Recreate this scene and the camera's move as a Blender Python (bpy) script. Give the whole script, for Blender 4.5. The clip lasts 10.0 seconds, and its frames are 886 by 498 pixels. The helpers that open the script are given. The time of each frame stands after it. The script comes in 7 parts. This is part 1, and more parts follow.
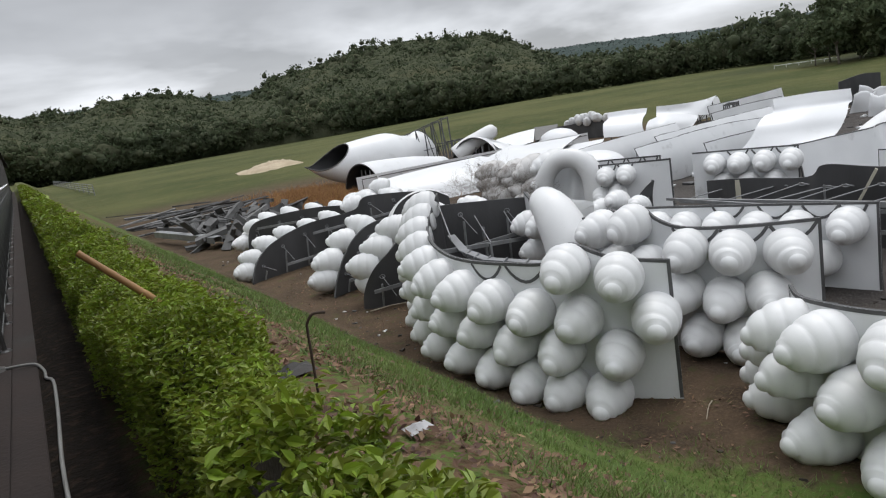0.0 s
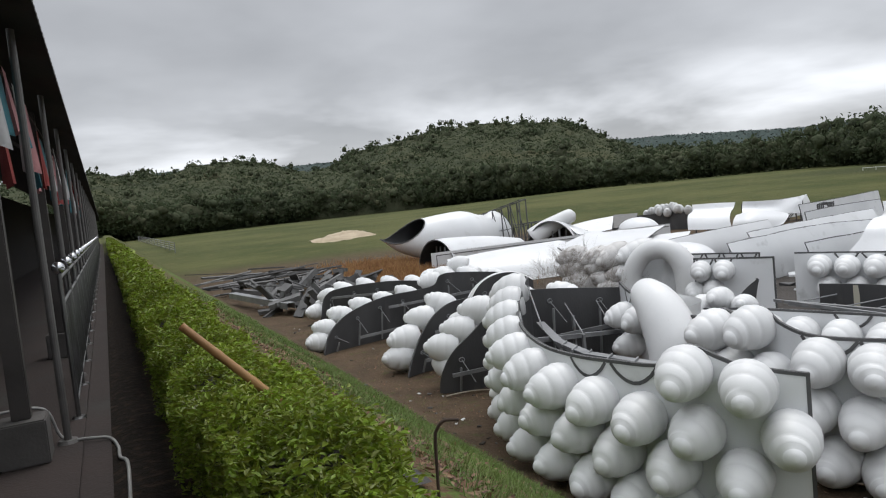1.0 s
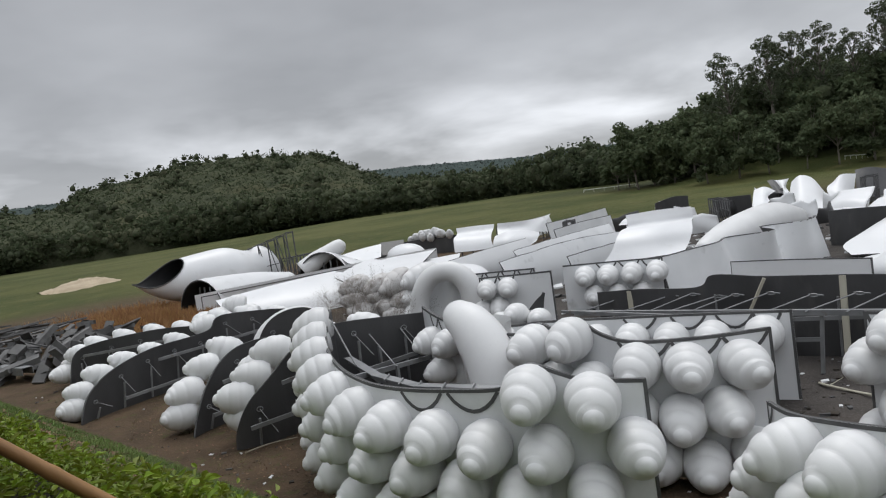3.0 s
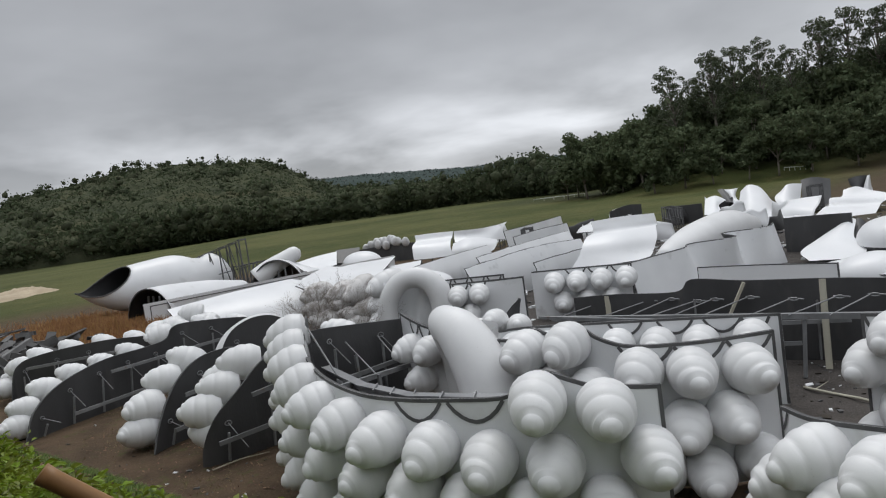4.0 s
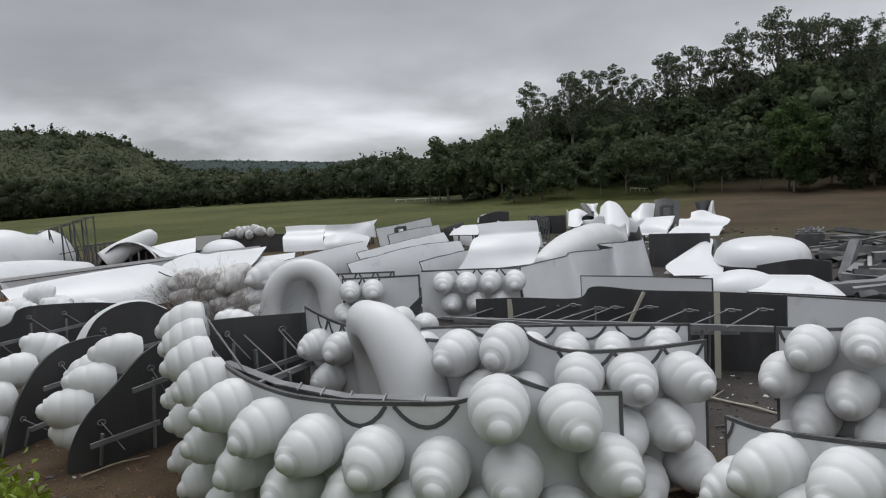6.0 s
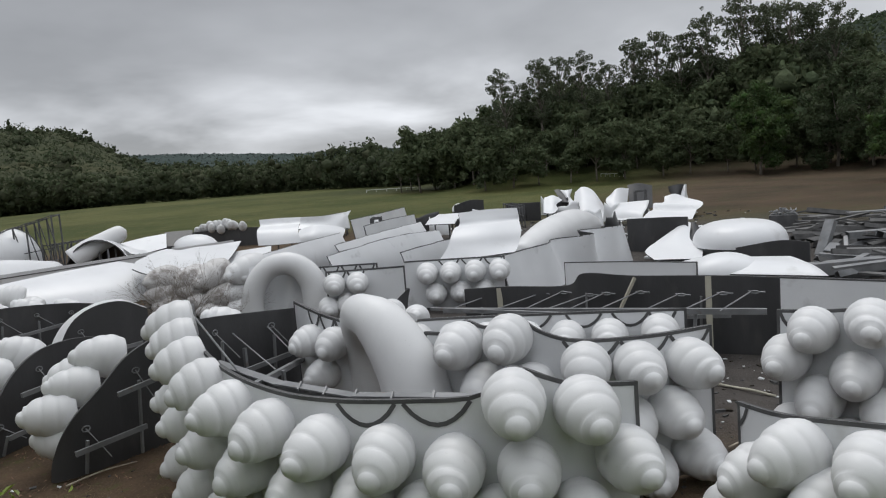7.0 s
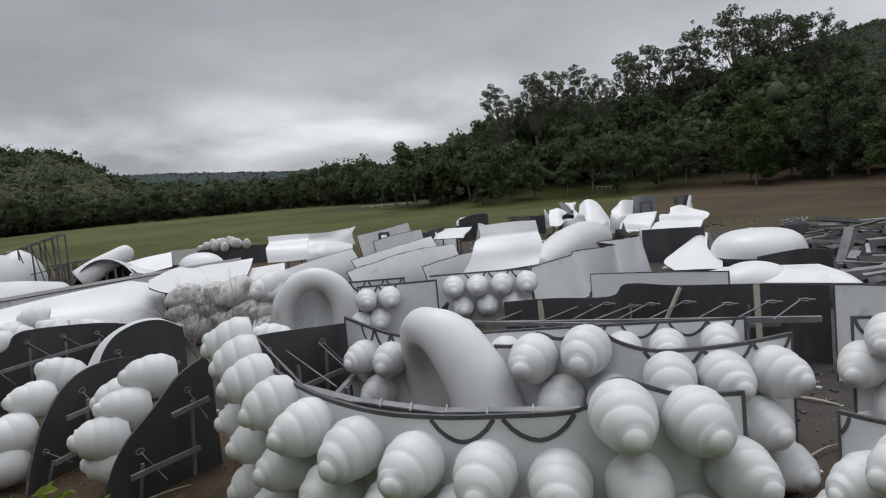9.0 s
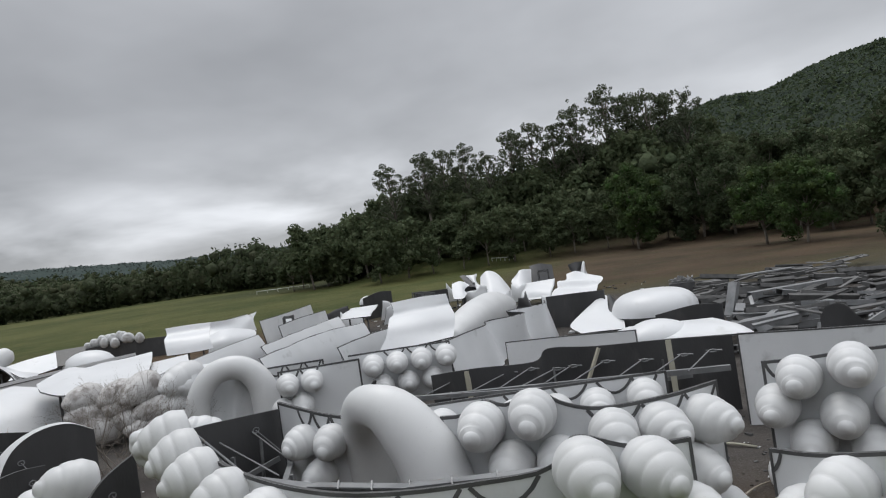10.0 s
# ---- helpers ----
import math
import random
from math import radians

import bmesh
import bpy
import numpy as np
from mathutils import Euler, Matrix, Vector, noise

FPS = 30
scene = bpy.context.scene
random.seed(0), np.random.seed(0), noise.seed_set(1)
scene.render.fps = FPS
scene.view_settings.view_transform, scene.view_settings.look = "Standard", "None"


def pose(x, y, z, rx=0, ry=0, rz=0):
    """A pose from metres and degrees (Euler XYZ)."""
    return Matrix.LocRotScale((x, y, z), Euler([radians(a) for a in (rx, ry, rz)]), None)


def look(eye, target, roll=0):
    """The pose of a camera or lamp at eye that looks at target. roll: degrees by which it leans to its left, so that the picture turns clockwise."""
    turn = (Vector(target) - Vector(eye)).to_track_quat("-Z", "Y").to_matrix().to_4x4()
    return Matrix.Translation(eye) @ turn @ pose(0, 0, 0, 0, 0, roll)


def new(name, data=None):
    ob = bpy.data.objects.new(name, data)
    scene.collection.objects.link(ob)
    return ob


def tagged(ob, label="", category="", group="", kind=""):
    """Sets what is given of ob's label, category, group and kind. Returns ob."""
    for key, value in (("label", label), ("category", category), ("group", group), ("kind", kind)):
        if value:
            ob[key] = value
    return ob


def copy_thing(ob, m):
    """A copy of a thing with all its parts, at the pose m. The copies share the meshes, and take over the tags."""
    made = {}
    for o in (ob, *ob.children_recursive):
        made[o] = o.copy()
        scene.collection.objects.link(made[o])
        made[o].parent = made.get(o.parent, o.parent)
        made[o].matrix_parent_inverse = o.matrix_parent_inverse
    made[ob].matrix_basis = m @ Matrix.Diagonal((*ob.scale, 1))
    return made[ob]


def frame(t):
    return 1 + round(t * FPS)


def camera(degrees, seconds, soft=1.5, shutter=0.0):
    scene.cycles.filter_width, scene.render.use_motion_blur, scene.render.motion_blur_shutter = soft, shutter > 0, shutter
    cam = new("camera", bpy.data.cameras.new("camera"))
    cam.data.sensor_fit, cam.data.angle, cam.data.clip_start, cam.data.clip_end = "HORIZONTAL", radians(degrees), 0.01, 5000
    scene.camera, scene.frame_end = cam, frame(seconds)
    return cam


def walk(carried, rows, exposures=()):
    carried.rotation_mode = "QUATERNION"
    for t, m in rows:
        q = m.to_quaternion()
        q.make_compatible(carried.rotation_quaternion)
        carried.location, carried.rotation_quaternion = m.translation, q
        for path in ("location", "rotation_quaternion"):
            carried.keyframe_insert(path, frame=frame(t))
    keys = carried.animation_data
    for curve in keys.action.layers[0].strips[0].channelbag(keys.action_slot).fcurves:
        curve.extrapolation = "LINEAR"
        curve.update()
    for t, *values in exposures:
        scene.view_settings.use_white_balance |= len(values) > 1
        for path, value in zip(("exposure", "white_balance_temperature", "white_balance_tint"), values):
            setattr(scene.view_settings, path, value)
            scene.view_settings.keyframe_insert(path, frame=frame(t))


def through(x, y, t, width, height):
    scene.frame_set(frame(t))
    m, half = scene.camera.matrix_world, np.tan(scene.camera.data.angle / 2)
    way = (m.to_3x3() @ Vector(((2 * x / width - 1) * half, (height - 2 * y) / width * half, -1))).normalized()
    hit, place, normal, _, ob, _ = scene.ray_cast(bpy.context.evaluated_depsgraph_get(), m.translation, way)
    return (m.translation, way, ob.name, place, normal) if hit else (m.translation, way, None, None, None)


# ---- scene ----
cam = camera(64.48, 10.0, soft=1.15)
walk(cam, [
    (0.0, pose(0.443, -3.579, 4.781, 78.672, 9.234, -31.719)),
    (0.5, pose(0.492, -3.134, 4.808, 82.281, 5.909, -35.610)),
    (1.0, pose(0.358, -2.598, 4.804, 85.829, 5.773, -25.943)),
    (1.5, pose(0.281, -2.204, 4.798, 84.171, 1.156, -27.599)),
    (2.0, pose(0.215, -1.771, 4.782, 89.226, -2.500, -27.475)),
    (2.5, pose(0.277, -1.598, 4.796, 86.501, 4.984, -35.777)),
    (2.7, pose(0.256, -1.496, 4.792, 85.481, 7.796, -44.592)),
    (3.8, pose(0.135, -0.448, 4.725, 86.487, 8.907, -47.168)),
    (4.0, pose(0.155, -0.332, 4.717, 86.129, 8.018, -50.072)),
    (4.5, pose(0.000, -0.000, 4.750, 85.116, 5.338, -56.729)),
    (5.0, pose(0.066, 0.444, 4.779, 84.984, 5.888, -57.244)),
    (5.5, pose(0.004, 0.752, 4.779, 84.954, 2.933, -57.755)),
    (5.7, pose(-0.031, 0.922, 4.727, 84.961, 2.367, -60.718)),
    (6.8, pose(0.149, 1.620, 4.669, 84.548, 4.651, -62.447)),
    (7.0, pose(0.086, 1.691, 4.709, 83.848, 4.568, -64.229)),
    (7.5, pose(-0.031, 2.044, 4.719, 83.498, 3.223, -68.641)),
    (8.0, pose(-0.072, 2.380, 4.698, 83.527, 3.754, -63.331)),
    (8.5, pose(-0.063, 2.732, 4.711, 84.003, 4.737, -59.087)),
    (9.0, pose(-0.221, 2.879, 4.724, 85.035, 5.387, -65.023)),
    (9.5, pose(-0.450, 3.074, 4.753, 88.435, 6.943, -71.479)),
    (10.0, pose(-0.696, 3.408, 4.768, 90.290, 8.481, -73.697)),
], [(0.0, 0.22), (1.5, 0.23), (2.0, 0.27), (2.5, 0.13), (4.0, -0.12), (7.5, -0.13), (9.0, -0.15), (10.0, -0.10)])

# ---- world, sun ----
world = bpy.data.worlds.new("overcast_sky")
scene.world = world
world.use_nodes = True
wn, wl = world.node_tree.nodes, world.node_tree.links
wn.clear()


def wnode(kind, **values):
    n = wn.new(kind)
    for k, v in values.items():
        n.inputs[k].default_value = v
    return n


SUN_EL, SUN_AZ = 64, 55
sky = wn.new("ShaderNodeTexSky")
sky.sky_type = 'NISHITA'
sky.sun_disc = False
sky.sun_elevation, sky.sun_rotation = radians(SUN_EL), radians(SUN_AZ)
coord = wn.new("ShaderNodeTexCoord")
sep = wn.new("ShaderNodeSeparateXYZ")
wl.new(coord.outputs["Generated"], sep.inputs[0])


def wmath(op, a, b=0.0, clamp=False):
    n = wn.new("ShaderNodeMath")
    n.operation, n.use_clamp = op, clamp
    for i, v in enumerate((a, b)):
        if isinstance(v, (int, float)):
            n.inputs[i].default_value = v
        else:
            wl.new(v, n.inputs[i])
    return n.outputs[0]


up = wmath('MAXIMUM', sep.outputs[2], 0.0)
flat = wmath('ADD', up, 0.22)
comb = wn.new("ShaderNodeCombineXYZ")
wl.new(wmath('DIVIDE', sep.outputs[0], flat), comb.inputs[0])
wl.new(wmath('DIVIDE', sep.outputs[1], flat), comb.inputs[1])


def wnoise(scale, detail, rough, dist=0.0):
    n = wnode("ShaderNodeTexNoise", Scale=scale, Detail=detail, Roughness=rough, Distortion=dist)
    wl.new(comb.outputs[0], n.inputs["Vector"])
    return n.outputs[0]


def wramp(v, *stops):
    n = wn.new("ShaderNodeValToRGB")
    el = n.color_ramp.elements
    while len(el) < len(stops):
        el.new(0.5)
    for e, (p, c) in zip(el, stops):
        e.position, e.color = p, (c, c, c, 1)
    wl.new(v, n.inputs[0])
    return n.outputs[0]


# cloud sheet: brighter overhead, grey belly lower down, broken bright band close to the horizon
base = wramp(up, (0.0, 0.57), (0.10, 0.465), (0.24, 0.42), (0.42, 0.52), (0.7, 1.14), (1.0, 1.42))
big = wramp(wnoise(0.50, 4.0, 0.48, 0.15), (0.30, 0.74), (0.70, 1.22))
fine = wramp(wnoise(1.7, 4.0, 0.5, 0.1), (0.3, 0.88), (0.7, 1.12))
band = wmath('MULTIPLY', wramp(up, (0.02, 0.0), (0.075, 1.0), (0.125, 0.75), (0.19, 0.0)),
             wramp(wnoise(0.85, 5.0, 0.52, 0.2), (0.45, 0.0), (0.67, 0.50)))
lighter = wmath('POWER', wmath('MAXIMUM', wmath('SUBTRACT', wmath('MULTIPLY', sep.outputs[0], 0.996), wmath('MULTIPLY', sep.outputs[1], 0.087)), 0.0), 6.0)
west = wmath('MAXIMUM', wmath('MULTIPLY', sep.outputs[0], -1.0), 0.0)
thin = wmath('ADD', wmath('ADD', wmath('MULTIPLY', lighter, 0.42), wmath('MULTIPLY', west, 0.35)), 1.0)
lum = wmath('ADD', wmath('MULTIPLY', wmath('MULTIPLY', wmath('MULTIPLY', base, big), fine), thin), band)
tint = wn.new("ShaderNodeCombineXYZ")
for i, k in enumerate((0.972, 1.0, 1.055)):
    wl.new(wmath('MULTIPLY', lum, k), tint.inputs[i])
mixsky = wn.new("ShaderNodeMixRGB")
mixsky.inputs[0].default_value = 0.93
skydim = wn.new("ShaderNodeMixRGB")
skydim.blend_type = 'MULTIPLY'
skydim.inputs[0].default_value = 1.0
skydim.inputs[2].default_value = (0.08, 0.08, 0.08, 1)
wl.new(sky.outputs[0], skydim.inputs[1])
wl.new(skydim.outputs[0], mixsky.inputs[1])
wl.new(tint.outputs[0], mixsky.inputs[2])
bg = wn.new("ShaderNodeBackground")
bg.inputs["Strength"].default_value = 1.0
wl.new(mixsky.outputs[0], bg.inputs[0])
wout = wn.new("ShaderNodeOutputWorld")
wl.new(bg.outputs[0], wout.inputs[0])

sun_data = bpy.data.lights.new("sun", 'SUN')
sun_data.energy, sun_data.angle, sun_data.color = 0.88, radians(24), (1.0, 0.97, 0.92)
sun = new("sun", sun_data)
sun.matrix_basis = look((0, 0, 60), (0 - 60 * math.sin(radians(SUN_AZ)) / math.tan(radians(SUN_EL)),
                                     0 - 60 * math.cos(radians(SUN_AZ)) / math.tan(radians(SUN_EL)), 0))


# ---- materials ----
def material(name, dark, light, rough=0.6, scale=3.0, fine=30.0, bump=0.1, metal=0.0, spots=None, vary=0.0,
             island=0.0, rough_var=0.1, spec=0.5, stretch=None, step=0.02):
    """Two tones mixed at two scales of noise, with fine relief; spots: (colour, scale, threshold, strength)."""
    m = bpy.data.materials.new(name)
    m.use_nodes = True
    n, l = m.node_tree.nodes, m.node_tree.links
    b = n["Principled BSDF"]
    tc = n.new("ShaderNodeTexCoord")
    vec = tc.outputs["Object"]
    if stretch:
        mp = n.new("ShaderNodeMapping")
        mp.inputs["Scale"].default_value = stretch
        l.new(vec, mp.inputs[0])
        vec = mp.outputs[0]

    def noise_of(s, d=4.0):
        t = n.new("ShaderNodeTexNoise")
        t.inputs["Scale"].default_value, t.inputs["Detail"].default_value = s, d
        l.new(vec, t.inputs["Vector"])
        return t.outputs[0]

    def ramp(v, a, c):
        r = n.new("ShaderNodeMapRange")
        r.inputs[1].default_value, r.inputs[2].default_value = a, c
        l.new(v, r.inputs[0])
        return r.outputs[0]

    def mix(f, a, c, mode='MIX'):
        x = n.new("ShaderNodeMixRGB")
        x.blend_type = mode
        for i, v in enumerate((f, a, c)):
            if hasattr(v, "links"):
                l.new(v, x.inputs[i])
            elif isinstance(v, float):
                x.inputs[i].default_value = v
            else:
                x.inputs[i].default_value = (*v, 1)
        return x.outputs[0]

    na, nb = noise_of(scale), noise_of(fine, 3.0)
    col = mix(ramp(na, 0.3, 0.7), dark, light)
    half = tuple(0.5 * (p + q) for p, q in zip(dark, light))
    col = mix(mixf(n, l, ramp(nb, 0.35, 0.65), 0.35), col, half)
    if spots:
        colour, s, thr, k = spots
        col = mix(mixf(n, l, ramp(noise_of(s, 6.0), thr, thr + 0.12), k), col, colour)
    if vary or island:
        src = n.new("ShaderNodeObjectInfo").outputs["Random"] if vary else n.new("ShaderNodeNewGeometry").outputs["Random Per Island"]
        hv = n.new("ShaderNodeHueSaturation")
        k = vary or island
        mr = n.new("ShaderNodeMapRange")
        mr.inputs[3].default_value, mr.inputs[4].default_value = 1 - k, 1 + k
        l.new(src, mr.inputs[0])
        l.new(mr.outputs[0], hv.inputs["Value"])
        if island:
            mh = n.new("ShaderNodeMapRange")
            mh.inputs[3].default_value, mh.inputs[4].default_value = 0.48, 0.52
            l.new(src, mh.inputs[0])
            l.new(mh.outputs[0], hv.inputs["Hue"])
        l.new(col, hv.inputs["Color"])
        col = hv.outputs[0]
    l.new(col, b.inputs["Base Color"])
    rr = n.new("ShaderNodeMapRange")
    rr.inputs[3].default_value, rr.inputs[4].default_value = max(0.02, rough - rough_var), min(1, rough + rough_var)
    l.new(na, rr.inputs[0])
    l.new(rr.outputs[0], b.inputs["Roughness"])
    b.inputs["Metallic"].default_value = metal
    b.inputs["Specular IOR Level"].default_value = spec
    if bump:
        bp = n.new("ShaderNodeBump")
        bp.inputs["Strength"].default_value, bp.inputs["Distance"].default_value = bump, step
        l.new(nb, bp.inputs["Height"])
        l.new(bp.outputs[0], b.inputs["Normal"])
    return m


def mixf(n, l, v, k):
    x = n.new("ShaderNodeMath")
    x.operation = 'MULTIPLY'
    x.inputs[1].default_value = k
    l.new(v, x.inputs[0])
    return x.outputs[0]


GEL = material("white_gelcoat", (0.62, 0.625, 0.625), (0.73, 0.735, 0.735), 0.42, 0.7, 14, 0.05, spots=((0.30, 0.28, 0.25), 24.0, 0.69, 0.55), vary=0.05)
SHEET = material("white_fibreglass_sheet", (0.67, 0.68, 0.69), (0.79, 0.80, 0.81), 0.38, 0.35, 9, 0.06, spots=((0.48, 0.48, 0.46), 1.1, 0.62, 0.4))
GREY = material("grey_gelcoat", (0.67, 0.685, 0.695), (0.79, 0.80, 0.81), 0.34, 0.5, 16, 0.06, spots=((0.30, 0.30, 0.29), 1.7, 0.62, 0.4))
PLATE = material("flat_white_backing", (0.60, 0.61, 0.62), (0.70, 0.71, 0.72), 0.45, 0.6, 20, 0.04, spots=((0.36, 0.35, 0.33), 2.0, 0.64, 0.35))
BLACK = material("black_resin_inside", (0.034, 0.034, 0.035), (0.064, 0.064, 0.066), 0.46, 1.2, 26, 0.25, spots=((0.085, 0.083, 0.08), 2.2, 0.60, 0.6), stretch=(1, 1, 0.35))
TRIM = material("dark_grey_edge_band", (0.055, 0.055, 0.057), (0.10, 0.10, 0.10), 0.7, 4, 40, 0.1)
STEEL = material("galvanised_steel", (0.16, 0.165, 0.17), (0.30, 0.305, 0.31), 0.5, 2.0, 30, 0.08, metal=0.35, spots=((0.16, 0.09, 0.05), 5.0, 0.62, 0.5))
DARKSTEEL = material("weathered_dark_steel", (0.06, 0.06, 0.062), (0.13, 0.13, 0.132), 0.6, 2.0, 25, 0.1, metal=0.3)
# spots are stains; the near-black base tones take in shade under the roof
CONCRETE = material("stained_shaded_concrete", (0.022, 0.015, 0.013), (0.044, 0.031, 0.027), 0.85, 1.3, 30, 0.3, spots=((0.04, 0.04, 0.035), 0.8, 0.55, 0.6))
PLINTH = material("painted_plinth", (0.075, 0.07, 0.066), (0.12, 0.113, 0.107), 0.8, 3, 40, 0.2)
# soil bits in the rubble; on the hedge's inner sheet it stands for shade
SOIL_AND_SHADE = material("dark_soil_and_hedge_shade", (0.020, 0.016, 0.012), (0.05, 0.04, 0.03), 0.95, 3, 30, 0.6)
BAMBOO = material("dry_bamboo", (0.25, 0.12, 0.040), (0.40, 0.22, 0.080), 0.5, 2.5, 30, 0.1, stretch=(1, 1, 0.2))
RUST = material("rusty_iron_rod", (0.035, 0.025, 0.02), (0.08, 0.05, 0.035), 0.8, 6, 50, 0.3)
BARK = material("grey_bark", (0.10, 0.085, 0.07), (0.20, 0.18, 0.15), 0.9, 1.0, 8, 0.4)
STAINED = material("rain_stained_gelcoat", (0.46, 0.447, 0.434), (0.70, 0.69, 0.68), 0.6, 1.6, 14, 0.3, spots=((0.14, 0.115, 0.10), 3.2, 0.52, 0.7))
TWIG = material("dry_twigs", (0.13, 0.11, 0.09), (0.24, 0.21, 0.18), 0.9, 5, 30, 0.1)
PALEPOST = material("pale_timber", (0.34, 0.32, 0.25), (0.48, 0.46, 0.38), 0.8, 2, 20, 0.15, stretch=(1, 1, 0.3))
WOOD = material("grey_weathered_timber", (0.065, 0.064, 0.063), (0.155, 0.154, 0.152), 0.8, 2, 18, 0.2, vary=0.45)


def leaf_material(name, dark, light, rough=0.5, island=0.35, through=0.25, scale=0.25, spec=0.5):
    m = material(name, dark, light, rough, scale, 3.0, 0.0, island=island, spec=spec)
    n, l = m.node_tree.nodes, m.node_tree.links
    b = n["Principled BSDF"]
    out = n["Material Output"]
    tr = n.new("ShaderNodeBsdfTranslucent")
    ms = n.new("ShaderNodeMixShader")
    ms.inputs[0].default_value = through
    src = b.inputs["Base Color"].links[0].from_socket
    l.new(src, tr.inputs[0])
    l.new(b.outputs[0], ms.inputs[1])
    l.new(tr.outputs[0], ms.inputs[2])
    l.new(ms.outputs[0], out.inputs[0])
    return m


HEDGE_LEAF = leaf_material("hedge_leaf", (0.12, 0.165, 0.012), (0.26, 0.33, 0.035), 0.45, 0.4, 0.3, 0.8)
CANOPY = material("dense_canopy", (0.042, 0.051, 0.032), (0.076, 0.084, 0.050), 0.9, 0.07, 0.9, 0.9, island=0.10, spec=0.05, step=0.5, spots=((0.098, 0.096, 0.054), 0.022, 0.54, 0.45))
MOUNTAIN_CANOPY = material("mountain_canopy", (0.032, 0.042, 0.034), (0.050, 0.062, 0.048), 0.9, 0.05, 0.6, 0.8, island=0.10, spec=0.0, step=0.8)
# far ridge canopy: distance haze is mixed into the base colour as blue-grey
HAZED_RIDGE_CANOPY = material("hazed_ridge_canopy", (0.052, 0.068, 0.063), (0.074, 0.092, 0.086), 0.9, 0.02, 0.3, 0.6, island=0.1, spec=0.0, step=1.5)
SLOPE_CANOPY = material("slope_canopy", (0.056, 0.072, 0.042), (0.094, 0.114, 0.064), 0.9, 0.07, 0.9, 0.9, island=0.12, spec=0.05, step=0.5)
FRESH_CANOPY = material("fresh_canopy", (0.034, 0.064, 0.018), (0.068, 0.108, 0.032), 0.8, 0.3, 1.6, 1.0, island=0.2, spec=0.1, step=0.4)
FOREST_LEAF = leaf_material("forest_leaf", (0.048, 0.063, 0.035), (0.080, 0.098, 0.053), 0.9, 0.12, 0.28, 0.06, 0.08)
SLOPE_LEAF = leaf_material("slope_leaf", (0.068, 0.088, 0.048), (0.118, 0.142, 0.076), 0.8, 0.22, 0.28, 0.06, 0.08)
# far ridge leaves, blued the same way to paint in the haze
HAZED_RIDGE_LEAF = leaf_material("hazed_ridge_leaf", (0.052, 0.068, 0.062), (0.074, 0.092, 0.085), 0.7, 0.15, 0.1, 0.01)
GUM_LEAF = leaf_material("tall_tree_leaf", (0.078, 0.094, 0.060), (0.126, 0.146, 0.090), 0.8, 0.25, 0.2, 0.1, 0.1)
FRESH_LEAF = leaf_material("fresh_tree_leaf", (0.048, 0.076, 0.030), (0.086, 0.122, 0.050), 0.7, 0.28, 0.25, 0.2, 0.15)
DARK_LEAF = leaf_material("dark_tree_leaf", (0.048, 0.068, 0.036), (0.084, 0.108, 0.056), 0.7, 0.25, 0.2, 0.2, 0.12)
GRASS_BLADE = leaf_material("grass_blade", (0.085, 0.14, 0.028), (0.17, 0.225, 0.06), 0.6, 0.4, 0.2, 0.6)
STRAW = leaf_material("straw", (0.10, 0.078, 0.040), (0.22, 0.17, 0.10), 0.8, 0.4, 0.15, 0.8, 0.2)
DRY_GRASS = leaf_material("dry_grass", (0.24, 0.12, 0.045), (0.42, 0.24, 0.11), 0.8, 0.3, 0.2, 0.6)


# ---- mesh helpers ----
BASE = {}


def thing(name, base, label, category, group="", kind=""):
    ob = new(name)
    ob.location = base
    ob.empty_display_size = 0.2
    BASE[ob] = Vector(base)
    return tagged(ob, label, category, group, kind)


def mesh_of(name, verts, faces, mats, index=None, smooth=False):
    me = bpy.data.meshes.new(name)
    me.from_pydata([tuple(v) for v in verts], [], faces)
    for m in mats if isinstance(mats, (list, tuple)) else [mats]:
        me.materials.append(m)
    if index is not None:
        me.polygons.foreach_set("material_index", np.asarray(index, dtype=np.int32))
    if smooth:
        me.polygons.foreach_set("use_smooth", np.ones(len(me.polygons), dtype=bool))
    me.update()
    return me


def bm_mesh(name, bm, mats, smooth=False):
    me = bpy.data.meshes.new(name)
    bm.to_mesh(me)
    bm.free()
    for m in mats if isinstance(mats, (list, tuple)) else [mats]:
        me.materials.append(m)
    if smooth:
        me.polygons.foreach_set("use_smooth", np.ones(len(me.polygons), dtype=bool))
    return me


def put(name, me, parent, label=""):
    """A part whose mesh is in world coordinates, hung under its thing (or part)."""
    ob = new(name, me)
    base = BASE[parent]
    me.transform(Matrix.Translation(-base))
    ob.parent = parent
    BASE[ob] = base
    return tagged(ob, label)


def part(name, bm, mats, parent, label="", smooth=False):
    return put(name, bm_mesh(name, bm, mats, smooth), parent, label)


def add_box(bm, m, bevel=0.0):
    """A box of size 1 under the matrix m."""
    r = bmesh.ops.create_cube(bm, size=1.0, matrix=m)
    if bevel:
        edges = {e for v in r["verts"] for e in v.link_edges}
        bmesh.ops.bevel(bm, geom=list(edges), offset=bevel, segments=2, affect='EDGES')


def box(bm, lo, hi, bevel=0.0):
    c = [(a + b) / 2 for a, b in zip(lo, hi)]
    s = [abs(b - a) for a, b in zip(lo, hi)]
    add_box(bm, Matrix.LocRotScale(c, None, s), bevel)


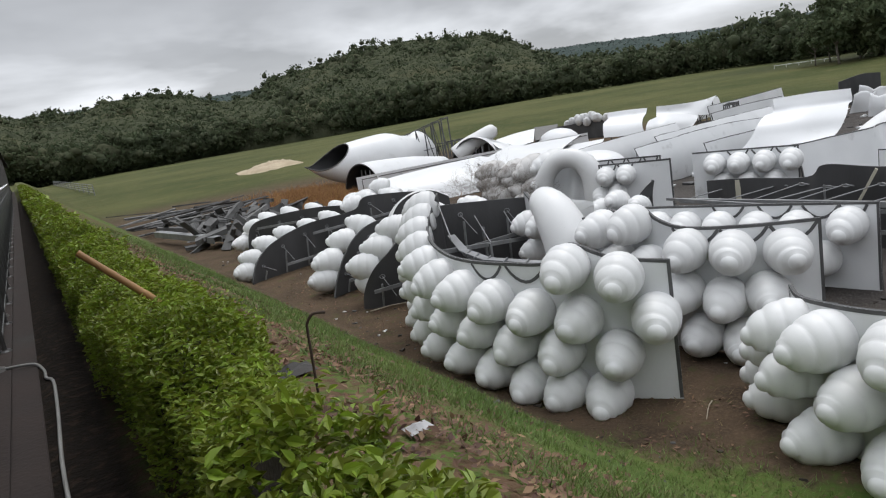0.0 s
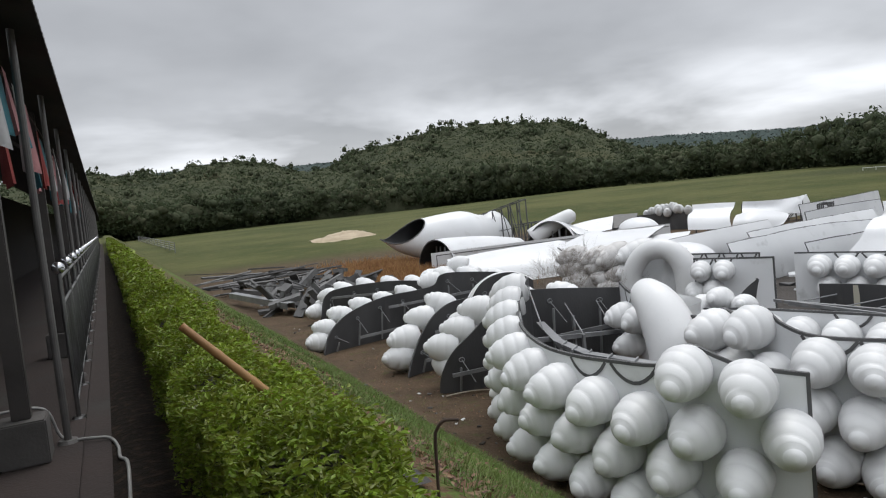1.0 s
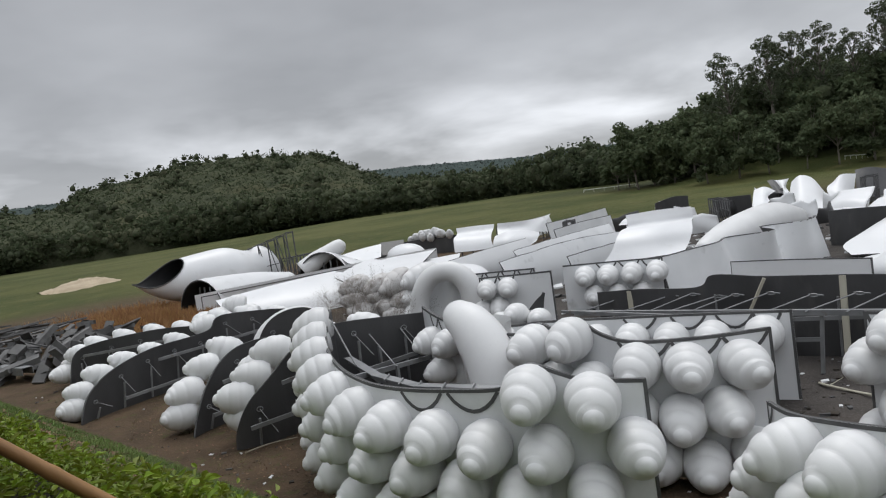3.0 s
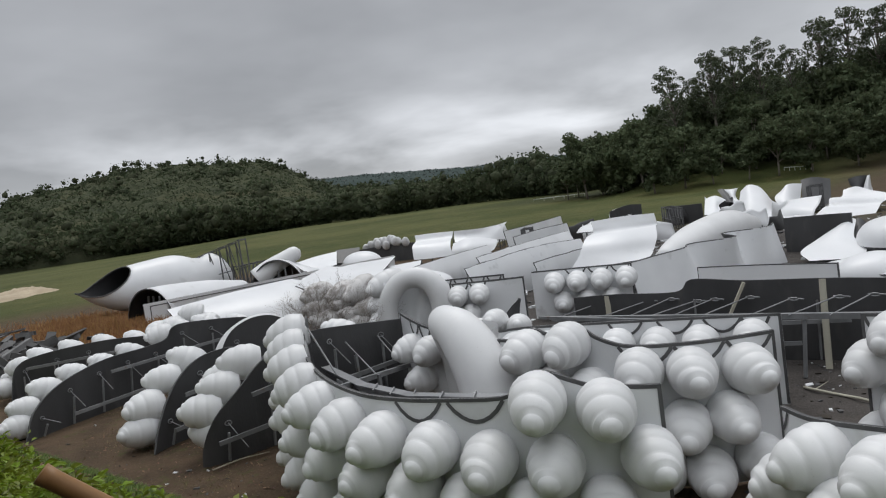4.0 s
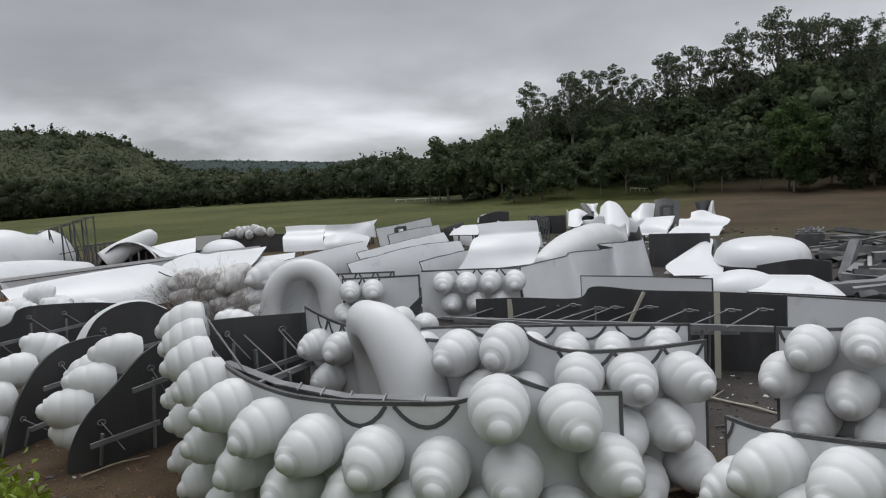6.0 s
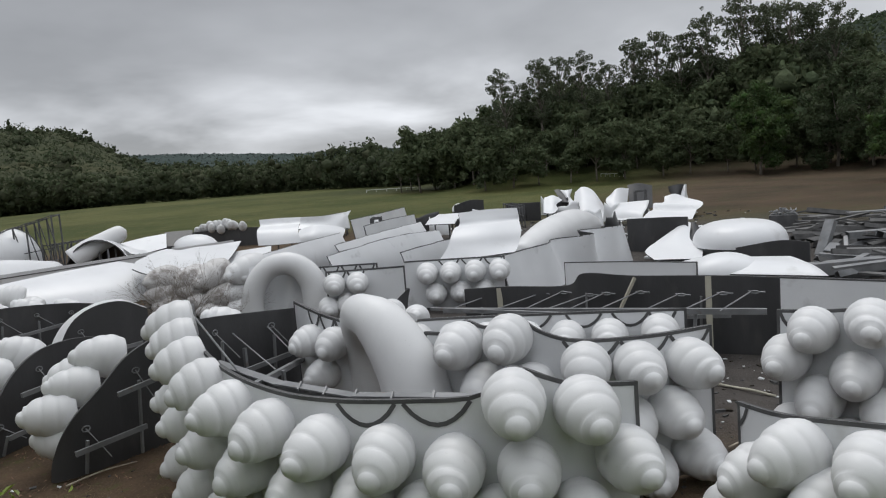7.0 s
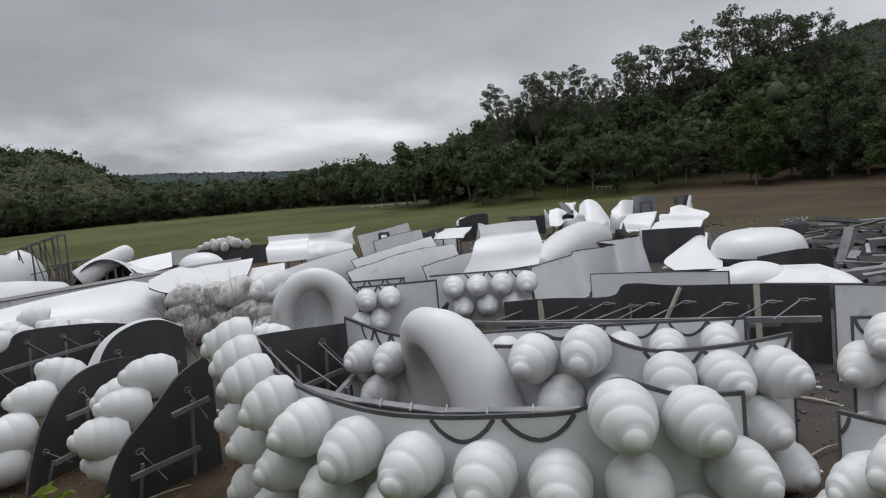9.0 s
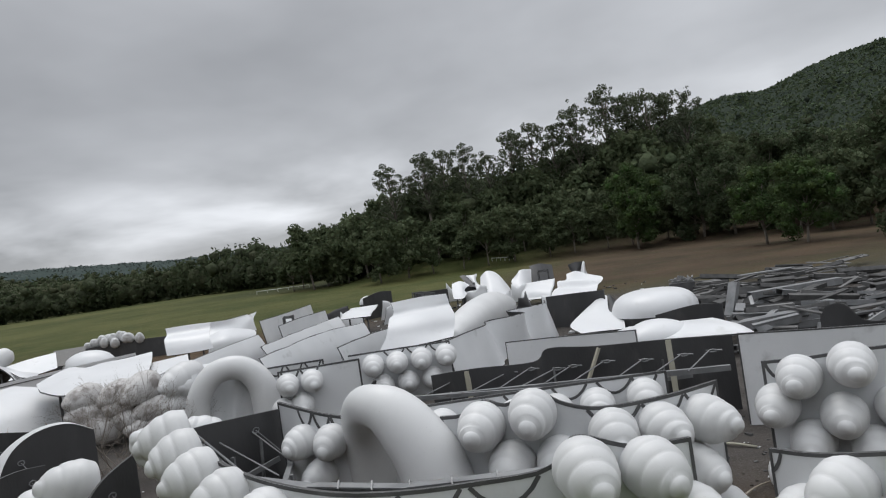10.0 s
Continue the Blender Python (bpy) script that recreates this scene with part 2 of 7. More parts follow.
def bar(bm, a, b, w, h=None, spin=0.0):
    """A straight square bar from a to b."""
    a, b = Vector(a), Vector(b)
    q = (b - a).to_track_quat('Z', 'Y')
    m = Matrix.LocRotScale((a + b) / 2, q, None) @ Matrix.Rotation(spin, 4, 'Z') @ Matrix.Diagonal((w, h or w, (b - a).length, 1))
    add_box(bm, m)


def rod(bm, a, b, r, r2=None, seg=10):
    a, b = Vector(a), Vector(b)
    d = (b - a).normalized()
    u = d.orthogonal().normalized()
    w = d.cross(u)
    rings = []
    for p, q in ((a, r), (b, r if r2 is None else r2)):
        rings.append([bm.verts.new(p + (u * math.cos(2 * math.pi * k / seg) + w * math.sin(2 * math.pi * k / seg)) * q) for k in range(seg)])
    for k in range(seg):
        m = (k + 1) % seg
        bm.faces.new((rings[0][k], rings[0][m], rings[1][m], rings[1][k]))
    bm.faces.new(rings[0][::-1])
    bm.faces.new(rings[1])


def smooth_line(pts, n=8):
    """Catmull-Rom through rows of numbers."""
    p = np.array(pts, float)
    p = np.vstack([2 * p[0] - p[1], p, 2 * p[-1] - p[-2]])
    out = []
    for i in range(1, len(p) - 2):
        a, b, c, d = p[i - 1:i + 3]
        for k in range(n):
            t = k / n
            out.append(.5 * ((2 * b) + (-a + c) * t + (2 * a - 5 * b + 4 * c - d) * t * t + (-a + 3 * b - 3 * c + d) * t ** 3))
    out.append(p[-2])
    return np.array(out)


def tube(pts, radii, seg=14, caps=True, squash=1.0):
    """Vertices and faces of a round tube along pts."""
    pts = [Vector(p) for p in pts]
    verts, faces = [], []
    side = None
    for i, p in enumerate(pts):
        d = (pts[min(i + 1, len(pts) - 1)] - pts[max(i - 1, 0)]).normalized()
        if side is None:
            side = d.orthogonal().normalized()
        side = (side - d * side.dot(d)).normalized()
        other = d.cross(side)
        for k in range(seg):
            a = 2 * math.pi * k / seg
            verts.append(p + (side * math.cos(a) + other * math.sin(a) * squash) * radii[i])
    for i in range(len(pts) - 1):
        for k in range(seg):
            faces.append((i * seg + k, i * seg + (k + 1) % seg, (i + 1) * seg + (k + 1) % seg, (i + 1) * seg + k))
    if caps:
        faces.append(tuple(range(seg))[::-1])
        faces.append(tuple(range((len(pts) - 1) * seg, len(pts) * seg)))
    return verts, faces


# ---- ground ----
def fade(v, a, b):
    t = np.clip((np.asarray(v, float) - a) / (b - a), 0, 1)
    return t * t * (3 - 2 * t)


# skylines of the wooded hills: bearing and elevation in degrees, seen from the walkway
HILL = np.array([(-30, 2.6), (-12, 3.4), (-4, 3.6), (0.7, 3.9), (5, 3.75), (7, 4.25), (10, 4.3), (12, 4.05), (13.3, 3.45), (15.5, 3.0), (17.3, 3.3), (18.7, 4.05), (21.2, 4.5),
                 (23.9, 4.95), (25.7, 5.3), (30.7, 5.35), (33.2, 5.0), (36.1, 4.85), (37.9, 4.1), (39.8, 2.9), (42, 2.0), (46, 1.5), (66, 1.2)])
RIDGE = np.array([(-30, 3.0), (-8, 3.5), (0, 3.75), (5, 4.0), (9, 3.9), (14, 3.65), (18, 3.7), (30, 3.5), (39, 3.12), (44, 3.0), (48, 2.75), (52, 2.45), (60, 2.3), (70, 2.2)])
MOUNTAIN = np.array([(80, 4.0), (88, 6.6), (94, 7.75), (96.5, 8.35), (99.3, 8.1), (100.4, 8.45), (103, 9.2), (105.2, 9.6), (110, 9.9), (118, 9.6), (130, 8.0), (150, 4.0)])
EYE = 4.8


def skyline(table, az, r, foot, crest, trees):
    """Land rising from foot to a crest at that distance, whose woods reach the skyline."""
    top = EYE + np.tan(np.radians(np.interp(az, table[:, 0], table[:, 1]))) * crest - trees
    up_ = np.clip((r - foot) / (crest - foot), 0, 1)
    return top * (0.55 * up_ + 0.45 * up_ * up_ * (3 - 2 * up_)) * (1 - 0.85 * fade(r, crest * 1.05, crest * 1.7))


def ground_z(x, y):
    """Height of the land: the bank below the hedge, the flat yard, the field and the hills."""
    x, y = np.asarray(x, float), np.asarray(y, float)
    r, az = np.hypot(x, y), np.degrees(np.arctan2(x, y))
    k = np.clip(x - 2.2, 0, 4.1)
    z = 3.0 - 0.10 * fade(x, 1.2, 2.2) - 0.707 * k - 0.12 * np.sin(np.pi * k / 4.1) * fade(x, 4.0, 6.3)
    z = z + 1.9 * fade(r, 90, 260) * fade(az, 20, 40) * (1 - fade(az, 60, 70)) + 0.6 * fade(r, 60, 200)
    west_wood = fade(az, -40, -20) * (1 - fade(az, 60, 67))
    z = z + west_wood * skyline(HILL, az, r, 320, 640, 9.5)
    z = np.maximum(z, fade(az, -40, -20) * (1 - fade(az, 66, 76)) * skyline(RIDGE, az, r, 950, 1700, 14) * (r > 950))
    slope = fade(az, 62, 72) * (1 - fade(az, 135, 160)) * (1 - 0.6 * fade(az, 90, 99))
    z = z + slope * np.minimum(0.16 * np.maximum(r - 128 + 24 * fade(az, 90, 100), 0), 20)
    z = np.maximum(z, fade(az, 78, 86) * (1 - fade(az, 140, 160)) * skyline(MOUNTAIN, az, r, 215, 640, 10) * (r > 215))
    lump = 0.05 * np.sin(x * 0.9 + 1.3 * np.sin(y * 0.55)) * np.sin(y * 0.8 + np.sin(x * 0.4))
    return z + lump * fade(x, 2.0, 4.0) * (1 - 0.6 * fade(r, 30, 60)) * 0.7


def axis_steps(lo, hi, centre, near, grow):
    out = [centre]
    for sign, end in ((1, hi), (-1, lo)):
        p, s, row = centre, near, []
        while (end - p) * sign > 0:
            p += s * sign
            s = s * grow
            row.append(p)
        out += row
    return np.array(sorted(out))


gx = axis_steps(-2600, 2900, 4.0, 0.30, 1.045)
gy = axis_steps(-2600, 2900, 6.0, 0.45, 1.045)
GX, GY = np.meshgrid(gx, gy)
GZ = ground_z(GX, GY)
GZ = np.where((GX < 0.22) & (GX > -14), np.minimum(GZ, 2.86), GZ)
nx, ny = len(gx), len(gy)
faces = [(j * nx + i, j * nx + i + 1, (j + 1) * nx + i + 1, (j + 1) * nx + i) for j in range(ny - 1) for i in range(nx - 1)]


def ground_material():
    m = bpy.data.materials.new("field_ground")
    m.use_nodes = True
    n, l = m.node_tree.nodes, m.node_tree.links
    b = n["Principled BSDF"]
    b.inputs["Specular IOR Level"].default_value = 0.15
    tc = n.new("ShaderNodeTexCoord")
    vec = tc.outputs["Object"]
    s = n.new("ShaderNodeSeparateXYZ")
    l.new(vec, s.inputs[0])

    def nz(scale, d=5.0, rough=0.6):
        t = n.new("ShaderNodeTexNoise")
        t.inputs["Scale"].default_value, t.inputs["Detail"].default_value, t.inputs["Roughness"].default_value = scale, d, rough
        l.new(vec, t.inputs["Vector"])
        return t.outputs[0]

    def mr(v, a, c, lo=0.0, hi=1.0):
        r = n.new("ShaderNodeMapRange")
        r.interpolation_type = 'SMOOTHSTEP'
        for i, q in enumerate((a, c, lo, hi)):
            r.inputs[i + 1].default_value = q
        l.new(v, r.inputs[0])
        return r.outputs[0]

    def op(kind, a, c):
        x = n.new("ShaderNodeMath")
        x.operation = kind
        for i, v in enumerate((a, c)):
            if isinstance(v, float):
                x.inputs[i].default_value = v
            else:
                l.new(v, x.inputs[i])
        return x.outputs[0]

    def mix(f, a, c):
        x = n.new("ShaderNodeMixRGB")
        for i, v in enumerate((f, a, c)):
            if isinstance(v, float):
                x.inputs[i].default_value = v
            elif isinstance(v, tuple):
                x.inputs[i].default_value = (*v, 1)
            else:
                l.new(v, x.inputs[i])
        return x.outputs[0]

    X, Y = s.outputs[0], s.outputs[1]
    wob = op('MULTIPLY', op('SUBTRACT', nz(0.45), 0.5), 3.0)
    wobfar = op('MULTIPLY', op('SUBTRACT', nz(0.03), 0.5), 30.0)
    xw = op('ADD', X, wob)
    grass = mix(mr(nz(0.9), 0.3, 0.7), (0.062, 0.106, 0.022), (0.108, 0.156, 0.038))
    grass = mix(op('MULTIPLY', mr(nz(14.0, 3.0), 0.45, 0.7), 0.5), grass, (0.16, 0.145, 0.06))
    field = mix(mr(nz(0.035), 0.35, 0.65), (0.052, 0.064, 0.019), (0.092, 0.096, 0.034))
    field = mix(op('MULTIPLY', mr(nz(0.35), 0.5, 0.75), 0.5), field, (0.15, 0.12, 0.055))
    dirt = mix(mr(nz(1.1), 0.3, 0.7), (0.056, 0.039, 0.026), (0.100, 0.068, 0.044))
    dirt = mix(op('MULTIPLY', mr(nz(22.0, 3.0), 0.45, 0.75), 0.6), dirt, (0.150, 0.108, 0.070))
    dirt = mix(op('MULTIPLY', mr(nz(2.6, 6.0, 0.7), 0.54, 0.64), 0.55), dirt, (0.070, 0.082, 0.026))
    grit = mix(mr(nz(0.7), 0.3, 0.7), (0.046, 0.041, 0.038), (0.080, 0.072, 0.066))
    grit = mix(op('MULTIPLY', mr(nz(30.0, 2.0), 0.5, 0.7), 0.5), grit, (0.17, 0.16, 0.15))
    leaflitter = mix(mr(nz(9.0), 0.40, 0.56), grass, (0.120, 0.076, 0.046))
    col = mix(mr(xw, 3.3, 4.5), leaflitter, grass)
    # bare soil strip by the hedge foot, colour lowered to include the hedge's shade
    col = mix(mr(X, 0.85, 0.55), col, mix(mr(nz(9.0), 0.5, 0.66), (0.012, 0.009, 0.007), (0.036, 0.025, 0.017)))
    xd = op('ADD', op('SUBTRACT', xw, op('MULTIPLY', mr(Y, 4.5, 0.0), 1.9)), op('MULTIPLY', op('SUBTRACT', nz(3.5, 6.0, 0.7), 0.5), 2.4))
    col = mix(mr(xd, 5.1, 6.0), col, dirt)
    inyard = op('MULTIPLY', mr(op('ADD', X, wob), 9.0, 14.0), mr(op('ADD', Y, wob), 30.0, 22.0))
    col = mix(inyard, col, grit)
    far = mr(op('ADD', Y, wobfar), 55.0, 75.0)
    farx = mr(op('ADD', X, wobfar), 48.0, 66.0)
    left = op('MULTIPLY', mr(op('ADD', Y, wob), 26.0, 34.0), mr(X, 2.0, 5.0, 1.0, 1.0))
    col = mix(op('MAXIMUM', far, op('MAXIMUM', farx, op('MULTIPLY', left, mr(op('ADD', X, wob), 24.0, 20.0, 0.0, 0.0)))), col, field)
    # bare earth under the trees to the east
    bare = op('MULTIPLY', farx, mr(op('ADD', Y, wobfar), 34.0, 10.0))
    earth = mix(mr(nz(0.12), 0.3, 0.7), (0.052, 0.040, 0.026), (0.092, 0.064, 0.042))
    earth = mix(op('MULTIPLY', mr(nz(0.5), 0.5, 0.7), 0.7), earth, (0.062, 0.064, 0.030))
    col = mix(bare, col, earth)
    wood = op('MAXIMUM', mr(Y, 265.0, 330.0), op('MULTIPLY', mr(X, 130.0, 150.0), mr(Y, 130.0, 70.0)))
    col = mix(wood, col, (0.035, 0.040, 0.018))
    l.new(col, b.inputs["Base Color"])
    b.inputs["Roughness"].default_value = 0.95
    bp = n.new("ShaderNodeBump")
    bp.inputs["Strength"].default_value, bp.inputs["Distance"].default_value = 0.7, 0.05
    l.new(op('ADD', nz(12.0, 4.0), op('MULTIPLY', nz(45.0, 2.0), 0.5)), bp.inputs["Height"])
    l.new(bp.outputs[0], b.inputs["Normal"])
    return m


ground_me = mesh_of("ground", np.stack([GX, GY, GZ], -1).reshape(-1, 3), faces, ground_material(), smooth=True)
ground = tagged(new("ground", ground_me), "brown dirt yard, grassy bank and green field running to wooded hills", "ground", kind="structure")


# ---- foliage ----
def leaf_cloud(rng, blobs, count, size, droop=0.0, fill=0.66):
    """Many small folded leaves or leaf tufts spread through ellipsoids (x, y, z, rx, ry, rz)."""
    b = np.array(blobs, float)
    vol = b[:, 3] * b[:, 4] * b[:, 5]
    pick = rng.choice(len(b), count, p=vol / vol.sum())
    d = rng.normal(size=(count, 3))
    d /= np.linalg.norm(d, axis=1, keepdims=True)
    rad = fill + (1.08 - fill) * rng.random((count, 1)) ** 0.7
    c = b[pick, :3] + d * rad * b[pick, 3:6]
    a = rng.normal(size=(count, 3))
    a[:, 2] -= droop
    a /= np.linalg.norm(a, axis=1, keepdims=True)
    nrm = d + rng.normal(size=(count, 3)) * 0.7
    w = np.cross(a, nrm)
    w /= np.linalg.norm(w, axis=1, keepdims=True) + 1e-9
    s = rng.uniform(0.6, 1.3, (count, 1)) * size
    up_ = np.cross(w, a) * s * 0.25
    v = np.stack([c - a * s, c - w * s * 0.55 + up_, c + a * s, c + w * s * 0.55 + up_], 1).reshape(-1, 3)
    f = np.arange(count * 4).reshape(-1, 4)
    return v, [tuple(q) for q in np.concatenate([f[:, [0, 1, 2]], f[:, [0, 2, 3]]])]


def ico(level):
    bm = bmesh.new()
    bmesh.ops.create_icosphere(bm, subdivisions=level, radius=1.0)
    v = np.array([q.co[:] for q in bm.verts])
    f = np.array([[q.index for q in fc.verts] for fc in bm.faces])
    bm.free()
    return v, f


ICO = {1: ico(1), 2: ico(2)}


def crown(rng, blobs, cards, leaf, level=2, rough=0.28, core=0.86, fine=0):
    """Uneven dense clumps with leaf tufts standing out of them; the first fine ones are rounder. Gives vertices, faces, material index."""
    vs, fs, n = [], [], 0
    for i, (x, y, z, rx, ry, rz) in enumerate(blobs):
        iv, if_ = ICO[2 if i < fine else level]
        k = 1 + rng.normal(size=(len(iv), 1)) * rough * 0.7 + rough * np.sin(iv @ rng.normal(size=(3, 1)) * 4)
        vs.append(iv * k * (rx * core, ry * core, rz * core) + (x, y, z))
        fs.append(if_ + n)
        n += len(iv)
    faces_ = np.concatenate(fs)
    out = [tuple(q) for q in faces_]
    index = [0] * len(out)
    if cards:
        v, f = leaf_cloud(rng, blobs, cards, leaf, 0.3)
        vs.append(v)
        out += [tuple(i + n for i in q) for q in f]
        index += [1] * len(f)
    return np.concatenate(vs), out, index


def tree_meshes(rng, height, spread, trunk, leaf_mat, kind, cards=900, leaf=0.3, canopy=None):
    """Trunk with limbs, and crown, standing at the origin."""
    bm = bmesh.new()
    lean = rng.uniform(-0.05, 0.05, 2) * height
    top = Vector((lean[0], lean[1], height * (0.86 if kind == "tall" else 0.6)))
    mid = Vector((lean[0] * 0.3 + 0.15, lean[1] * 0.3, height * trunk))
    r0 = 0.013 * height + 0.05
    rod(bm, (0, 0, -0.5), mid, r0, r0 * 0.8, 8)
    rod(bm, mid, top, r0 * 0.8, r0 * 0.25, 8)
    n = 26 if kind == "tall" else 15
    blobs = []
    for i in range(n):
        a = i * 2.4 + rng.uniform(0, 0.9)
        h = trunk + (0.97 - trunk) * ((i + 0.6) / n if kind == "tall" else rng.uniform(0.0, 0.92))
        prof = math.sin(math.pi * min(0.97, 0.25 + 0.72 * (h - trunk) / (1 - trunk)))
        rr = spread * rng.uniform(0.35, 1.0) * prof * (0.85 if kind == "tall" else 0.75)
        tip = Vector((lean[0] + math.cos(a) * rr, lean[1] + math.sin(a) * rr, height * h))
        start = mid.lerp(top, max(0.0, min(1.0, (h - trunk) / (0.9 - trunk) - 0.3)))
        elbow = start.lerp(tip, 0.55) + Vector((0, 0, 0.02 * height))
        rod(bm, start, elbow, r0 * 0.36, r0 * 0.22, 5)
        rod(bm, elbow, tip, r0 * 0.22, r0 * 0.08, 5)
        if kind == "tall":
            for _ in range(5):
                k = spread * rng.uniform(0.07, 0.17)
                o = rng.normal(size=3) * spread * 0.19
                blobs.append((tip.x + o[0], tip.y + o[1], tip.z + o[2] * 0.8, k, k, k * 0.75))
        else:
            for _ in range(4):
                k = spread * rng.uniform(0.14, 0.30)
                o = rng.normal(size=3) * spread * 0.20
                blobs.append((tip.x + o[0], tip.y + o[1], tip.z + o[2] * 0.8, k, k, k * 0.85))
    v, f, ix = crown(rng, blobs, cards, leaf, 1, core=0.16 if kind == "tall" else 0.62)
    return bm_mesh("trunk", bm, BARK, True), mesh_of("crown", v, f, [canopy or CANOPY, leaf_mat], ix, True)


def make_tree(name, meshes, x, y, scale, turn, label, group):
    z = float(ground_z(x, y)) - 0.1
    t = thing(name, (x, y, z), label, "tree", group)
    t.rotation_euler = (0, 0, turn)
    t.scale = (scale, scale, scale)
    for nm, me in zip(("trunk", "crown"), meshes):
        o = new(nm, me)
        o.parent = t
    return t


rng = np.random.default_rng(11)
TALL = [tree_meshes(rng, 24, 5.2, 0.42, GUM_LEAF, "tall", 5600, 0.21) for _ in range(5)]
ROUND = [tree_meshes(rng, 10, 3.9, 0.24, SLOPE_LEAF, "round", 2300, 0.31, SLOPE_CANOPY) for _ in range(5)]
FRESH = [tree_meshes(rng, 11, 4.6, 0.20, FRESH_LEAF, "round", 8000, 0.20, FRESH_CANOPY) for _ in range(3)]
DARK = [tree_meshes(rng, 16, 5.2, 0.14, DARK_LEAF, "round", 9000, 0.22) for _ in range(2)]


def polar(az, r):
    return r * math.sin(radians(az)), r * math.cos(radians(az))


# tall open-crowned trees on the slope: bearing, distance, elevation of the top, form
for az, r, el, k in ((69.0, 150, 7.5, 0), (70.4, 160, 6.4, 4), (71.9, 154, 8.1, 1), (73.4, 160, 8.1, 2), (75.2, 157, 8.1, 3), (77.2, 165, 7.3, 0), (79.2, 158, 8.8, 1), (80.8, 168, 9.1, 2), (82.3, 162, 8.8, 4),
                     (84.2, 160, 9.9, 3), (86.7, 158, 10.9, 0), (88.4, 164, 10.1, 1), (90.0, 158, 10.1, 2), (91.6, 166, 9.6, 4), (93.0, 160, 9.3, 3)):
    x, y = polar(az, r)
    s = (EYE + math.tan(radians(el)) * r - float(ground_z(x, y))) / 23.6
    make_tree("tall_tree", TALL[k], x, y, s, az * 1.7, "tall grey-green tree with open tufted crown on the slope", "tall trees on the slope")
# lower trees along the foot of the slope and the field's edge
for i in range(64):
    az = 60.5 + i * 0.77 + rng.uniform(-0.3, 0.3)
    r = 141 + 9 * math.sin(i * 2.1) + (18 if az < 66 else 0) - 28 * float(fade(az, 92, 101))
    x, y = polar(az, r)
    make_tree("field_tree", ROUND[i % 5], x, y, rng.uniform(0.7, 1.05) * (1.1 if az > 67 else 1.4 if az > 61.5 else 1.0), i * 1.1,
              "round dark green tree at the edge of the field", "trees along the field's edge")
for i in range(58):
    az = 66 + i * 0.75 + rng.uniform(-0.3, 0.3)
    r = 168 + 14 * math.sin(i * 1.7) - 24 * float(fade(az, 92, 101))
    x, y = polar(az, r)
    make_tree("slope_tree", ROUND[(i + 1) % 5], x, y, (rng.uniform(1.15, 1.6) + 0.45 * float(fade(az, 76, 88))) * (1 - 0.30 * float(fade(az, 93, 98))), i * 0.7,
              "dense dark green tree on the wooded slope", "trees on the slope")
# broad trees standing in front on bare earth
for az, r, s, k in ((87.6, 126, 1.34, 0), (96.3, 90, 0.92, 1), (98.8, 84, 0.84, 2)):
    x, y = polar(az, r)
    make_tree("broad_tree", FRESH[k], x, y, s, az, "broad fresh green tree on bare earth below the slope", "broad green trees")
for az, r, s, k in ((92.6, 128, 1.05, 0), (94.8, 122, 1.0, 1), (97.6, 116, 0.98, 0), (101.0, 112, 1.0, 1), (105.6, 80, 0.98, 0), (108.6, 84, 1.05, 1)):
    x, y = polar(az, r)
    make_tree("dark_tree", DARK[k], x, y, s, az, "tall dark green tree with dense low crown below the slope", "dark trees")


def domes(x, y, cell, seed):
    """Uneven rounded crowns, one in each cell of a jittered grid: 0 between them to 1 at their tops."""
    best = np.zeros_like(x)
    ci, cj = np.floor(x / cell), np.floor(y / cell)
    rnd = lambda i, j, k: np.modf(np.abs(np.sin(i * 127.1 + j * 311.7 + k * 74.7 + seed) * 43758.5453))[0]
    for di in (-1, 0, 1):
        for dj in (-1, 0, 1):
            i, j = ci + di, cj + dj
            px_, py_ = (i + rnd(i, j, 1)) * cell, (j + rnd(i, j, 2)) * cell
            size = 0.55 + 0.45 * rnd(i, j, 3)
            d2 = ((x - px_) ** 2 + (y - py_) ** 2) / (cell * (0.55 + 0.5 * size)) ** 2
            best = np.maximum(best, size * np.sqrt(np.clip(1 - d2, 0, 1)))
    return best


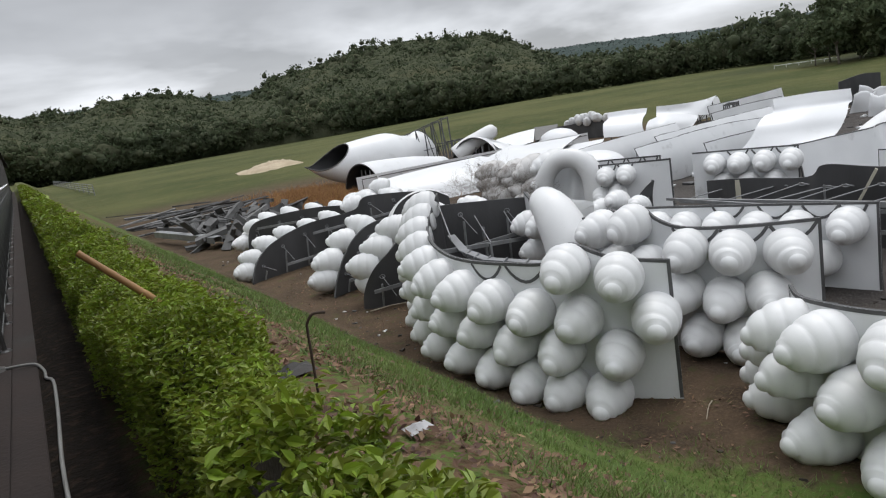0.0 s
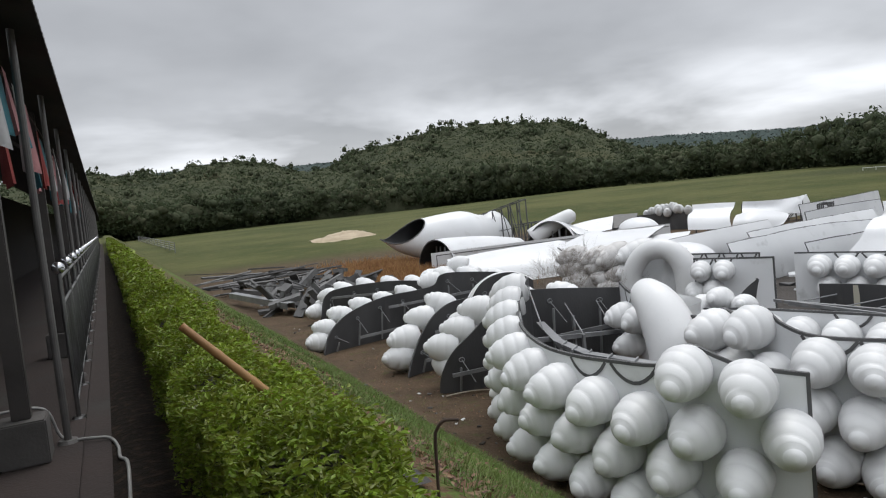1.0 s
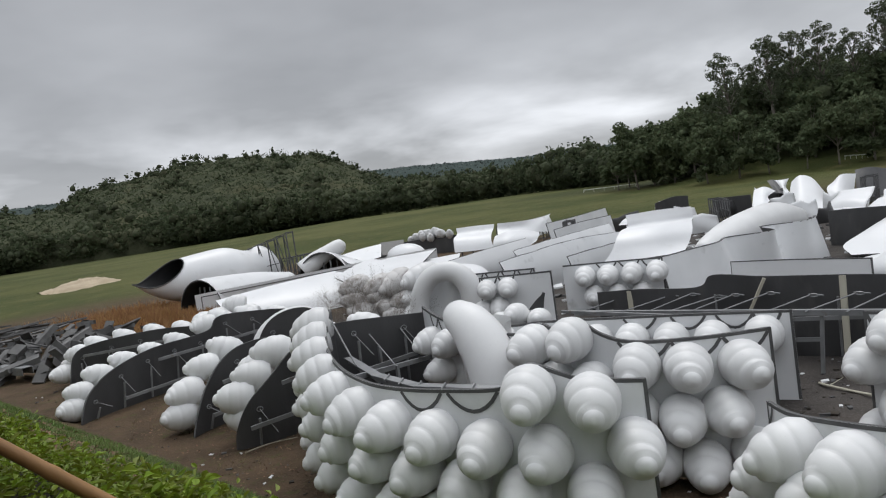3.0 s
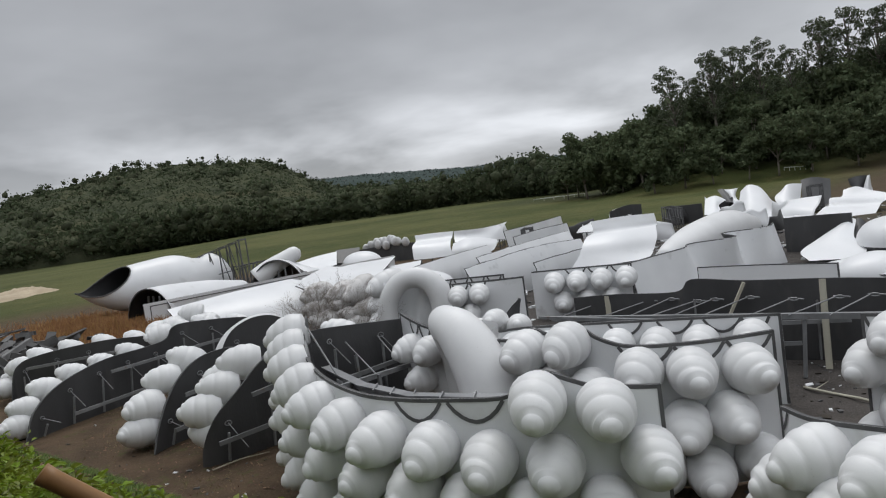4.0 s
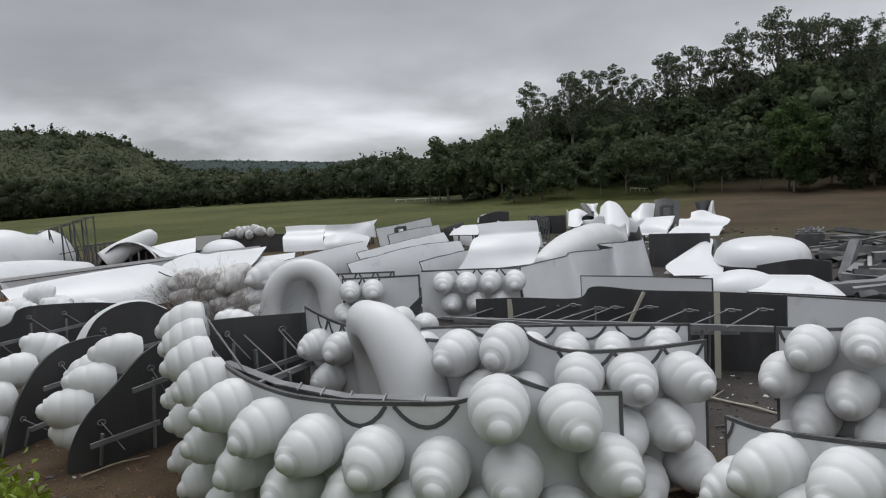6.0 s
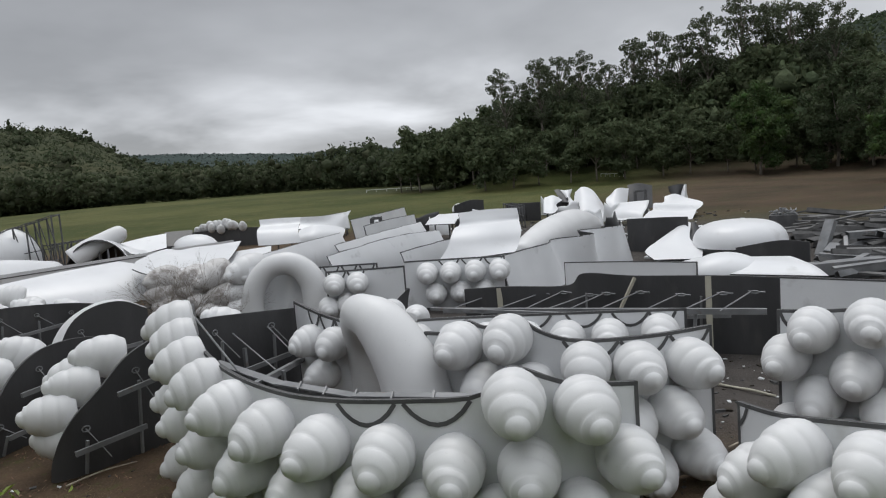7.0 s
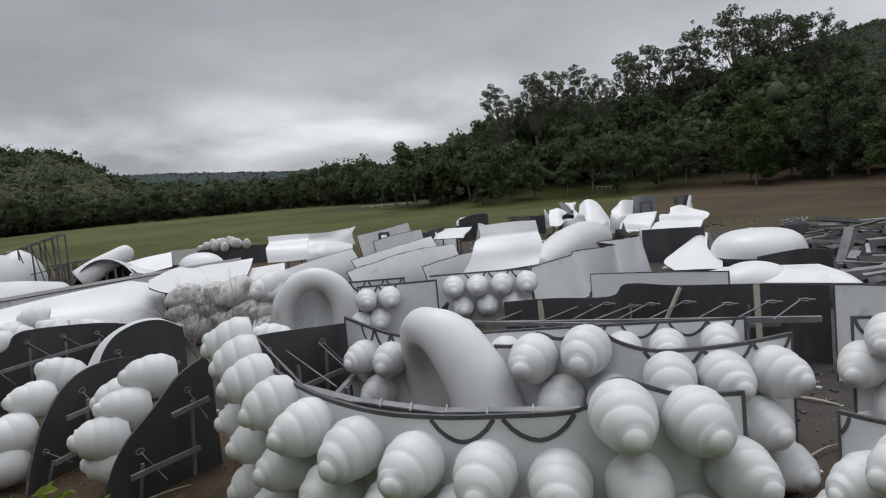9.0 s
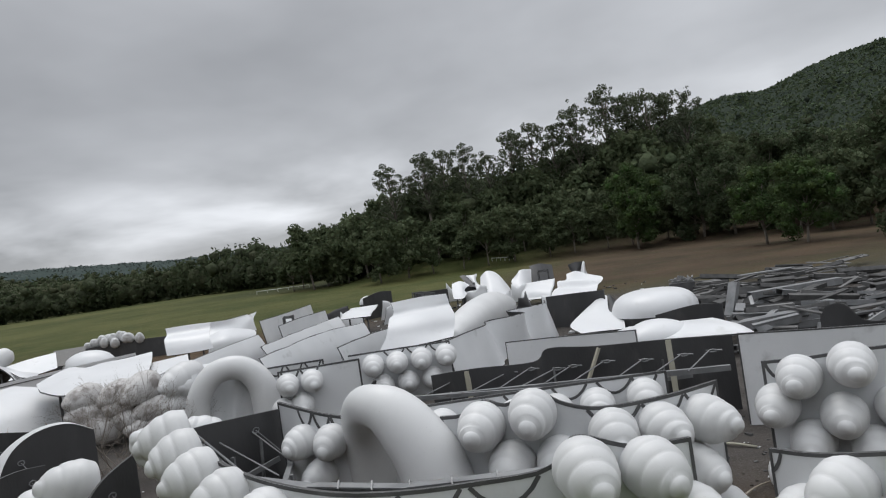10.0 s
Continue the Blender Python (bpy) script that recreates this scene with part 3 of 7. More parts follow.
def far_wood(name, label, count, pick, lo, hi, mats, cards, seed, leafk=0.07, slim=1.0, tufts=4, sheet=None, spread=0, spread_leaf=1.5, low=0.0):
    """A far wood in one object: a closed canopy of rounded crowns strewn with leaf tufts, and single trees standing out of it."""
    g = np.random.default_rng(seed)
    vs, fs, ix, n = [], [], [], 0
    for _ in range(count):
        az, r = pick(g)
        x, y = polar(az, r)
        z = float(ground_z(x, y))
        h = g.uniform(lo, hi) * min(1.25, g.lognormal(0.0, 0.16)) * (1 - low * float(fade(az, 36, 41)) * (1 - 0.5 * float(fade(az, 48, 51))))
        w = h * g.uniform(0.34, 0.56) * slim
        blobs = [(x, y, z + h * 0.46, w * 0.85, w * 0.85, h * 0.44)]
        for _ in range(tufts):
            k = w * g.uniform(0.28, 0.52)
            blobs.append((x + w * g.uniform(-0.8, 0.8), y + w * g.uniform(-0.8, 0.8), z + h * g.uniform(0.3, 0.92), k, k, k * g.uniform(0.7, 1.2)))
        v, f, i = crown(g, blobs, cards, h * leafk, 1, rough=0.22, core=0.58, fine=1)
        vs.append(v)
        fs += [tuple(q + n for q in t) for t in f]
        ix += i
        n += len(v)
    if sheet:
        az0, az1, r0, r1, na, nr_, cell, rise = sheet
        A, R = np.meshgrid(np.linspace(az0, az1, na), r0 * (r1 / r0) ** np.linspace(0, 1, nr_), indexing="ij")
        A, R = A + g.normal(size=A.shape) * (az1 - az0) / na * 0.2, R * (1 + g.normal(size=A.shape) * 0.2 * math.log(r1 / r0) / nr_)

        def canopy(a, r):
            x, y = r * np.sin(np.radians(a)), r * np.cos(np.radians(a))
            return x, y, ground_z(x, y) + rise * (0.35 + 0.65 * domes(x, y, cell, seed)) + 0.25 * rise * domes(x, y, cell * 0.37, seed + 5)
        X, Y, Z = canopy(A, R)
        Z = Z + g.normal(size=A.shape) * rise * 0.05
        Z[:, 0] -= rise * 1.3
        vs.append(np.stack([X, Y, Z], 2).reshape(-1, 3))
        ii = (np.arange(na - 1)[:, None] * nr_ + np.arange(nr_ - 1)[None, :]).reshape(-1) + n
        fs += [tuple(q) for q in np.stack([ii, ii + 1, ii + nr_ + 1, ii + nr_], 1)]
        ix += [0] * len(ii)
        n += A.size
        # leaf tufts strewn over the canopy
        a, r = g.uniform(az0, az1, spread), r0 * (r1 / r0) ** g.random(spread)
        x, y, z = canopy(a, r)
        c = np.stack([x, y, z + spread_leaf * g.uniform(-0.3, 0.6, spread)], 1)
        d = g.normal(size=(spread, 3))
        d /= np.linalg.norm(d, axis=1, keepdims=True)
        w = np.cross(d, g.normal(size=(spread, 3)))
        w /= np.linalg.norm(w, axis=1, keepdims=True)
        k = spread_leaf * g.uniform(0.5, 1.2, (spread, 1)) * (r / r0)[:, None] ** 0.6
        vs.append(np.stack([c - d * k, c - w * k * 0.6, c + d * k, c + w * k * 0.6], 1).reshape(-1, 3))
        q = np.arange(spread * 4).reshape(-1, 4) + n
        fs += [tuple(t) for t in q]
        ix += [1] * spread
    me = mesh_of(name, np.concatenate(vs), fs, mats, ix, True)
    return tagged(new(name, me), label, "woodland", kind="stuff")


def edge_r(az):
    return 262 + 60 * math.exp(-((az - 20) / 16) ** 2) - 60 * float(fade(az, 50, 62))


far_wood("treeline", "dark green line of trees at the far edge of the field", 520,
         lambda g: (lambda a: (a, edge_r(a) + 34 * g.random() ** 1.6))(g.uniform(-9, 64)), 8.5, 13.5, (CANOPY, FOREST_LEAF), 330, 3, 0.055, 1.2, 6, low=0.28)
far_wood("hill_wood", "dense dark woodland covering the low hills", 800,
         lambda g: (g.uniform(-12, 50), 330 + 330 * g.random() ** 0.45), 8, 15, (CANOPY, FOREST_LEAF), 100, 4, 0.07, 0.95, 4, (-13, 67, 318, 720, 420, 170, 9.0, 9.0), 130000, 0.66)
far_wood("far_ridge_wood", "dark woodland on the distant ridges, with haze painted into its colour", 0,
         None, 12, 20, (HAZED_RIDGE_CANOPY, HAZED_RIDGE_LEAF), 0, 5, 0.12, 1.5, 2, (-13, 67, 1000, 1800, 300, 70, 16.0, 14.0), 16000, 2.2)
far_wood("mountain_wood", "dark woodland on the mountain rising behind the slope", 300,
         lambda g: (g.uniform(84, 128), 240 + 410 * g.random()), 8, 13, (MOUNTAIN_CANOPY, DARK_LEAF), 170, 6, 0.07, 1.0, 4, (83, 129, 222, 700, 240, 170, 9.0, 10.0), 70000, 0.8)
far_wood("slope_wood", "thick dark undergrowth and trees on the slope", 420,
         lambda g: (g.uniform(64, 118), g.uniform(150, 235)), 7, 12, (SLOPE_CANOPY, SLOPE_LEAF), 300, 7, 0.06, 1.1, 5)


# ---- hedge ----
def leaf_blades(g, c, a, nr, size):
    """Six-cornered folded leaves at c along a, facing nr."""
    w = np.cross(a, nr)
    w /= np.linalg.norm(w, axis=1, keepdims=True) + 1e-9
    s = g.uniform(0.55, 1.35, (len(c), 1)) * size
    fold = np.cross(w, a) * s * 0.28
    v = np.stack([c - a * s, c - a * s * 0.3 - w * s * 0.46 + fold, c + a * s * 0.35 - w * s * 0.42 + fold, c + a * s * 1.15 - fold * 0.5,
                  c + a * s * 0.35 + w * s * 0.42 + fold, c - a * s * 0.3 + w * s * 0.46 + fold], 1).reshape(-1, 3)
    i = np.arange(len(c))[:, None] * 6
    f = np.concatenate([i + [0, 3, 2], i + [0, 2, 1], i + [0, 5, 4], i + [0, 4, 3]])
    return v, f


def make_hedge():
    g = np.random.default_rng(21)
    vs, fs, n = [], [], 0
    for y0, y1, count, size in ((-4.2, -1.4, 12000, 0.031), (-1.4, 1.0, 20000, 0.019), (1.0, 5.0, 19000, 0.021), (5.0, 12.0, 15000, 0.031), (12.0, 30.0, 11000, 0.055), (30.0, 110.0, 7000, 0.15)):
        y = g.uniform(y0, y1, count)
        u = g.uniform(0, 1, count)
        side = np.where(u < 0.28, -1, np.where(u > 0.76, 1, 0))
        x0 = g.uniform(-1, 1, count)
        lum = 0.05 * np.sin(y * 2.3) + 0.05 * np.sin(y * 5.1 + 1) + 0.035 * np.sin(y * 11 + 3 * x0) + 0.03 * np.sin(y * 17 - 5 * x0)
        half = 0.40 - 0.09 * (1 - fade(y, 0.2, 1.2)) + 0.05 * np.sin(y * 3.1 + 0.6) + 0.03 * np.sin(y * 9.0)
        top = 3.87 + lum - 0.16 * (y < -1.5) - 0.11 * fade(y, 1.4, 2.4)
        x = np.where(side == 0, 1.04 + x0 * (half - 0.08), 1.0 + side * (half - 0.04 - 0.08 * (side < 0) + g.uniform(-0.05, 0.06, count)))
        z = np.where(side == 0, top - 0.16 * x0 ** 4 + g.uniform(-0.11, 0.06, count), 3.05 + (top - 3.1) * g.random(count) ** 0.7)
        # a thin place where the bank shows through
        gap = (y > -1.40) & (y < -0.62) & (x > 1.02 + 0.35 * np.abs(y + 1.0))
        keep = ~gap | (g.random(count) < 0.06)
        x, y, z, side = x[keep], y[keep], z[keep], side[keep]
        k = len(x)
        c = np.stack([x, y, z], 1)
        a = g.normal(size=(k, 3))
        a[:, 2] = np.abs(a[:, 2]) * 0.5
        a[:, 0] += side * 0.7
        a /= np.linalg.norm(a, axis=1, keepdims=True)
        nr = np.stack([side * 0.7, np.zeros(k), np.ones(k)], 1) + g.normal(size=(k, 3)) * 0.6
        v, f = leaf_blades(g, c, a, nr, size)
        vs.append(v)
        fs.append(f + n)
        n += len(v)
    fs = [tuple(q) for q in np.concatenate(fs)]
    # dark sheet inside the hedge, its colour standing for shade between the leaves
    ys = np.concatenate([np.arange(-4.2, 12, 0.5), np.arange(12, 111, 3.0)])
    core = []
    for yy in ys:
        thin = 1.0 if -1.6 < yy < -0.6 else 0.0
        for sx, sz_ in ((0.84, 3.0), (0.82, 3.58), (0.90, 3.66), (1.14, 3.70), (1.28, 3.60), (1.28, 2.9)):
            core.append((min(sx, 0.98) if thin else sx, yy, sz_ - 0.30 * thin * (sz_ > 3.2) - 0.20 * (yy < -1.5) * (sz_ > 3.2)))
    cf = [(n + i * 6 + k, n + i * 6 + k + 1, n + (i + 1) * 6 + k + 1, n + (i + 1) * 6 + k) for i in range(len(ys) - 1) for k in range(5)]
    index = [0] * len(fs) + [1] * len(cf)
    me = mesh_of("hedge", np.concatenate(vs + [np.array(core)]), fs + cf, [HEDGE_LEAF, SOIL_AND_SHADE], index)
    return tagged(new("hedge", me), "long clipped bright green hedge beside the walkway", "hedge", kind="stuff")


make_hedge()


def make_grass():
    g = np.random.default_rng(31)
    count = 90000
    x = 2.2 + 5.2 * g.beta(1.5, 1.6, count)
    y = g.uniform(-3.5, 30, count) ** 1.0
    y = -3.5 + (y + 3.5) * g.uniform(0.3, 1.0, count)
    keep = ((np.sin(x * 3 + y) + np.sin(y * 1.7 - x) + g.normal(size=count) * 0.9) > -0.4) & ((x < 5.7) | (y < 3.5))
    x, y = x[keep], y[keep]
    z = ground_z(x, y)
    k = len(x)
    a = g.uniform(0, 6.28, k)
    h = g.uniform(0.03, 0.11, k)
    w = 0.0055 + 0.003 * (y + 4) / 12
    c = np.stack([x, y, z - 0.01], 1)
    wx = np.stack([np.cos(a) * w, np.sin(a) * w, np.zeros(k)], 1)
    tip = c + np.stack([g.normal(size=k) * 0.05, g.normal(size=k) * 0.05, h], 1)
    v = np.stack([c - wx, c + wx, tip], 1).reshape(-1, 3)
    f = [tuple(q) for q in np.arange(k * 3).reshape(-1, 3)]
    me = mesh_of("bank_grass", v, f, GRASS_BLADE)
    tagged(new("bank_grass", me), "short green grass on the bank beside the hedge", "grass", kind="stuff")
    # dead grass and straw on the yard's dirt
    k = 26000
    x, y = g.uniform(5.3, 12.5, k), -3.5 + 27 * g.random(k) ** 1.3
    keep = np.sin(x * 2.1 + y) + np.sin(y * 1.3 - 2 * x) + g.normal(size=k) * 0.7 > 0.35
    x, y = x[keep], y[keep]
    k = len(x)
    a = g.uniform(0, 6.28, k)
    c = np.stack([x, y, ground_z(x, y) - 0.004], 1)
    wx = np.stack([np.cos(a) * 0.007, np.sin(a) * 0.007, np.zeros(k)], 1)
    tip = c + np.stack([g.normal(size=k) * 0.06, g.normal(size=k) * 0.06, g.uniform(0.01, 0.07, k)], 1)
    me = mesh_of("straw", np.stack([c - wx, c + wx, tip], 1).reshape(-1, 3), [tuple(q) for q in np.arange(k * 3).reshape(-1, 3)], STRAW)
    tagged(new("straw", me), "thin dead grass and straw scattered over the dirt", "grass", kind="stuff")
    # dry reddish grass behind the stacked frames
    k = 16000
    x, y = g.normal(18.6, 1.9, k), g.normal(42.5, 4.2, k)
    z = ground_z(x, y)
    a = g.uniform(0, 6.28, k)
    h = g.uniform(0.25, 0.75, k)
    c = np.stack([x, y, z - 0.02], 1)
    wx = np.stack([np.cos(a) * 0.03, np.sin(a) * 0.03, np.zeros(k)], 1)
    tip = c + np.stack([g.normal(size=k) * 0.2, g.normal(size=k) * 0.2, h], 1)
    v = np.stack([c - wx, c + wx, tip], 1).reshape(-1, 3)
    me = mesh_of("dry_grass", v, [tuple(q) for q in np.arange(k * 3).reshape(-1, 3)], DRY_GRASS)
    tagged(new("dry_grass", me), "patch of dry reddish-brown grass in the field", "grass", kind="stuff")


make_grass()


def make_litter():
    """Fallen brown leaves on the bank below the hedge."""
    g = np.random.default_rng(51)
    k = 17000
    x = 1.5 + np.abs(g.normal(size=k)) * 0.9
    y = -3.6 + 22 * g.random(k) ** 1.5
    wide = g.random(k) < 0.45
    x = np.where(wide, g.uniform(2.0, 9.5, k), x)
    keep = np.sin(x * 4 + y * 2.2) + np.sin(y * 3.1) + g.normal(size=k) * 0.8 > np.where(wide, 0.3, -0.3)
    x, y = x[keep], y[keep]
    k = len(x)
    c = np.stack([x, y, ground_z(x, y) + 0.025], 1)
    a = g.normal(size=(k, 3))
    a[:, 2] *= 0.35
    a /= np.linalg.norm(a, axis=1, keepdims=True)
    w = np.cross(a, np.array([0, 0, 1.0]) + g.normal(size=(k, 3)) * 0.35)
    w /= np.linalg.norm(w, axis=1, keepdims=True)
    s = g.uniform(0.02, 0.05, (k, 1))
    v = np.stack([c - a * s, c - w * s * 0.45, c + a * s, c + w * s * 0.45 + (0, 0, 0.006)], 1).reshape(-1, 3)
    f = np.arange(k * 4).reshape(-1, 4)
    me = mesh_of("leaf_litter", v, [tuple(q) for q in np.concatenate([f[:, [0, 1, 2]], f[:, [0, 2, 3]]])], LITTER)
    tagged(new("leaf_litter", me), "dry brown fallen leaves scattered on the bank", "leaf litter", kind="stuff")


LITTER = leaf_material("dry_leaf", (0.10, 0.055, 0.035), (0.26, 0.15, 0.095), 0.8, 0.5, 0.1, 1.5)
make_litter()


# ---- sections of the dismantled statue ----
def curl_mesh(name, mat, seg=24, rows=38):
    """A snail-like hair curl: an egg wound by a rising coil, with a knob at its tip. It points along +z."""
    verts, faces = [], []
    for i in range(rows + 1):
        for k in range(seg):
            th = 2 * math.pi * k / seg
            u = i / rows
            e = 0.375 * max(0.0, 1 - ((u - 0.26) / 0.76) ** 1.75) ** 0.62 if u >= 0.26 else 0.31 + 0.065 * math.sin(math.pi / 2 * u / 0.26)
            v = u * 3.9 + th / (2 * math.pi)
            coil = abs(math.sin(math.pi * v)) ** 0.55
            amp = (0.010 + 0.028 * u) * min(1.0, u / 0.15) * min(1.0, (1.02 - u) / 0.18)
            r = e + amp * (coil - 0.78)
            if u > 0.85:
                q = (u - 0.85) / 0.15
                r = 0.142 * math.sqrt(max(0.0, 1 - q * q))
                r = max(r, 0.004)
            bend = 0.05 * max(0.0, (u - 0.5) / 0.5) ** 1.5
            verts.append((r * math.cos(th) + bend, r * math.sin(th), u * 0.80))
    for i in range(rows):
        for k in range(seg):
            faces.append((i * seg + k, i * seg + (k + 1) % seg, (i + 1) * seg + (k + 1) % seg, (i + 1) * seg + k))
    faces.append(tuple(range(rows * seg, (rows + 1) * seg)))
    faces.append(tuple(range(seg))[::-1])
    return mesh_of(name, verts, faces, mat, smooth=True)


CURL = curl_mesh("curl", GEL)
STAINED_CURL = curl_mesh("stained_curl", STAINED)
curl_rng = np.random.default_rng(5)


def add_curl(parent, at, way, size=1.0, mesh=None):
    o = new("curl", mesh or CURL)
    q = Vector(way).to_track_quat('Z', 'Y')
    o.parent = parent
    o.matrix_basis = Matrix.LocRotScale(Vector(at) - BASE[parent], q, None) @ Matrix.Rotation(curl_rng.uniform(0, 6.28), 4, 'Z') @ Matrix.Diagonal((size * 0.96, size * 0.96, size * curl_rng.uniform(1.0, 1.09), 1))
    return o


class Wall:
    """An upright bent shell along rows of (x, y, top, bottom), leaning back by lean for each metre of height."""

    def __init__(self, rows, side=1, n=8):
        self.w = smooth_line(rows, n)
        d = np.gradient(self.w[:, :2], axis=0)
        d /= np.linalg.norm(d, axis=1, keepdims=True)
        self.nrm = np.stack([-d[:, 1], d[:, 0]], 1) * side
        self.s = np.r_[0, np.cumsum(np.hypot(*np.diff(self.w[:, :2], axis=0).T))]
        self.lean = np.zeros(len(self.w))

    def at(self, s):
        """Plan point, outward normal, top and bottom at the length s."""
        g = lambda c: float(np.interp(s, self.s, c))
        nx_, ny_ = g(self.nrm[:, 0]), g(self.nrm[:, 1])
        k = math.hypot(nx_, ny_)
        return Vector((g(self.w[:, 0]), g(self.w[:, 1]), 0)), Vector((nx_ / k, ny_ / k, 0)), g(self.w[:, 2]), g(self.w[:, 3])

    def mesh(self, outer, inner, edge, thick=0.05, nz=7, bulge=0.0, name="shell"):
        n = len(self.w)
        verts, faces, index = [], [], []
        for layer in (0, 1):
            for i in range(n):
                x, y, t, b = self.w[i]
                for j in range(nz + 1):
                    u = j / nz
                    o = bulge * math.sin(math.pi * u) - layer * thick - self.lean[i] * (t - b) * u
                    verts.append((x + self.nrm[i, 0] * o, y + self.nrm[i, 1] * o, b + (t - b) * u))
        m = n * (nz + 1)
        idx = lambda layer, i, j: layer * m + i * (nz + 1) + j
        for i in range(n - 1):
            for j in range(nz):
                faces.append((idx(0, i, j), idx(0, i + 1, j), idx(0, i + 1, j + 1), idx(0, i, j + 1)))
                index.append(0)
                faces.append((idx(1, i, j), idx(1, i, j + 1), idx(1, i + 1, j + 1), idx(1, i + 1, j)))
                index.append(1)
            for j in (0, nz):
                faces.append((idx(0, i, j), idx(0, i + 1, j), idx(1, i + 1, j), idx(1, i, j)))
                index.append(2)
        for i in (0, n - 1):
            for j in range(nz):
                faces.append((idx(0, i, j), idx(0, i, j + 1), idx(1, i, j + 1), idx(1, i, j)))
                index.append(2)
        me = mesh_of(name, verts, faces, [outer, inner, edge], index, True)
        bm = bmesh.new()
        bm.from_mesh(me)
        bmesh.ops.recalc_face_normals(bm, faces=bm.faces)
        for e in bm.edges:
            if len(e.link_faces) == 2 and e.link_faces[0].material_index != e.link_faces[1].material_index:
                e.smooth = False
        bm.to_mesh(me)
        bm.free()
        return me

    def ribbon(self, line, width, off=0.006):
        """A flat band on the outer face along (s, z) points."""
        pts = np.array(line, float)
        verts, faces = [], []
        for i, (s, z) in enumerate(pts):
            d = pts[min(i + 1, len(pts) - 1)] - pts[max(i - 1, 0)]
            d = d / (np.hypot(*d) + 1e-9)
            for sg in (-1, 1):
                p, nr, _, _ = self.at(s - d[1] * width / 2 * sg)
                h = z + d[0] * width / 2 * sg
                verts.append(p + nr * (off - float(np.interp(s, self.s, self.lean)) * h) + Vector((0, 0, h)))
        for i in range(len(pts) - 1):
            faces.append((2 * i, 2 * i + 1, 2 * i + 3, 2 * i + 2))
        return verts, faces


def merge(parts):
    verts, faces, n = [], [], 0
    for v, f in parts:
        verts += list(v)
        faces += [tuple(i + n for i in q) for q in f]
        n = len(verts)
    return verts, faces


def trims(wall, swags=(), edge=0.05, drop=0.26, top_line=True, ends=(True, True)):
    """Dark band along the edge of a section, with hanging swags (from, to) in lengths."""
    rows = []
    total = wall.s[-1]
    zs = lambda s: wall.at(s)[2]
    if top_line:
        rows.append(wall.ribbon([(s, zs(s) - edge / 2) for s in np.linspace(0.02, total - 0.02, 40)], edge))
    for on, s in zip(ends, (edge / 2, total - edge / 2)):
        if on:
            b, t = wall.at(s)[3], zs(s)
            rows.append(wall.ribbon([(s, t), (s, (t + b) / 2), (s, b + 0.02)], edge))
    for a, b in swags:
        rows.append(wall.ribbon([(a + (b - a) * k / 8, zs(a + (b - a) * k / 8) - 0.05 - drop * math.sin(math.pi * k / 8) ** 0.8) for k in range(9)], 0.055, 0.009))
    return merge(rows)


def hair_section(label, rows, curls, side=1, swags=(), tilt=0.16, struts=(), outer=PLATE, inner=BLACK, edge_ends=(True, True), bulge=0.0, size=1.0,
                 name="statue_hair_section", top_line=True, sink=0.06, way=None):
    """One bent shell with curls (s, z[, size]), dark edge bands and steel inside."""
    wall = Wall(rows, side)
    base = wall.w[:, :2].mean(0)
    t = thing(name, (base[0], base[1], 0), label, "statue section", "hair sections of the statue")
    put("shell", wall.mesh(outer, inner, TRIM, bulge=bulge), t)
    v, f = trims(wall, swags, top_line=top_line, ends=edge_ends)
    if f:
        put("edge_band", mesh_of("edge_band", v, f, TRIM), t, "dark grey edge band")
    for c in curls:
        p, nr, top, bot = wall.at(c[0])
        k = (c[2] if len(c) > 2 else 1.0) * size
        o = bulge * math.sin(math.pi * min(1, max(0, (c[1] - bot) / max(0.1, top - bot))))
        add_curl(t, p + nr * (o - sink) + Vector((0, 0, c[1] + 0.10)), nr + Vector(way) if way else nr + Vector((0, 0, -tilt)), k)
    for a, b, w in struts:
        bm = bmesh.new()
        bar(bm, a, b, w)
        part("strut", bm, STEEL, t, "galvanised steel strut")
    return t, wall


def grid(wall_len, z_rows, step, start=0.3, stagger=0.5):
    out = []
    for j, z in enumerate(z_rows):
        s = start + (step * stagger if j % 2 else 0)
        while s < wall_len - 0.2:
            out.append((s, z))
            s += step
    return out


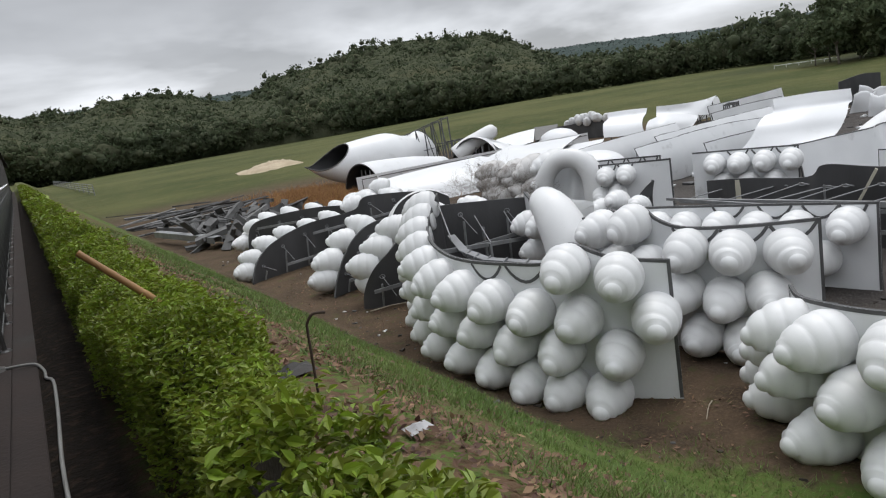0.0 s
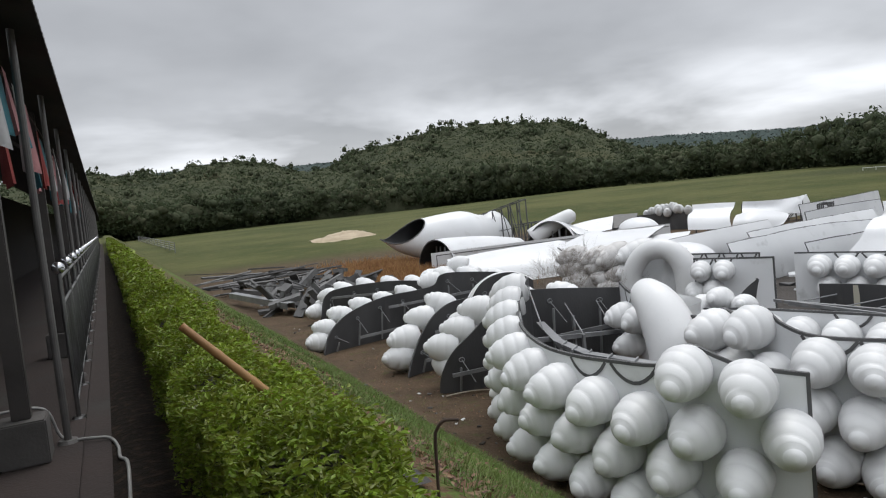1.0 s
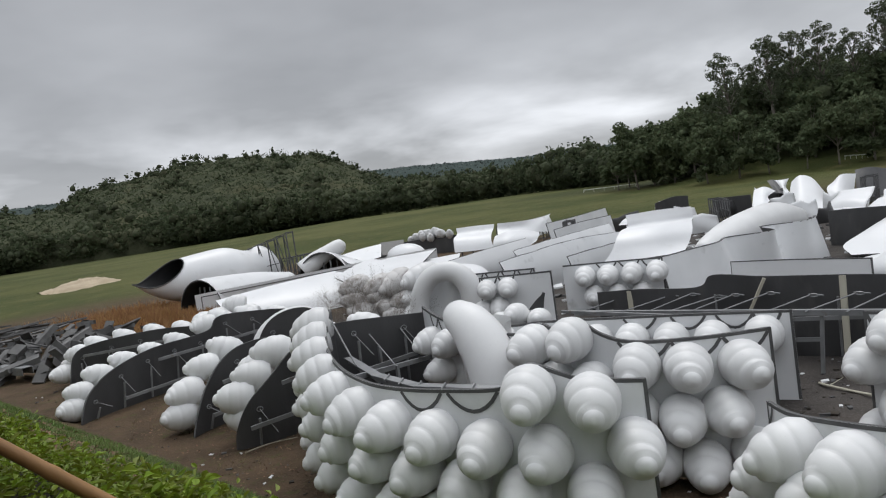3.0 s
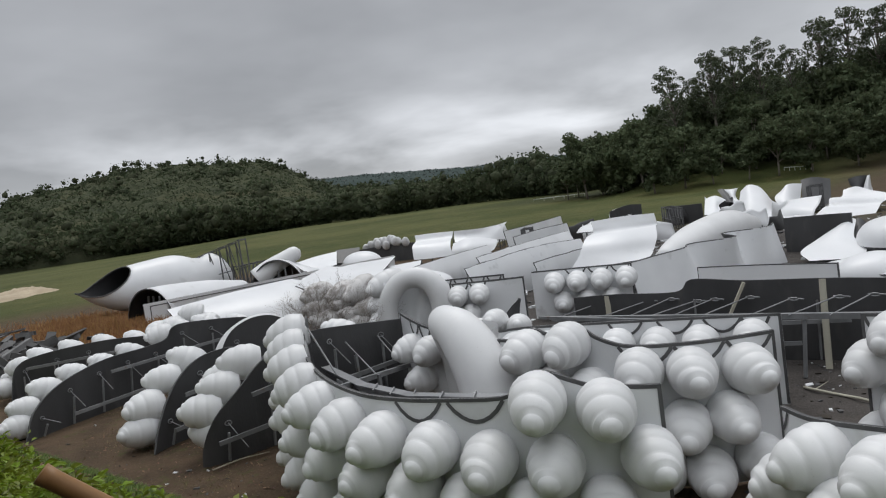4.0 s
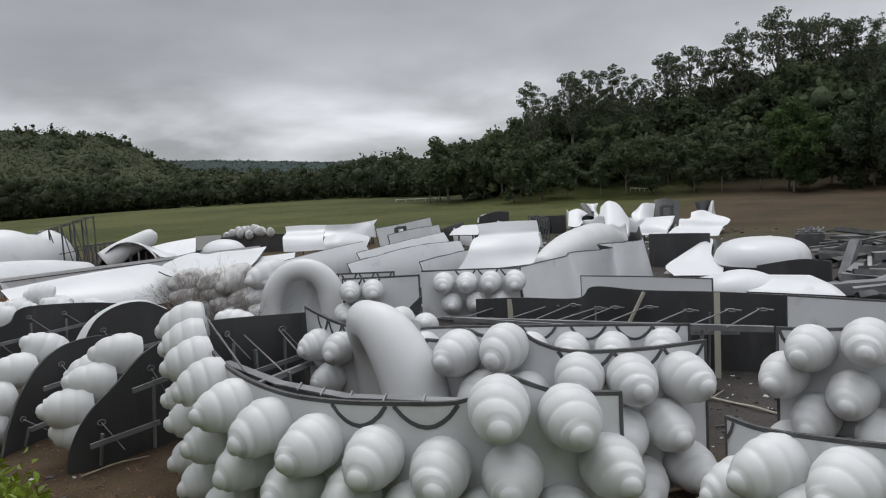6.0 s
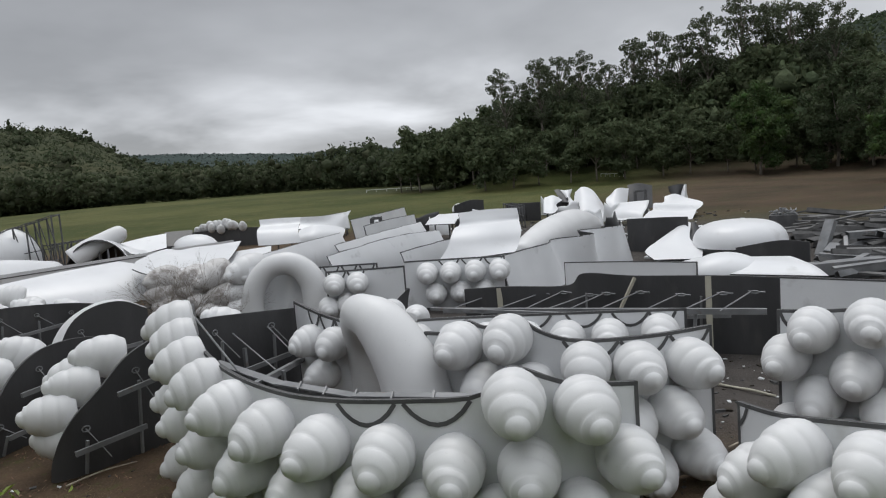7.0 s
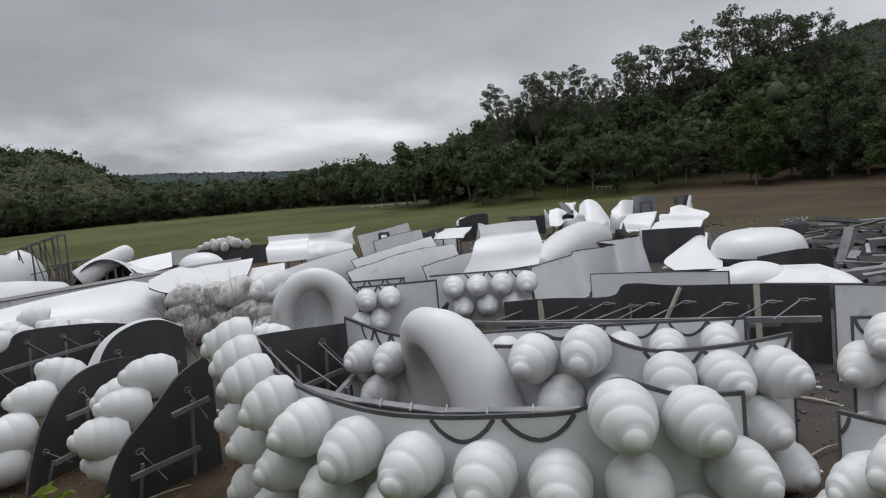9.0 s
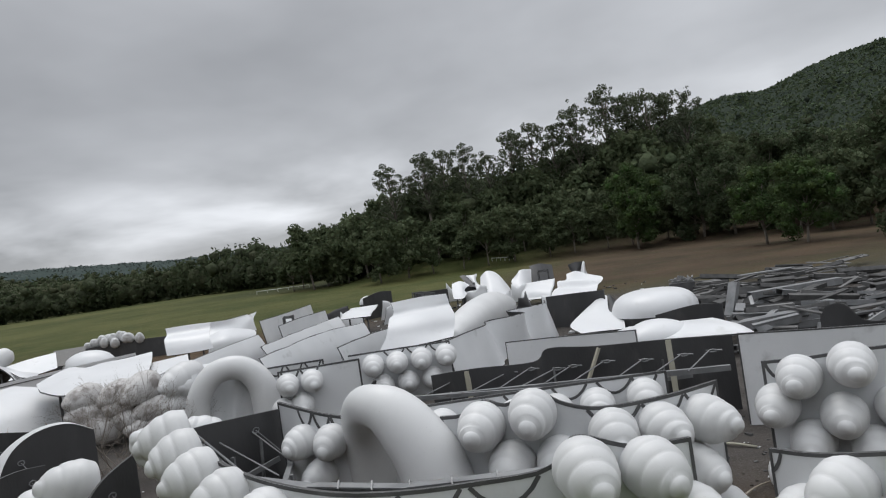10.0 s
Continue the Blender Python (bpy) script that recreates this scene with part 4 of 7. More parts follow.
# the large bowl-shaped section beside the bank
front, front_wall = hair_section(
    "bowl-like white statue hair section with spiral curls on the dirt",
    [(8.04, 3.27, 2.17, 0.02), (7.75, 3.65, 2.22, 0.02), (7.5, 4.0, 2.30, 0.02), (7.26, 4.52, 2.5, 0.02), (7.14, 4.85, 2.2, 0.02), (6.92, 5.7, 2.15, 0.02), (6.80, 6.6, 2.13, 0.02), (6.85, 7.5, 2.15, 0.02),
     (7.16, 8.6, 2.26, 0.02), (7.76, 9.7, 2.42, 0.02), (8.4, 10.5, 2.66, 0.02), (8.78, 10.84, 2.85, 0.02)],
    [(1.47, 2.10), (0.71, 1.95), (0.25, 1.31), (1.35, 1.29), (2.16, 1.36), (2.96, 1.47), (3.78, 1.55), (4.58, 1.66), (5.4, 1.79), (6.18, 1.97), (6.95, 2.16), (7.6, 2.35),
     (8.1, 2.56), (0.81, 0.76), (1.70, 0.75), (2.55, 0.80), (3.27, 0.97), (4.1, 1.0), (5.0, 1.10), (5.85, 1.22), (6.68, 1.36), (7.45, 1.48), (1.02, 0.10), (1.67, 0.12), (2.3, 0.16),
     (3.0, 0.30), (3.7, 0.40), (4.5, 0.42), (5.4, 0.46), (6.25, 0.54), (7.05, 0.64)],
    swags=((1.95, 2.75), (2.85, 3.6)),
    struts=[((7.2, 8.3, 2.02), (11.15, 10.45, 1.25), 0.09), ((7.0, 7.2, 2.0), (7.25, 6.9, 0.1), 0.06), ((8.0, 8.6, 0.05), (8.0, 8.6, 1.9), 0.06), ((9.0, 9.2, 0.05), (9.0, 9.2, 1.7), 0.06),
            ((10.0, 10.9, 0.05), (10.0, 10.9, 1.75), 0.06)])
for a, b in (((8.75, 10.4, 1.86), (7.6, 8.05, 1.97)), ((7.6, 8.1, 1.99), (7.12, 6.5, 2.07)), ((7.12, 6.55, 2.08), (7.3, 4.95, 2.12))):
    for off, w_, h_, nm in ((0.0, 0.17, 0.02, "rim_plate"), (-0.06, 0.04, 0.10, "rim_beam")):
        bm = bmesh.new()
        d_ = Vector((b[0] - a[0], b[1] - a[1], b[2] - a[2])).normalized()
        x_ = d_.cross(Vector((0, 0, 1))).normalized()
        m_ = Matrix((x_, x_.cross(d_) * -1, d_)).transposed().to_4x4()
        m_.translation = (Vector(a) + Vector(b)) / 2 + Vector((0, 0, off))
        add_box(bm, m_ @ Matrix.Diagonal((w_, h_, (Vector(b) - Vector(a)).length, 1)))
        part(nm, bm, STEEL, front, "galvanised steel plate along the rim" if off == 0 else "galvanised steel beam below the rim")
for k in range(5):
    u = (k + 0.4) / 5
    p = Vector((7.5, 7.8, 1.99)).lerp(Vector((7.2, 5.1, 2.12)), u) + Vector((-0.22 * math.sin(math.pi * u), 0, 0))
    bm = bmesh.new()
    bar(bm, p + Vector((-0.09, 0.0, 0.0)), p + Vector((0.07, 0.05, 0.06)), 0.02, 0.04)
    part("clip", bm, STEEL, front, "small bent steel clip")

for k, (a, b, r) in enumerate((((8.8, 10.9, 2.70), (8.1, 9.3, 1.93), 0.018), ((9.9, 11.05, 2.05), (9.3, 9.6, 1.6), 0.014), ((10.7, 10.9, 2.0), (10.4, 10.0, 1.5), 0.014))):
    bm = bmesh.new()
    rod(bm, a, b, r, seg=6)
    part("tie_rod", bm, STEEL, front, "thin steel tie rod")
# second section, behind the bowl
hair_section("white statue hair section with large curls and scalloped dark trim",
             [(10.86, 2.72, 2.19, 0.02), (10.1, 3.5, 2.2, 0.02), (9.72, 4.4, 2.2, 0.02), (9.68, 4.95, 2.32, 0.02), (9.7, 5.4, 2.56, 0.02), (9.72, 5.82, 2.36, 0.02), (9.74, 6.2, 2.44, 0.02),
              (9.74, 6.55, 2.25, 0.02), (9.72, 6.9, 2.24, 0.02)],
             [(0.55, 1.69), (1.3, 1.74), (2.0, 1.78), (3.07, 2.17), (3.88, 2.03), (0.86, 1.03), (1.44, 0.97), (2.1, 1.05), (2.75, 1.45), (3.48, 1.42), (0.5, 0.35), (1.21, 0.25), (1.83, 0.31),
              (2.5, 0.75), (3.2, 0.72), (4.05, 0.85)],
             swags=((0.06, 0.75), (0.78, 1.5), (1.52, 2.3)))
hair_section("small white statue hair section with three curls beside an ear-shaped rim",
             [(11.2, 8.35, 2.12, 0.02), (10.75, 8.8, 2.12, 0.02), (10.65, 9.3, 2.22, 0.02), (10.8, 9.9, 2.34, 0.02), (11.15, 10.56, 2.42, 0.02)],
             [(1.68, 1.70, 0.85), (1.08, 1.70, 0.85), (1.35, 1.10, 0.85)], swags=((0.75, 1.1), (1.12, 1.47), (1.5, 1.85)), edge_ends=(False, True))
# third section, only its top and upper curls show
hair_section("white statue hair section with taped top band behind larger ones",
             [(13.95, 3.45, 1.78, 0.02), (13.6, 5.5, 1.75, 0.02), (13.0, 8.4, 1.7, 0.02), (12.9, 9.4, 1.6, 0.02), (13.2, 10.8, 1.5, 0.02)],
             [(0.5, 1.3), (1.45, 1.22), (2.28, 1.2), (3.1, 1.2), (3.9, 1.2), (4.6, 1.2), (5.4, 1.2), (6.2, 1.15), (7.0, 1.1), (1.0, 0.6), (1.9, 0.6), (2.8, 0.6)],
             swags=((0.2, 0.7), (0.7, 1.4), (1.6, 2.3), (2.6, 3.3)))
# nearest on the south side
hair_section("white statue hair section with large curls standing on the dirt",
             [(8.45, -1.6, 1.95, 0.02), (8.05, -0.5, 1.95, 0.02), (7.95, 0.5, 1.9, 0.02), (8.25, 1.3, 1.8, 0.02), (8.75, 1.85, 1.66, 0.02), (9.3, 2.3, 1.58, 0.02)],
             [(3.35, 1.32), (2.6, 1.40), (1.8, 1.48), (1.0, 1.5), (0.3, 1.5), (3.9, 0.86), (3.0, 0.9), (2.2, 0.85), (1.4, 0.85), (0.6, 0.85), (3.5, 0.3), (2.6, 0.22), (1.8, 0.2), (1.0, 0.2), (4.2, 0.35)],
             swags=((4.3, 4.75),))
hair_section("white statue hair section with stacked curls behind a flat grey plate",
             [(12.6, -1.6, 2.2, 0.02), (12.1, -0.6, 2.25, 0.02), (12.0, 0.4, 2.25, 0.02), (12.2, 1.2, 2.15, 0.02), (12.4, 1.87, 2.1, 0.02)],
             [(3.08, 1.80), (2.31, 1.98), (3.46, 1.33), (2.5, 1.16), (1.75, 1.25), (3.0, 0.72), (2.15, 0.62), (1.3, 1.7), (0.9, 1.1), (1.4, 0.55), (0.5, 1.7), (3.4, 0.2), (2.6, 0.1)],
             swags=((3.2, 3.6), (0.9, 1.5)))
hair_section("white statue plate with curls and a plain grey end",
             [(18.08, 11.88, 2.09, 0.02), (17.5, 12.9, 2.1, 0.02), (16.9, 13.9, 2.12, 0.02)],
             [(2.1, 1.66, 0.9), (1.42, 1.66, 0.9), (1.76, 1.06, 0.9), (2.3, 1.0, 0.9)], swags=((1.2, 1.7), (1.75, 2.25)), outer=GREY)
hair_section("white statue hair section with a row of four curls",
             [(22.66, 10.48, 1.72, 0.02), (22.1, 12.0, 1.74, 0.02), (21.4, 13.8, 1.75, 0.02)],
             [(0.2, 1.22, 1.05), (1.05, 1.22, 1.05), (1.9, 1.22, 1.05), (2.72, 1.24, 1.05), (0.75, 0.52, 1.05), (1.6, 0.52, 1.05), (2.45, 0.52, 1.05)],
             swags=((0.1, 0.7), (0.8, 1.5), (1.6, 2.3)), outer=GREY, edge_ends=(True, False))
hair_section("narrow white plate with zigzag taped top edge",
             [(20.0, 14.0, 1.92, 0.02), (19.4, 15.2, 1.94, 0.02), (18.8, 16.4, 1.95, 0.02)], [], swags=((0.1, 0.6), (0.7, 1.2), (1.3, 1.8), (1.9, 2.4)), name="statue_plate")


def braces(wall, parent, inward=0.06, low=0.35, high=1.2, step=1.1, rods=True):
    """Steel bars and slanting tie rods on the inside of a shell."""
    total = wall.s[-1]

    def inside(s, z, d=inward):
        p, nr, _, _ = wall.at(s)
        return p - nr * (0.05 + d) + Vector((0, 0, z))
    for z, a, b in ((low, 0.16, 0.72), (high, 0.14, 0.86)):
        ss = [s for s in np.linspace(a * total, b * total, 5) if wall.at(s)[2] > z + 0.15]
        if len(ss) > 1:
            bm = bmesh.new()
            bar(bm, inside(ss[0], z, 0.30), inside(ss[-1], z + 0.08, 0.30), 0.05, 0.09)
            part("rail", bm, STEEL, parent, "galvanised steel rail")
    s = 0.5
    while s < total - 0.3:
        top = wall.at(s)[2]
        if top > 0.7:
            bm = bmesh.new()
            bar(bm, inside(s, 0.05, 0.1), inside(s + 0.04, top - 0.45, 0.22), 0.045)
            part("upright", bm, STEEL, parent, "galvanised steel upright")
            if rods:
                bm = bmesh.new()
                rod(bm, inside(s + 0.1, top - 0.3, 0.02), inside(s + 0.38 + 0.2 * math.sin(s * 7), max(0.3, top - 0.8), 0.4), 0.011, seg=6)
                for k in range(8):
                    a0, a1 = k * 0.78, (k + 1) * 0.78
                    p0 = inside(s + 0.1 + 0.07 * math.cos(a0), top - 0.3 + 0.05 * math.sin(a0), 0.03)
                    p1 = inside(s + 0.1 + 0.07 * math.cos(a1), top - 0.3 + 0.05 * math.sin(a1), 0.03)
                    rod(bm, p0, p1, 0.012, seg=5)
                part("tie_rod", bm, STEEL, parent, "thin steel tie rod with lifting eye")
        s += step


def fin(label, rows, curls=True, step=1.0, size=1.04, low=0.35, high=1.15, gap=0.74, first=0.5, lift=0.0):
    """A section seen from its inside; its curls stand on the far side and look out past the free edge."""
    t, w = hair_section(label, rows, [], 1, (), 0.15, top_line=False, edge_ends=(False, False))
    edge = np.r_[0, np.cumsum(np.hypot(np.diff(w.s), np.diff(w.w[:, 2])))]
    e, k = first, 0
    while curls and e < edge[-1] - 0.2:
        s_ = float(np.interp(e, edge, w.s))
        p, nr, top, _ = w.at(s_)
        p2, _, top2, _ = w.at(max(0.0, s_ - 0.3))
        steep = min(1.0, max(0.0, (top - top2) / 0.3)) if s_ > 0.3 else 1.0
        along = Vector((nr.y, -nr.x, 0))
        q = curl_rng.uniform(0.92, 1.06)
        at_ = p + nr * (0.44 * size) + along * ((0.20 if top > 0.85 else 0.42) * steep) + Vector((0, 0, max(0.38, top - 0.12 - 0.10 * steep) + lift))
        add_curl(t, at_ + Vector((0, 0, -0.32 * (1 - steep))), nr * 0.3 - along * (0.75 + 0.5 * steep) + Vector((0, 0, 0.62 * (1 - steep) - 0.02 * steep)), size * q)
        if k % 2 and steep > 0.25 and top > 1.25:
            add_curl(t, at_ + nr * 0.75 - along * 0.25 + Vector((0, 0, -0.42)), nr * 0.5 - along * 1.2 + Vector((0, 0, -0.1)), size * 0.92)
        e += gap * (1 + 0.35 * (1 - steep))
        k += 1
    braces(w, t, step=step, low=low, high=high)
    return t, w


# black insides of sections seen from behind, along the bank
fin("curved statue hair section seen from its black inside, curls behind",
    [(6.38, 19.93, 0.10, 0.0), (6.75, 20.15, 0.75, 0.0), (7.6, 20.5, 1.22, 0.0), (9.0, 20.9, 1.5, 0.0), (10.5, 21.2, 1.52, 0.0), (11.2, 21.25, 1.60, 0.0), (11.5, 21.25, 1.92, 0.0), (12.1, 21.2, 1.96, 0.0), (13.8, 21.0, 1.75, 0.0), (14.8, 20.6, 1.5, 0.0)])
fin("curved statue hair section seen from its black inside, standing on edge",
    [(8.0, 25.8, 0.3, 0.0), (8.3, 25.9, 1.2, 0.0), (9.0, 25.6, 1.5, 0.0), (10.6, 24.5, 1.62, 0.0), (11.8, 23.3, 1.55, 0.0)])
fin("narrow pointed statue hair section with black inside and curls behind",
    [(7.35, 15.1, 0.03, 0.0), (7.55, 15.2, 0.45, 0.0), (7.92, 15.32, 1.02, 0.0), (8.42, 15.4, 1.52, 0.0), (8.98, 15.42, 1.80, 0.0), (9.65, 15.4, 1.86, 0.0), (10.2, 15.3, 1.80, 0.0)], low=0.4, high=1.1, size=1.08, lift=0.06)
fin("pointed statue hair section with black inside leaning by the bowl",
    [(7.40, 13.08, 0.03, 0.0), (7.46, 12.98, 0.55, 0.0), (7.72, 12.84, 1.02, 0.0), (8.2, 12.7, 1.42, 0.0), (8.75, 12.6, 1.86, 0.0), (9.4, 12.45, 2.12, 0.0)], low=0.5, high=1.3, size=1.12, gap=0.66, lift=0.17)
rim_t, rim_w = fin("white-rimmed arched statue shell with dark inside",
    [(10.2, 16.62, 0.9, 0.0), (10.3, 16.66, 1.5, 0.0), (10.65, 16.6, 2.0, 0.0), (11.15, 16.4, 2.26, 0.0), (11.7, 16.15, 2.26, 0.0), (12.2, 15.95, 1.98, 0.0)],
    False, step=1.4)
v, f = [], []
ss = np.linspace(0.0, rim_w.s[-1], 28)
for k, s_ in enumerate(ss):
    p, nr, top, _ = rim_w.at(s_)
    for o, dz in ((-0.06, 0.012), (0.12, 0.04), (0.30, 0.0), (0.42, -0.12), (0.46, -0.4)):
        v.append(p + nr * o + Vector((0, 0, top + dz)))
    if k:
        f += [((k - 1) * 5 + j, k * 5 + j, k * 5 + j + 1, (k - 1) * 5 + j + 1) for j in range(4)]
put("rim", mesh_of("rim", v, f, GEL, smooth=True), rim_t, "wide smooth white rim")
fin("statue hair section closing the bowl, black inside with tie rods",
    [(8.95, 11.15, 2.50, 0.02), (9.7, 11.22, 2.42, 0.02), (10.5, 11.05, 2.33, 0.02), (11.33, 10.70, 2.25, 0.02)], step=1.3, high=1.35)
# long black inside behind the third section
back, back_wall = hair_section("long statue section seen from its black inside, steel rail across",
                               [(16.4, 9.2, 1.70, 0.0), (16.45, 8.0, 1.76, 0.0), (16.8, 6.6, 1.72, 0.0), (16.9, 6.2, 2.0, 0.0), (17.0, 5.0, 1.92, 0.0), (17.3, 3.2, 1.86, 0.0), (17.34, 1.85, 1.80, 0.0)],
                               [], 1, top_line=False, edge_ends=(False, False), name="statue_shell_section")
braces(back_wall, back, step=2.6, low=0.4, high=0.9, rods=False)
for a, b, w_ in (((16.55, 3.3, 0.0), (16.8, 3.32, 1.92), 0.13), ((16.5, 5.55, 0.6), (16.78, 4.95, 1.9), 0.11), ((16.3, 8.2, 0.3), (16.38, 8.25, 1.72), 0.13)):
    bm = bmesh.new()
    bar(bm, (a[0], a[1], 0.0) if a[2] < 0.4 else a, b, w_, 0.06)
    part("post", bm, PALEPOST, back, "pale weathered timber post")
for k, y in enumerate((8.6, 7.3, 6.75, 6.1, 5.7, 4.9, 4.0, 3.1, 2.45)):
    bm = bmesh.new()
    hook = Vector((16.62 + 0.06 * (8 - y) * 0.5, y, 1.50 + 0.03 * (k % 3)))
    rod(bm, hook, (15.62, y + 0.55 + 0.12 * (k % 2), 1.37), 0.017, seg=6)
    for q in range(7):
        a0, a1 = q * 0.8, (q + 1) * 0.8
        rod(bm, hook + Vector((0, -0.09 + 0.09 * math.cos(a0), 0.03 * math.sin(a0))), hook + Vector((0, -0.09 + 0.09 * math.cos(a1), 0.03 * math.sin(a1))), 0.016, seg=5)
    rod(bm, hook + Vector((0.1, 0.05, 0.0)), hook + Vector((-0.05, -0.3, 0.01)), 0.018, seg=6)
    part("tie_rod", bm, STEEL, back, "thin steel tie rod with lifting hook")
bm = bmesh.new()
bar(bm, (15.5, 9.4, 1.32), (15.8, 2.1, 1.34), 0.12)
part("beam", bm, STEEL, back, "galvanised steel beam")
bm = bmesh.new()
bar(bm, (15.2, 9.6, 1.42), (13.9, 5.0, 1.62), 0.07)
part("beam", bm, STEEL, back, "galvanised steel beam")
bm = bmesh.new()
bar(bm, (15.8, 3.6, 0.02), (15.8, 3.5, 1.34), 0.07)
part("leg", bm, STEEL, back, "galvanised steel leg")


# ---- plain statue shells ----
def shell_wall(label, rows, outer=SHEET, inner=BLACK, wave=0.0, thick=0.05, name="fibreglass_section", bulge=0.0, line=True, group="statue panels in the yard", flutes=0.0, lean=0.0):
    """A bent upright panel along (x, y, top, bottom), rippled by wave."""
    wall = Wall(rows, 1, 24 if flutes else 10)
    wall.lean += lean
    if wave:
        k = np.sin(wall.s * 2.2) * 0.6 + np.sin(wall.s * 3.9 + 1.0) * 0.4
        wall.w[:, 0] += wall.nrm[:, 0] * k * wave
        wall.w[:, 1] += wall.nrm[:, 1] * k * wave
    if flutes:
        # deep upright folds near the first end
        k = np.sin(wall.s * 1.9 + 0.6) * np.exp(-((wall.s - 3.5) / 2.8) ** 2)
        wall.lean += flutes * np.sin(wall.s * 1.9 + 2.2) * np.exp(-((wall.s - 3.5) / 2.8) ** 2)
        wall.w[:, 0] += wall.nrm[:, 0] * k * flutes
        wall.w[:, 1] += wall.nrm[:, 1] * k * flutes
    c = wall.w[:, :2].mean(0)
    t = thing(name, (c[0], c[1], 0), label, "statue panel", group)
    put("shell", wall.mesh(outer, inner, TRIM, thick, bulge=bulge), t)
    if line:
        v, f = trims(wall, (), 0.032)
        put("edge_band", mesh_of("edge_band", v, f, TRIM), t, "dark grey edge band")
    return t, wall


def drape(label, a, b, c, d, sag=0.3, wave=0.1, waves=2.0, outer=SHEET, inner=BLACK, name="statue_sheet", thick=0.05, n=14, group="white sheets in the yard", band=True):
    """A bowed sheet between the edges a-b and d-c (corner points), swelling by sag along its normal; side walls close it to the ground."""
    a, b, c, d = (np.array(p, float) for p in (a, b, c, d))
    nr = np.cross(b - a, d - a)
    nr /= np.linalg.norm(nr)
    if nr[2] < 0:
        nr = -nr
    verts, faces, index = [], [], []
    for layer in (0, 1):
        for i in range(n + 1):
            u = i / n
            for j in range(n + 1):
                v = j / n
                p = (a * (1 - u) + b * u) * (1 - v) + (d * (1 - u) + c * u) * v
                o = sag * math.sin(math.pi * v) * (0.5 + 0.5 * math.sin(math.pi * u)) + wave * math.sin(waves * math.pi * v + 0.7 * u) - layer * thick
                verts.append(p + nr * o)
    m = (n + 1) ** 2
    q = lambda l_, i, j: l_ * m + i * (n + 1) + j
    for i in range(n):
        for j in range(n):
            faces.append((q(0, i, j), q(0, i + 1, j), q(0, i + 1, j + 1), q(0, i, j + 1)))
            index.append(0)
            faces.append((q(1, i, j), q(1, i, j + 1), q(1, i + 1, j + 1), q(1, i + 1, j)))
            index.append(1)
        for j in (0, n):
            faces.append((q(0, i, j), q(0, i + 1, j), q(1, i + 1, j), q(1, i, j)))
            index.append(2)
            faces.append((q(0, j, i), q(0, j, i + 1), q(1, j, i + 1), q(1, j, i)))
            index.append(2)
    base = (a + b + c + d) / 4
    t = thing(name, (base[0], base[1], 0), label, "statue sheet", group)
    put("sheet", mesh_of("sheet", verts, faces, [outer, inner, TRIM], index, True), t)
    # short props under the sheet
    for u, v in ((0.2, 0.3), (0.8, 0.3), (0.5, 0.75)):
        p = (a * (1 - u) + b * u) * (1 - v) + (d * (1 - u) + c * u) * v
        if p[2] > 0.25:
            bm = bmesh.new()
            bar(bm, (p[0], p[1], 0.0), (p[0], p[1], p[2]), 0.08)
            part("prop", bm, DARKSTEEL, t, "dark steel prop")
    return t


